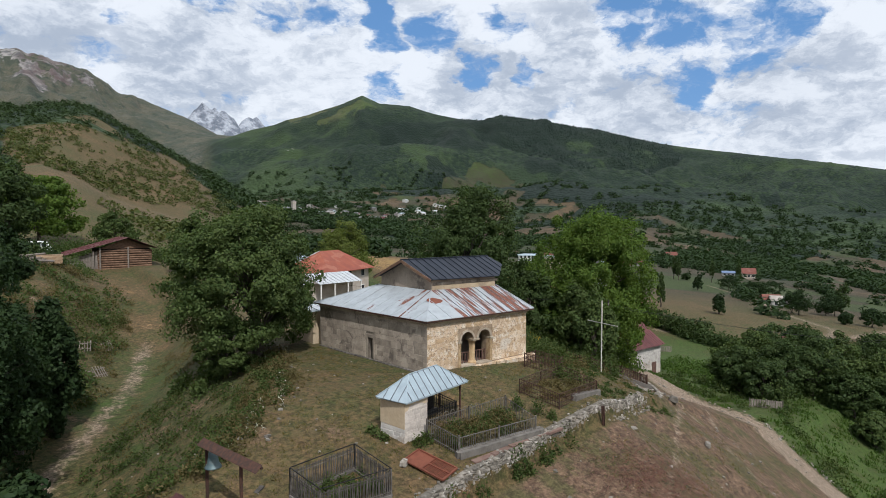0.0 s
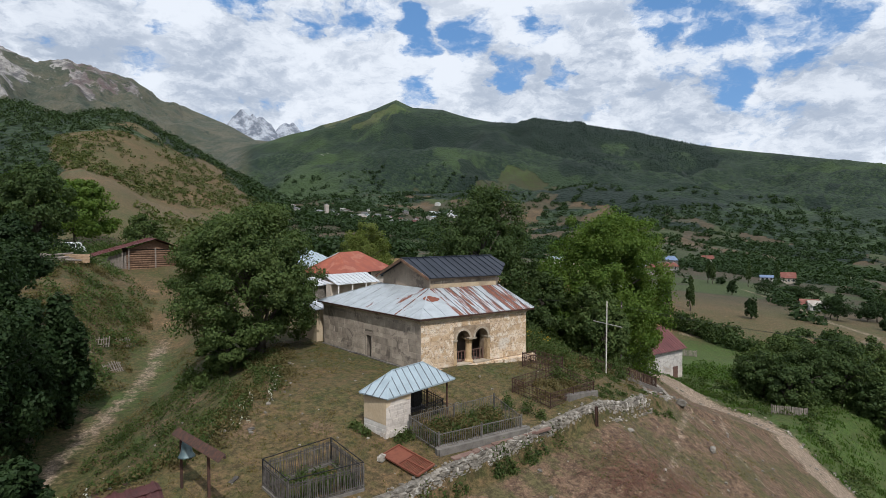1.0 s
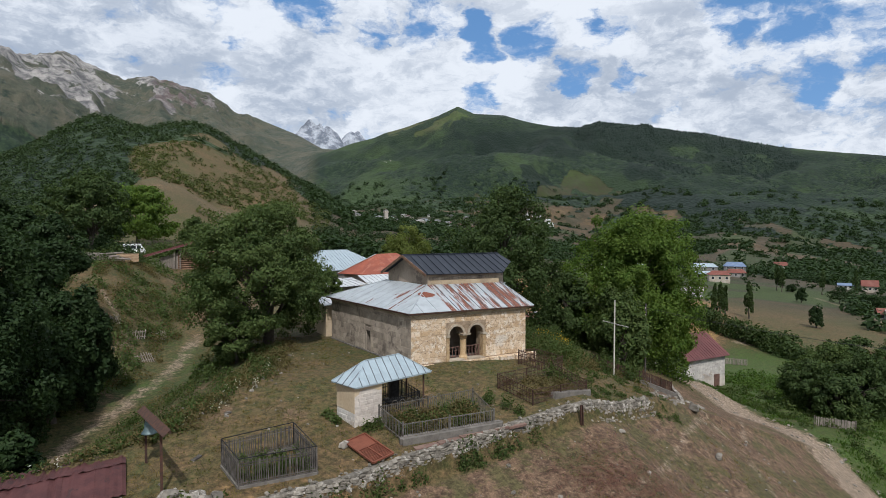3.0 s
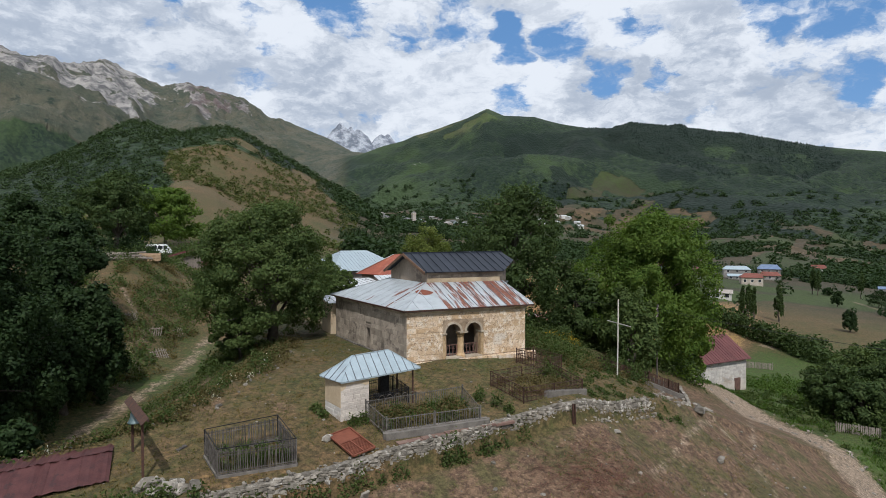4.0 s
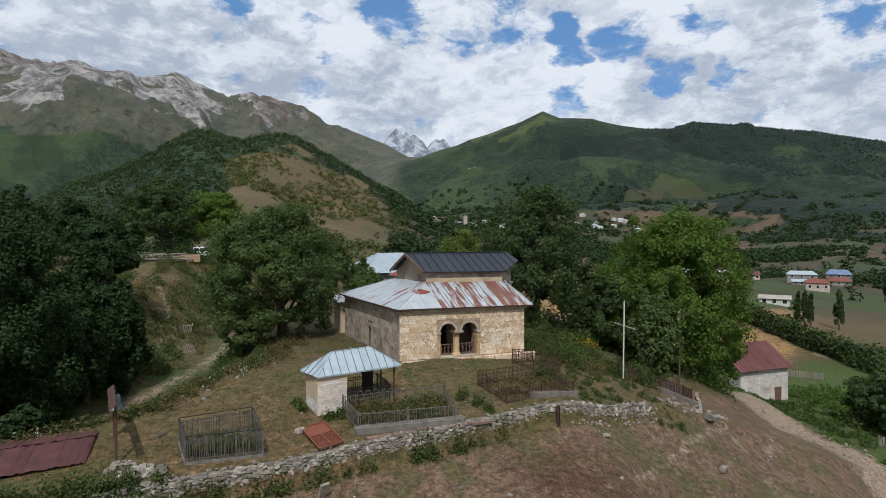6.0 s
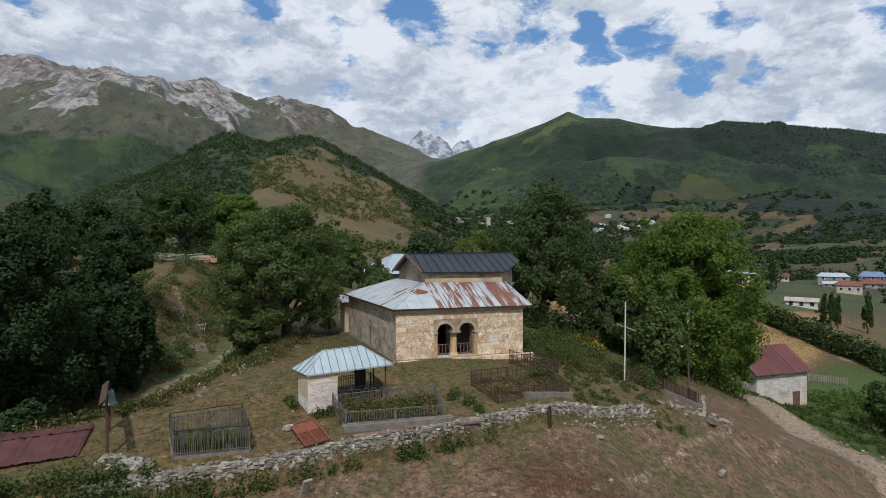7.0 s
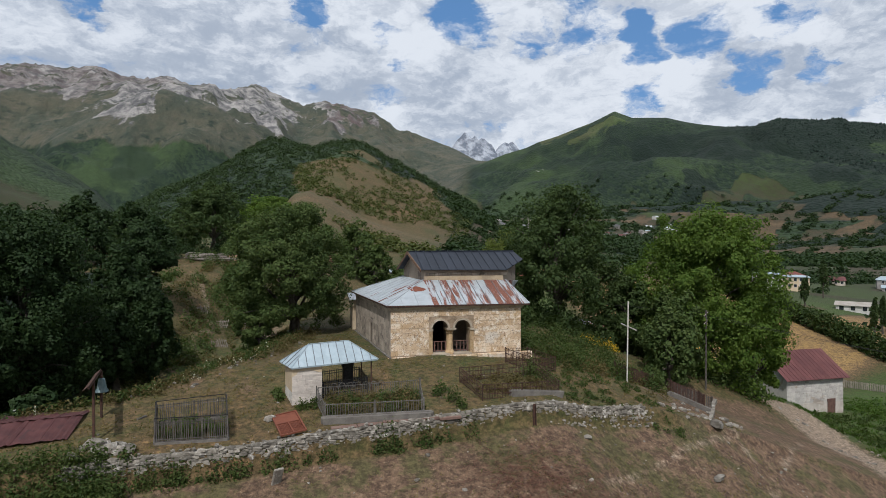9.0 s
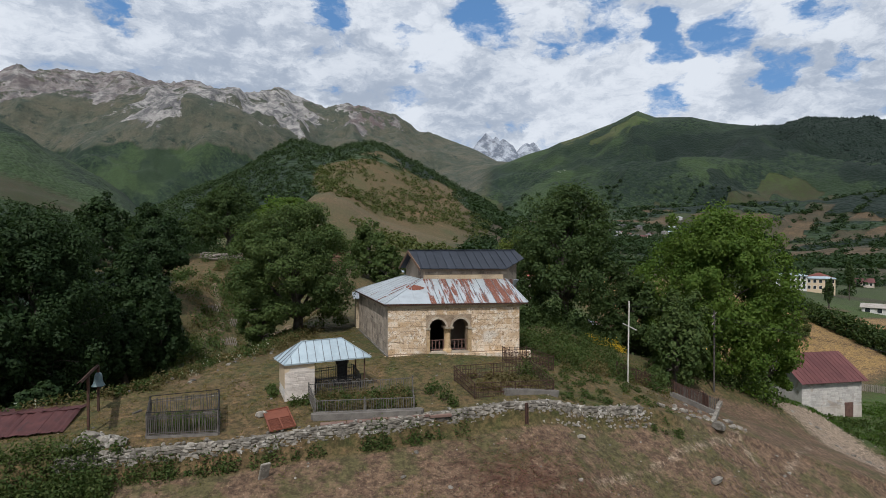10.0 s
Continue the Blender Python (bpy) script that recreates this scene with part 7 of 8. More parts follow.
for x, y, w, d, e, rg, turn, wall, roof, tag in (
        (137.2, 85.8, 7.6, 5.5, 1.8, 2.6, -52, "house_white", "roof_beige", "low white house with flat beige hipped roof in the fields"),
        (254.9, 167.6, 12.5, 8, 4.6, 6.2, -48, "house_grey", "sheet_blue", "two-storey grey house with pale blue sheet roof"),
        (246.1, 160.8, 8.0, 5, 1.8, 2.8, -48, "house_grey", "sheet_blue", "low shed with pale blue sheet roof beside the grey house"),
        (222.2, 135.7, 8.6, 6.5, 3.6, 5.2, -46, "house_plaster", "roof_red", "pinkish house with red roof among valley gardens"),
        (287.8, 172.1, 11, 8, 4.4, 6.6, -52, "house_grey", "roof_blue", "house with bright blue roof across the valley"),
        (270.4, 159.8, 10, 6, 2.4, 4.2, -52, "house_grey", "roof_red", "low house with red roof across the valley"),
        (366.6, 192.5, 7.5, 6, 3.4, 5.6, -40, "house_white", "roof_red", "white house with red roof among the far valley trees"),
        (240.0, 184.0, 7.5, 6, 2.4, 4.0, -40, "house_plaster", "roof_maroon", "low plastered house with dull red roof"),
        (91.5, 16.6, 6.0, 4.6, 1.7, 2.8, -52, "house_white", "roof_maroon", "white roadside house with faded pink roof"),
        (95.0, 14.6, 2.6, 3.2, 1.5, 2.2, -52, "white_paint", "roof_grey", "small white shed beside the roadside house"),
        (181.0, 51.3, 4.8, 5, 1.8, 3.2, -56, "house_grey", "roof_red", "small field house with faded red roof"),
        (179.3, 47.0, 7.0, 5, 2.2, 3.4, -56, "house_white", "roof_beige", "pale field house with beige hipped roof"),
        (304.2, 111.5, 6.5, 6, 3.4, 6.0, -60, "house_plaster", "roof_red", "brick house with red roof among valley trees"),
        (302.5, 121.6, 6.2, 5, 2.0, 3.0, -60, "house_white", "roof_blue", "low shed with bright blue roof across the valley")):
    house(x, y, w, d, e, rg, turn, wall, roof, tag, hip=2 if w > 8 else 0, windows=3, storeys=2 if e > 4 else 1)
for k in range(80):
    az, dist = vr.gauss(25.5, 4.0), vr.uniform(560, 960)
    if not 17 < az < 34:
        continue
    x, y = bearing(az, dist)
    s = vr.uniform(.5, .9)
    house(x, y, 10 * s, 7.5 * s, 4.5 * s, 6.5 * s, vr.uniform(-50, 50), vr.choice(cols), vr.choice(roofs), "village house up the valley", windows=0, group="village houses", hip=vr.choice((0, 3)))
for k in range(12):
    x, y = bearing(vr.uniform(33, 40), vr.uniform(1000, 1150))
    house(x, y, 11, 8, 4, 6, vr.uniform(-50, 50), "house_white", "sheet_pale", "white hamlet house on the far slope", windows=0, group="hamlet houses")
x, y = bearing(22.75, 575)
t = thing("stone_tower", (x, y, ground_z(x, y)), "tall square stone tower above the village roofs", "tower", kind="")
z = ground_z(x, y)
bm = bmesh.new()
prism(bm, [(x - 2, y - 2, z - 3), (x + 2, y - 2, z - 3), (x + 2, y + 2, z - 3), (x - 2, y + 2, z - 3)], [(x - 1.7, y - 1.7, z + 9), (x + 1.7, y - 1.7, z + 9), (x + 1.7, y + 1.7, z + 9), (x - 1.7, y + 1.7, z + 9)])
part("shaft", bm, "tower_stone", t)
bm = bmesh.new()
box(bm, (x - 2, y - 2, z + 9), (x + 2, y + 2, z + 11.2), 0, .15)
part("parapet", bm, "house_plaster", t)
bm = bmesh.new()
prism(bm, [(x - 2.1, y - 2.1, z + 11.2), (x + 2.1, y - 2.1, z + 11.2), (x + 2.1, y + 2.1, z + 11.2), (x - 2.1, y + 2.1, z + 11.2)], [(x - .1, y - .1, z + 12.6), (x + .1, y - .1, z + 12.6), (x + .1, y + .1, z + 12.6), (x - .1, y + .1, z + 12.6)])
part("cap", bm, "house_grey", t)

# ---- woods and field trees ----


def scatter_woods():
    rng = np.random.default_rng(5)

    def sample(n, r0, r1, a0, a1):
        r = np.exp(rng.uniform(np.log(r0), np.log(r1), n))
        a = np.radians(rng.uniform(a0, a1, n))
        return EYE_AT[0] + r * np.sin(a), EYE_AT[1] + r * np.cos(a), r, np.degrees(a)

    def keep(x, y, level=0.45):
        return cover(x, y, height(x, y))[2] > level
    def clumps(name, x, y, size, per, leaf, label, big=0.5, tall=1.25):
        """Small crowns of leaf sprays, one object."""
        d = rng.normal(size=(len(x), per, 3))
        d /= np.linalg.norm(d, axis=2)[:, :, None]
        d *= (rng.uniform(.15, 1, (len(x), per)) ** .45)[:, :, None] * size[:, None, None]
        d[:, :, 2] = np.abs(d[:, :, 2] + size[:, None] * .5) * tall
        p = d + np.stack([x, y, height(x, y)], 1)[:, None, :]
        face = d / (size[:, None, None] + 1e-6)
        v, f = blades(rng, p.reshape(-1, 3), np.repeat(size * big, per), 0.3, 0.8, face.reshape(-1, 3))
        tagged(fast(name, v, f, leaf), label, "trees", kind="stuff")
    x, y, r, a = sample(9000, 250, 1000, -32, 20)
    k = keep(x, y)
    x, y, r = x[k], y[k], r[k]
    clumps("near_wood", x, y, rng.uniform(1.8, 3.8, len(x)) * (0.6 + r / 1300), 34, "leaf_wood", "dense green wood on the near hill", .42, 1.0)
    x, y, r, a = sample(9000, 1750, 2790, 37, 70)
    dens = step(a, 38, 43) * (1 - step(a, 52, 68)) * step(r, 1800, 2500)
    k = dens + 0.8 * fbm(x / 180, y / 180, 4, 97) > rng.uniform(.3, 1.0, len(x))
    x, y, r = x[k], y[k], r[k]
    far_trees("conifer_wood", x, y, rng.uniform(3.5, 9, len(x)), rng.uniform(5, 9, len(x)), "conifer", "dark conifers on the mountain crest", 8, True)
    # shrubs on the brown hill
    x, y, r, a = sample(8000, 150, 640, -8, 17)
    k = (fbm(x / 40, y / 40, 4, 91) + 0.55 * step(r, 300, 430) > rng.uniform(.25, .60, len(x))) & (cover(x, y, height(x, y))[2] < .5)
    x, y = x[k], y[k]
    clumps("hill_shrubs", x, y, rng.uniform(.7, 2.6, len(x)), 24, "leaf_olive", "scattered green shrubs on the brown hill", .5, .9)
    # hedges and field trees
    x, y, r, a = sample(66000, 150, 1750, 15, 84)
    ca, sa = math.cos(0.5), math.sin(0.5)
    gx, gy = (x * ca + y * sa) / 95 + 0.25 * fbm(x / 150, y / 150, 2, 51), (-x * sa + y * ca) / 38 + 0.35 * fbm(x / 200, y / 200, 2, 52)
    edge = np.minimum(np.abs(gy - np.round(gy)) * 38, np.abs(gx + 0.5 * np.floor(gy) - np.round(gx + 0.5 * np.floor(gy))) * 95)
    hedge = (edge < np.where(r < 1250, 2.6, 6.0)) & (fbm(x / 60, y / 60, 3, 95) > 0.0)
    wood = (cover(x, y, height(x, y))[2] > .4) & (rng.random(len(x)) < np.where(r < 420, .30, .36))
    wood &= r < 1250
    lone = rng.random(len(x)) < 0.014
    open_land = ((r < 232) & (a > 50)) | ((r < 300) & (a > 37))
    k = (hedge | wood | lone) & ~(open_land & (rng.random(len(x)) < 0.93))
    x, y, r = x[k], y[k], r[k]
    nearby = r < 420
    nx, ny, nr = x[nearby], y[nearby], r[nearby]
    keep_k = rng.random(len(nx)) < 0.75
    nx, ny = nx[keep_k], ny[keep_k]
    clumps("hedge_trees", nx, ny, rng.uniform(1.3, 3.2, len(nx)), 46, "leaf_shaded", "hedges and orchard trees between the valley fields")
    x, y, r = x[~nearby], y[~nearby], r[~nearby]
    clumps("field_trees", x, y, rng.uniform(1.6, 4.0, len(x)) * (0.8 + r / 1500), 26, "leaf_shaded", "hedges and field trees across the valley", .62, 0.95)


scatter_woods()

# ---- trees round the yard and along the fields ----
near = random.Random(51)
for x, y, tall, wide, leaf, n, tag in (
        (-36, 12, 11, 12, "leaf_shaded", 9000, "dark tree in the gully wood"),
        (-27.5, 1.5, 12, 9.5, "leaf_shaded", 14000, "dark leafy tree at the gully edge"),
        (-28.6, 4.5, 13.0, 9.5, "leaf_shaded", 18000, "dense dark tree at the gully edge"),
        (-18.9, 17.2, 9.0, 3.9, "leaf_shaded", 11000, "slim dark young tree beside the track"),
        (-20.7, 13.8, 7.0, 4.4, "leaf_shaded", 9000, "slim dark young tree beside the track"),
        (-22.5, 20.5, 9.0, 5.5, "leaf_shaded", 10000, "dark leafy tree on the gully bank"),
        (-21.4, 0.6, 5.2, 4.4, "leaf_shaded", 9000, "low dark tree at the edge of the yard"),
        (-20.9, -2.4, 3.4, 3.0, "leaf_shaded", 7000, "dark bush at the edge of the yard"),
        (-22.8, -3.6, 4.4, 4.0, "leaf_shaded", 8000, "dark bush at the edge of the yard"),
        (-41, 24, 14, 13, "leaf_shaded", 9000, "dark tree in the gully wood"),
        (-33, 32, 8, 10, "leaf_shaded", 8000, "dark tree on the far bank"),
        (-21, 19, 7, 6, "leaf_shaded", 7000, "young dark tree beside the track"),
        (-34, 47, 7.5, 8, "leaf_shaded", 6000, "dark tree above the bank"),
        (-27, 51, 6.5, 6.5, "leaf_shaded", 6000, "dark tree above the bank"),
        (-31, 57, 8, 8, "leaf_shaded", 6000, "dark tree above the bank"),
        (-39, 61, 9, 9, "leaf_shaded", 6000, "dark tree above the bank"),
        (-20.5, 86, 9, 9, "leaf_shaded", 7000, "dark tree behind the van"),
        (-27.5, 72, 9, 9, "leaf_dark", 7000, "dark tree behind the log pile"),
        (-4.0, 88, 9, 9, "leaf_mid", 5000, "green tree behind the log barn"),
        (3.0, 62, 10, 9, "leaf_mid", 6000, "green tree beside the track"),
        (33.5, 72.8, 14.5, 12.5, "willow", 14000, "yellow-green willow behind the houses"),
        (40, 80, 11, 10, "willow", 7000, "yellow-green willow behind the houses"),
        (11.5, 66, 7, 7, "leaf_mid", 6000, "green garden tree beside the lean-to"),
        (8, 45, 5, 6, "leaf_mid", 7000, "green bushy tree behind the church"),
        (5.5, 58, 7, 7, "leaf_mid", 6000, "green bushy tree behind the church"),
        (14.5, 21.5, 6.5, 4.0, "leaf_olive", 4000, "slim fruit tree behind the nave"),
        (26.8, 16.5, 8.6, 8.4, "leaf_dark", 12000, "dark tree between the church and the walnut"),
        (24.5, 5.8, 7.5, 5.5, "leaf_mid", 8000, "young green tree above the brown fence"),
        (27.5, 9.5, 8.5, 6.5, "leaf_mid", 8000, "green tree beside the utility pole"),
        (40.4, 14.0, 9.6, 6.6, "leaf_bright", 14000, "bright green young walnut beside the hill track"),
        (39, 25, 7, 8, "leaf_dark", 7000, "dark tree behind the walnut"),
        (44, 33, 8, 9, "leaf_dark", 7000, "dark tree behind the walnut"),
        (54.5, 5.2, 6.5, 7.0, "leaf_dark", 9000, "dense green tree below the track"),
        (52.5, 1.2, 5.5, 6.0, "leaf_dark", 8000, "dense green tree below the track"),
        (57.0, 1.5, 7.5, 8.0, "leaf_dark", 11000, "dense green tree below the track"),
        (60.5, 6.0, 8.0, 8.0, "leaf_mid", 9000, "dense green tree below the track"),
        (62.0, -0.8, 8.0, 8.5, "leaf_dark", 10000, "dense green tree below the track"),
        (66.5, 6.5, 8.5, 9.0, "leaf_dark", 8000, "dense green tree below the track"),
        (68.5, -1.0, 8.5, 9.0, "leaf_mid", 8000, "dense green tree below the track"),
        (74.0, 4.5, 8.5, 10, "leaf_dark", 8000, "dense green tree below the track"),
        (77.0, -3.0, 9, 10, "leaf_dark", 7000, "dense green tree below the track"),
        (66.0, 11.5, 5, 6.5, "leaf_mid", 5000, "small green tree below the track"),
        (61.5, -5.5, 6.0, 6.5, "leaf_dark", 8000, "dense green tree below the track"),
        (65.5, -8.5, 7.0, 7.5, "leaf_dark", 8000, "dense green tree below the track"),
        (56.8, -9.0, 4.4, 4.2, "leaf_mid", 6000, "young leafy tree in the meadow"),
        (70.5, -6.0, 8.0, 8.5, "leaf_mid", 8000, "dense green tree below the track"),
        (81.6, 53.6, 5.4, 5.2, "leaf_olive", 4500, "round olive-green tree alone in the hayfield")):
    tree(x, y, tall, wide, -tall * .08, leaf, tag, near.randint(1, 9999), int(n * 1.25), (.34 if n > 6500 else .42) * (1 if wide < 9 else 1.15), 110, trunk=.2 + tall * .012, lump=.2)
for x, y, tall, slim in ((107.5, 55.7, 7.2, .22), (109.4, 55.4, 8.4, .17), (111.2, 55.5, 7.6, .22), (116.8, 53.0, 9.4, .24), (223.3, 109.3, 11.4, .22), (221.9, 106.4, 10.8, .25), (116.7, 95.1, 9.8, .32), (120.4, 85.1, 8.4, .28), (156.6, 113.0, 14.4, .22), (179.4, 30.6, 11.0, .4), (240, 100, 12, .2), (258, 96, 12, .22)):
    tree(x, y, tall, tall * slim, tall * .04, "leaf_dark", "slender dark poplar in the valley", near.randint(1, 9999), 2200, .5, 60, trunk=.2, group="poplars", name="poplar", lump=.25)
for x, y, tall, wide in ((122.9, 40.7, 5.6, 4.2), (210.3, 78.8, 6.6, 9.2), (229.9, 107.3, 3.8, 5.0), (186.8, 79.3, 5.8, 3.8), (198.4, 63.9, 6.6, 9.0), (213.3, 63.5, 7.0, 11.2), (206.0, 66.5, 6.0, 8.0), (155.1, 33.8, 8.4, 8.0), (159.5, 37.0, 6.4, 7.0), (168.4, 31.1, 6.4, 6.6), (173.5, 30.5, 7.4, 6.0), (154.1, 16.4, 5.3, 6.4), (148.5, 20.5, 3.6, 4.0), (99.5, 15.1, 4.4, 5.0)):
    tree(x, y, tall, wide, -.2, "leaf_shaded", "round dark green tree between the valley fields", near.randint(1, 9999), 2600, .5, 60, trunk=.18, group="field trees", lump=.25)
hr = random.Random(61)
row = []
for k in range(46):
    q = k / 45
    row.append((float(np.interp(q, [0, .3, .55, 1], [100, 95, 93, 90])) + hr.uniform(-.8, .8), 88 - 60 * q + hr.uniform(-1, 1)))
rng = np.random.default_rng(71)
pts = []
for x, y in row:
    n = 420
    d = rng.normal(size=(n, 3))
    d /= np.linalg.norm(d, axis=1)[:, None]
    d *= (rng.uniform(.2, 1, n) ** .4)[:, None] * np.array([1.9, 1.9, 1.8 + hr.uniform(0, 1.5)])
    pts.append(d + np.array([x, y, ground_z(x, y) + 1.5]))
v, f = blades(rng, np.concatenate(pts), 0.6)
tagged(fast("hedge", v, f, "leaf_dark"), "dense dark hedge along the hayfield", "hedge", kind="stuff")

# ---- rank growth ----
br = random.Random(81)


def spots(n, fx, fy, size):
    return [(fx(), fy(), br.uniform(*size)) for _ in range(n)]


U = br.uniform
shrubs("weeds_by_church", spots(130, lambda: U(9.8, 20), lambda: U(-0.5, 10), (.5, 1.15)), "weed_green", "tall green weeds beside the church", 1, .16, 210, 1.15, "weeds")
shrubs("dry_stalks_by_church", spots(60, lambda: U(9.6, 21), lambda: U(-2.5, 9), (.4, .8)), "weed_dry", "tall dry grass among the weeds", 35, .14, 160, 1.0, "grass")
shrubs("yellow_flowers", spots(18, lambda: U(19.5, 23.5), lambda: U(10.5, 13), (.3, .55)), "bloom_yellow", "yellow garden flowers behind the weeds", 2, .13, 200, 1.2, "flowers")
shrubs("yard_weeds", spots(110, lambda: U(8.5, 17), lambda: U(-6.8, 0), (.15, .45)), "weed_green", "low green weeds on the yard slope", 3, .12, 200, .6, "weeds")
shrubs("grave_grass", spots(70, lambda: U(-4.8, 0), lambda: U(-8.4, -6.6), (.28, .5)), "weed_dry", "dry tangled grass inside the grave fence", 4, .12, 380, .95, "grass")
shrubs("grave_weeds", spots(55, lambda: U(-4.8, 0.1), lambda: U(-8.4, -6.5), (.22, .45)), "weed_green", "green weeds inside the grave fence", 5, .12, 300, 1.2, "weeds")
shrubs("rust_fence_growth", spots(50, lambda: U(3.6, 8.2), lambda: U(-6.4, -4.4), (.2, .38)), "weed_dry", "dry stalks inside the rusty fence", 6, .12, 220, .9, "weeds")
shrubs("rose_bush", [(7.8, -4.0, .7), (8.2, -3.6, .6), (1.9, -7.3, .5), (1.2, -6.4, .4), (1.6, -5.9, .35), (2.2, -8.0, .35), (8.6, -4.4, .6)], "weed_green", "leafy green bushes by the rusty fence", 7, .14, 420, 1.1)
shrubs("plot_weeds", spots(60, lambda: U(-12.4, -9.6), lambda: U(-9.3, -7.6), (.15, .35)), "weed_green", "green weeds inside the grey iron fence", 38, .1, 260, 1.2, "weeds")
shrubs("wall_weeds", [(x, float(wall_y(x)) - .45, U(.2, .55)) for x in [U(-16, 3) for _ in range(34)]], "weed_green", "green weeds along the wall foot", 8, .13, 240, .7, "weeds")
shrubs("pier_ferns", [(-7.3, -5.2, .35), (-7.2, -5.7, .3), (-7.4, -4.8, .3), (-4.7, -7.0, .4), (-6.0, -6.9, .4), (-5.5, -6.8, .4), (-1.8, -9.7, .5), (-2.4, -9.8, .4)], "weed_green", "ferns at the foot of the grave canopy", 9, .14, 420, .8)
shrubs("edge_weeds", [(float(edge_x(y)) + U(-1.6, .6), y, U(.25, .55)) for y in [U(-9, 12) for _ in range(120)]], "weed_green", "weeds along the edge of the yard", 10, .15, 110, .8, "weeds")
shrubs("edge_grass", [(float(edge_x(y)) + U(-2.2, 1.2), y, U(.3, .8)) for y in [U(-9, 12) for _ in range(110)]], "weed_dry", "dry grass along the edge of the yard", 25, .14, 130, .6, "grass")
shrubs("umbels", [(float(edge_x(y)) + U(-.9, .9), y, U(.1, .22)) for y in [U(-8, 5) for _ in range(15)]], "bloom_white", "pale flower heads along the yard edge", 11, .09, 70, 2.6, "flowers")
shrubs("gully_bushes", [(float(track_x(y)) - U(2.2, 7.5), y, U(.4, 1.2)) for y in [U(4, 45) for _ in range(70)]], "leaf_olive", "low bushes on the gully bank", 12, .2, 150, .7)
shrubs("slope_herbs", [(float(track_x(y)) + 1.8 + U(0, 1) * max(0.5, float(edge_x(y) - track_x(y)) - 2.0), y, U(.3, .75)) for y in [U(-9, 16) for _ in range(290)]], "weed_green", "rank green herbs on the slope down to the track", 36, .14, 120, .6, "weeds")
shrubs("slope_dry_herbs", [(float(track_x(y)) + 1.8 + U(0, 1) * max(0.5, float(edge_x(y) - track_x(y)) - 2.0), y, U(.3, .7)) for y in [U(-9, 30) for _ in range(150)]], "weed_dry", "dry grass on the slope down to the track", 37, .13, 110, .5, "grass")
shrubs("bank_bushes", [(float(track_x(y)) - U(3, 16), y, U(.5, 1.6)) for y in [U(14, 72) for _ in range(130)]], "leaf_mid", "bushes on the far bank", 13, .28, 110, .8)
shrubs("tree_foot_growth", [(U(-11.5, -8.6), U(10, 16), U(.4, .9)) for _ in range(14)], "leaf_mid", "undergrowth under the large tree", 14, .26, 150, 1.1)
shrubs("left_foot_growth", [(U(-21, -13.2), U(-12.6, -10.6), U(.3, .8)) for _ in range(110)], "weed_green", "nettles at the end of the wall", 15, .15, 260, .9, "weeds")
shrubs("track_side", [(float(hill_track_x(y)) + U(2.2, 9), y, U(.5, 1.2)) for y in [U(-16, 14) for _ in range(34)]], "weed_green", "bushes below the hill track", 16, .26, 120, .7)
shrubs("barn_growth", [(U(44, 58), U(10, 15), U(.3, .8)) for _ in range(36)], "weed_green", "green growth in front of the barn", 17, .24, 120, .6)
shrubs("walnut_foot", [(33 + U(-6, 4), 12 + U(-3, 5), U(.9, 2.0)) for _ in range(40)], "leaf_mid", "undergrowth at the foot of the walnut", 18, .28, 140, 1.2)
shrubs("house_side_trees", [(U(0, 22), U(17, 24), U(.8, 1.8)) for _ in range(24)], "leaf_mid", "garden bushes behind the church", 20, .3, 150, 1.0)


def turf(name, n, xs, ys, tall, material, label, seed, meadow=False):
    """Short grass: thin blades in tufts."""
    rng = np.random.default_rng(seed)
    x, y = rng.uniform(*xs, n), rng.uniform(*ys, n)
    drop = wall_y(x) - y
    k = (x > hill_track_x(y) + 1.6) if meadow else (drop < -0.3) & (x > edge_x(y) - 3) & ~((x > -2.0) & (x < 9) & (y > -.4)) | ((drop > .5) & (rng.random(n) < .45))
    k &= fbm(x / 1.7, y / 1.7, 4, 17) > rng.uniform(-.35, .3, n)
    x, y = np.repeat(x[k], 7), np.repeat(y[k], 7)
    n = len(x)
    spread = np.repeat(rng.uniform(.05, .22, n // 7), 7)
    x, y = x + rng.normal(0, 1, n) * spread, y + rng.normal(0, 1, n) * spread
    c = np.stack([x, y, height(x, y) - .01], 1)
    a = rng.uniform(0, 6.28, n)
    h, w = rng.uniform(*tall, n), rng.uniform(.012, .03, n) * (2.2 if meadow else 1)
    side = np.stack([np.cos(a) * w, np.sin(a) * w, np.zeros(n)], 1)
    tip = np.stack([rng.normal(0, .07, n), rng.normal(0, .07, n), h], 1)
    v = np.stack([c - side, c + side, c + tip + side * .3, c + tip - side * .3], 1).reshape(-1, 3)
    return tagged(fast(name, v, np.arange(n * 4).reshape(-1, 4), material), label, "grass", kind="stuff")


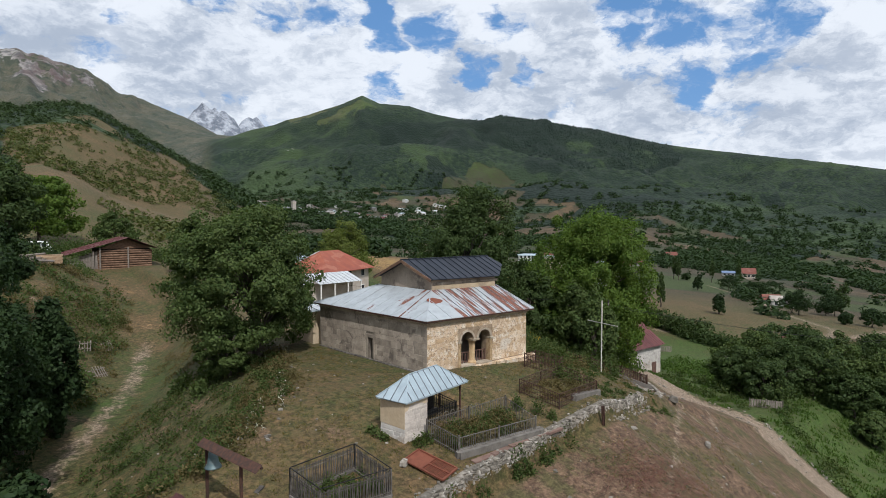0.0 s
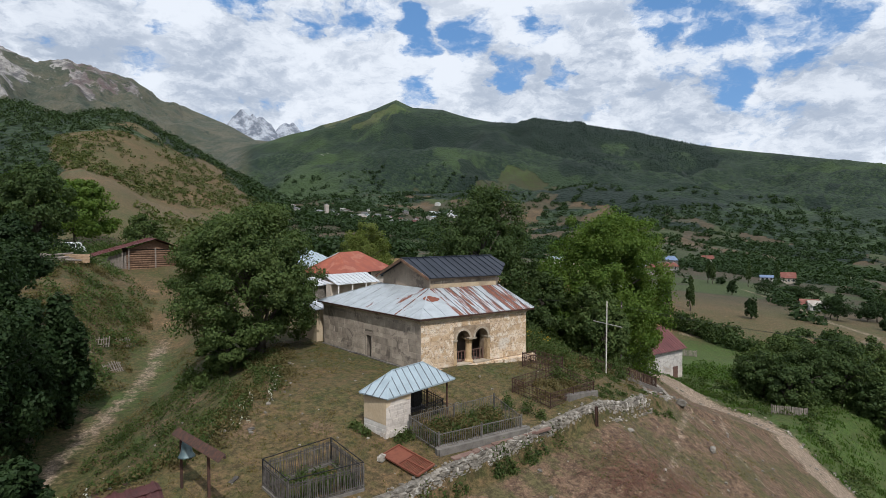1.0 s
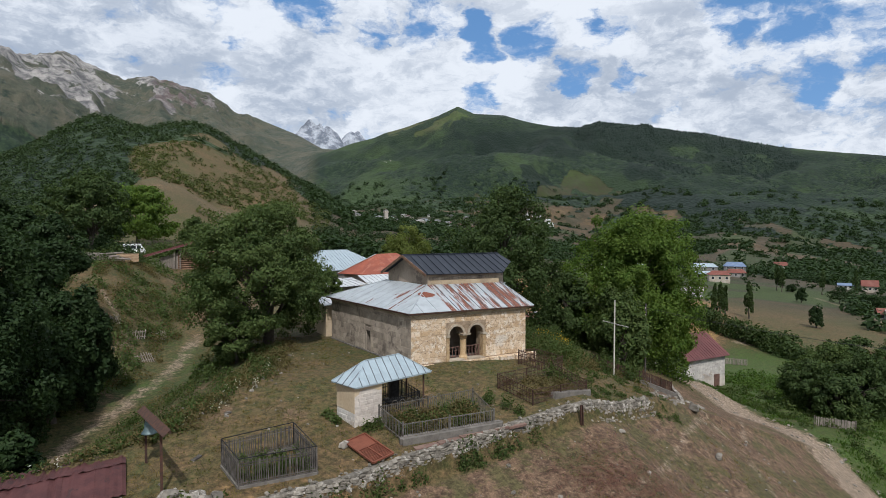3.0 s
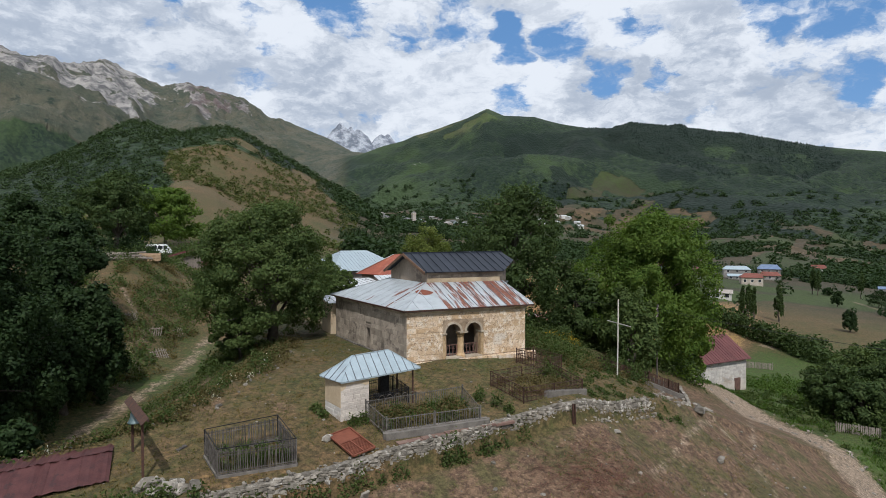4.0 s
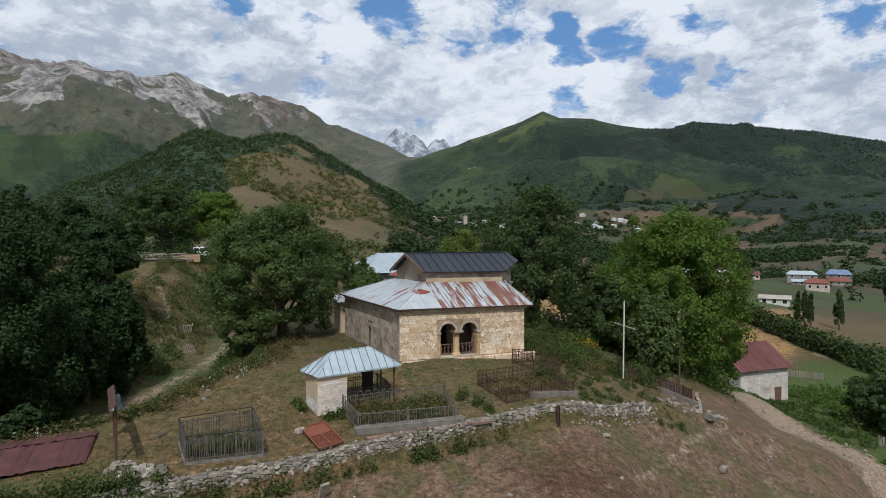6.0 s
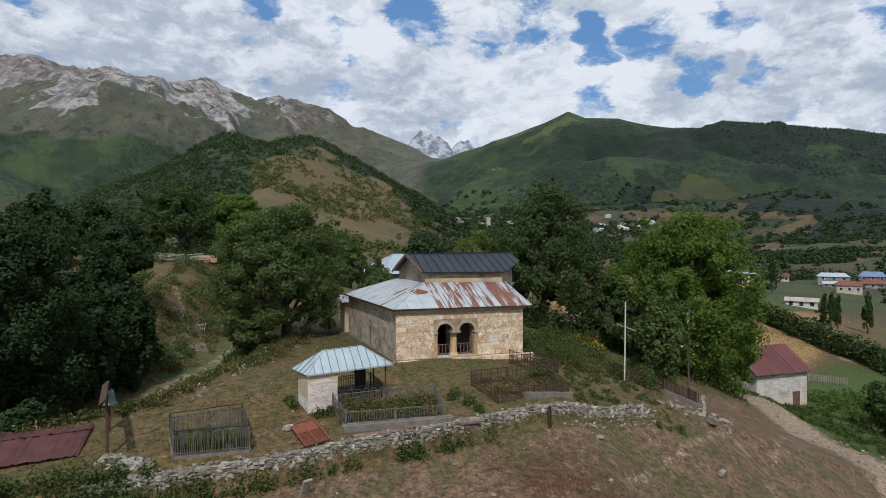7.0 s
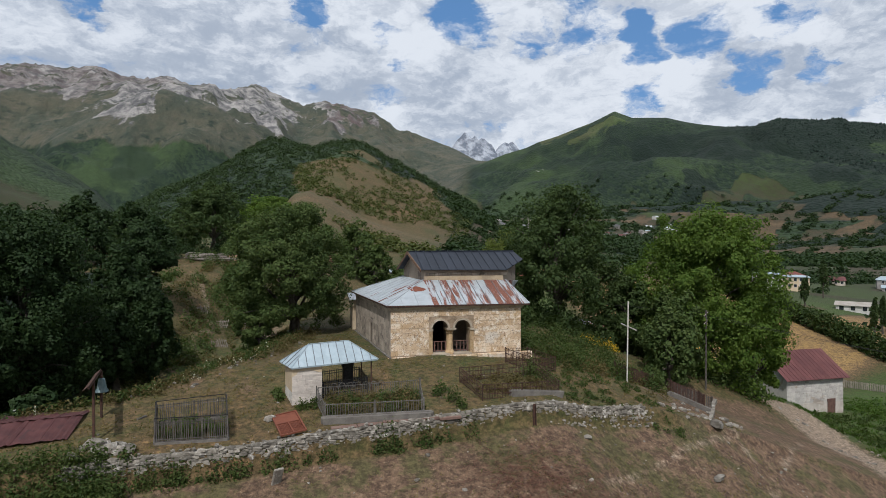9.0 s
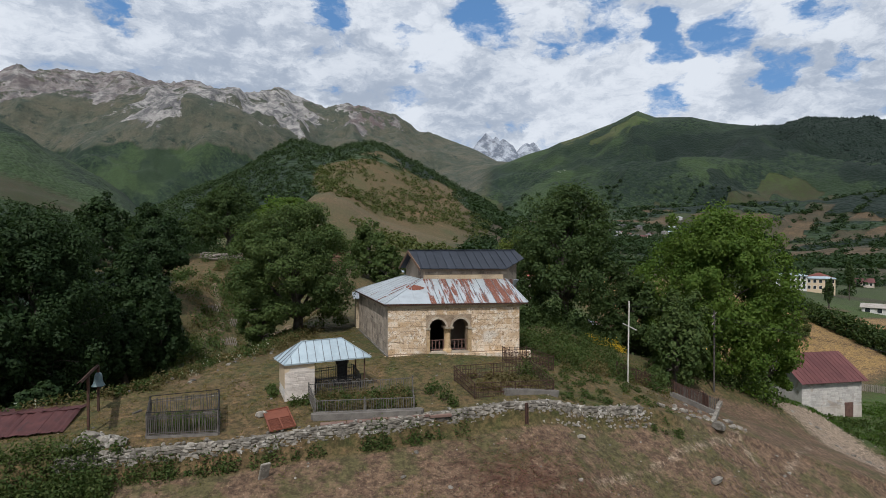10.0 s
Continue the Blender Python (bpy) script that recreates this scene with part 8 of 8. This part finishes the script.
def sticks(name, n, fx, fy, length, width, material, label, seed, lift=.12):
    """Thin dry twigs lying crosswise."""
    rng = np.random.default_rng(seed)
    x, y = fx(rng, n), fy(rng, n)
    a, l = rng.uniform(0, 6.28, n), rng.uniform(*length, n)
    w = rng.uniform(*width, n)
    d = np.stack([np.cos(a) * l, np.sin(a) * l, rng.normal(0, .10, n) * l], 1)
    c = np.stack([x, y, height(x, y) + rng.uniform(.02, lift, n)], 1)
    s = np.stack([-np.sin(a) * w, np.cos(a) * w, np.zeros(n)], 1)
    v = np.stack([c - d / 2 - s, c - d / 2 + s, c + d / 2 + s * .4, c + d / 2 - s * .4], 1).reshape(-1, 3)
    return tagged(fast(name, v, np.arange(n * 4).reshape(-1, 4), material), label, "twigs", kind="stuff")


sticks("brushwood_heap", 1250, lambda g, n: g.normal(5.2, 1.9, n), lambda g, n: g.normal(-12.6, 1.5, n), (.3, 1.3), (.006, .014), "twig_dry", "thin scatter of dry reddish brushwood on the slope", 101, .1)
sticks("dead_stalks", 800, lambda g, n: g.uniform(-12, 26, n), lambda g, n: g.uniform(-19, -8.5, n), (.08, .3), (.006, .012), "turf", "dry stalks lying on the bare slope", 102, .05)

turf("turf", 15000, (-22, 24), (-20, 12), (.03, .10), "turf", "short dry grass tufts over the churchyard", 91)
turf("meadow_grass", 9000, (38, 66), (-16, 24), (.08, .3), "corn_green", "bright green meadow grass below the track", 92, True)
shrubs("grove_undergrowth", [(U(13, 31), U(15, 20), U(1.0, 2.2)) for _ in range(60)], "leaf_dark", "dark undergrowth below the trees behind the church", 21, .32, 130, 1.0)
shrubs("low_side_growth", [(U(51, 84), U(-2, 8), U(1.0, 2.0)) for _ in range(80)], "leaf_mid", "bushes under the trees below the track", 22, .36, 110, 1.0)
hz = ground_z(30, 25.5) + 1.9
hut = thing("garden_hut", (30, 27, hz - 1.9), "low garden hut with rusty sheet roof among weeds", "hut")
bm = box(bmesh.new(), (28.0, 25.5, hz - 2.6), (32.5, 28.5, hz - .05), -.1)
part("wall", bm, "old_wood", hut)
sheet_roof([(27.4, 25.0, hz), (33.0, 24.5, hz), (33.2, 29.0, hz + .8), (27.7, 29.4, hz + .8)], (27.4, 25, hz), (33, 24.5, hz), .7, "sheet_front", hut)

# dark hedge along the far edge of the meadow, and thicket in the gully wood
shrubs("meadow_hedge", [(85.5 + 4 * q + U(-1, 1), 14 + 18 * q + U(-1, 1), U(1.2, 2.2)) for q in [U(0, 1) for _ in range(44)]], "leaf_dark", "dark hedge between the meadow and the ploughed field", 23, .5, 120, .9, "hedge")
shrubs("gully_thicket", [(float(track_x(y)) - U(4, 13), y, U(.8, 2.0)) for y in [U(-8, 24) for _ in range(110)]], "leaf_shaded", "dark thicket under the gully trees", 24, .28, 150, .9)


def wattle(x, y, turn, wide=1.5, tall=1.1):
    """A weathered pallet of sticks leaning on the bank."""
    z = ground_z(x, y)
    w = thing("stick_hurdle", (x, y, z), "weathered grey stick hurdle leaning on the gully bank", "hurdle", "hurdles on the bank")
    m = pose(x, y, z - .1, -38, 0, turn)
    for k in range(8):
        u = (k / 7 - .5) * wide
        bm = bmesh.new()
        bar(bm, m @ Vector((u, 0, 0)), m @ Vector((u + br.uniform(-.06, .06), 0, tall * br.uniform(.8, 1.1))), .07, .05)
        part("stick", bm, "old_wood", w)
    for q in (.25, .75):
        bm = bmesh.new()
        bar(bm, m @ Vector((-wide / 2 - .1, -.05, tall * q)), m @ Vector((wide / 2 + .1, -.05, tall * q)), .07, .05)
        part("rail", bm, "old_wood", w)


for x, y, turn in ((-17.3, 33.3, 25), (-15.4, 32.7, -10), (-13.2, 34.5, 15), (-14.6, 27.6, 30)):
    wattle(x, y, turn)
fence([(69, 29.6), (74.7, 26.1)], 1.1, "old_wood", "grey paling fence beside the barn meadow", 0.22, 0.14, 0.02, 0.09, (0.2, 0.8), seed=9, lean=0.03, closed=False, name="paling_fence", group="")
fence([(46.6, 0.4), (50.2, -1.8)], 1.0, "old_wood", "grey paling fence below the hill track", 0.2, 0.13, 0.02, 0.09, (0.2, 0.8), seed=10, lean=0.04, closed=False, name="paling_fence", group="")
shrubs("pile_bushes", [(U(-29, -15), U(56, 68), U(.8, 1.9)) for _ in range(46)], "leaf_shaded", "dark bushes below the old tree", 31, .34, 130, 1.0)
shrubs("barn_bushes", [(U(-14, 6), U(84, 100), U(1.0, 2.4)) for _ in range(40)], "leaf_mid", "leafy bushes behind the log barn", 32, .4, 130, 1.1)
shrubs("bank_dry_grass", [(float(track_x(y)) - U(1.5, 12), y, U(.4, 1.1)) for y in [U(20, 58) for _ in range(130)]], "weed_dry", "dry grass on the gully bank", 33, .2, 110, .6, "grass")
shrubs("corn_rows", [(57 + .9 * k + U(-.2, .2), 10 + .8 * j + .25 * k + U(-.3, .3), U(.25, .4)) for k in range(15) for j in range(12)], "corn_green", "rows of bright green maize beside the barn", 34, .3, 60, 1.6, "maize")
ip = thing("iron_post", (6.1, -8.35, ground_z(6.1, -8.35)), "rusty iron channel post set in the stone wall", "post")
bm = bmesh.new()
for o in (-.07, .07):
    bar(bm, (6.1 + o, -8.62, -2.7), (6.1 + o, -8.55, -1.15), .03, .12)
bar(bm, (6.1, -8.57, -2.7), (6.1, -8.5, -1.15), .14, .02)
part("shaft", bm, "rust_iron", ip)
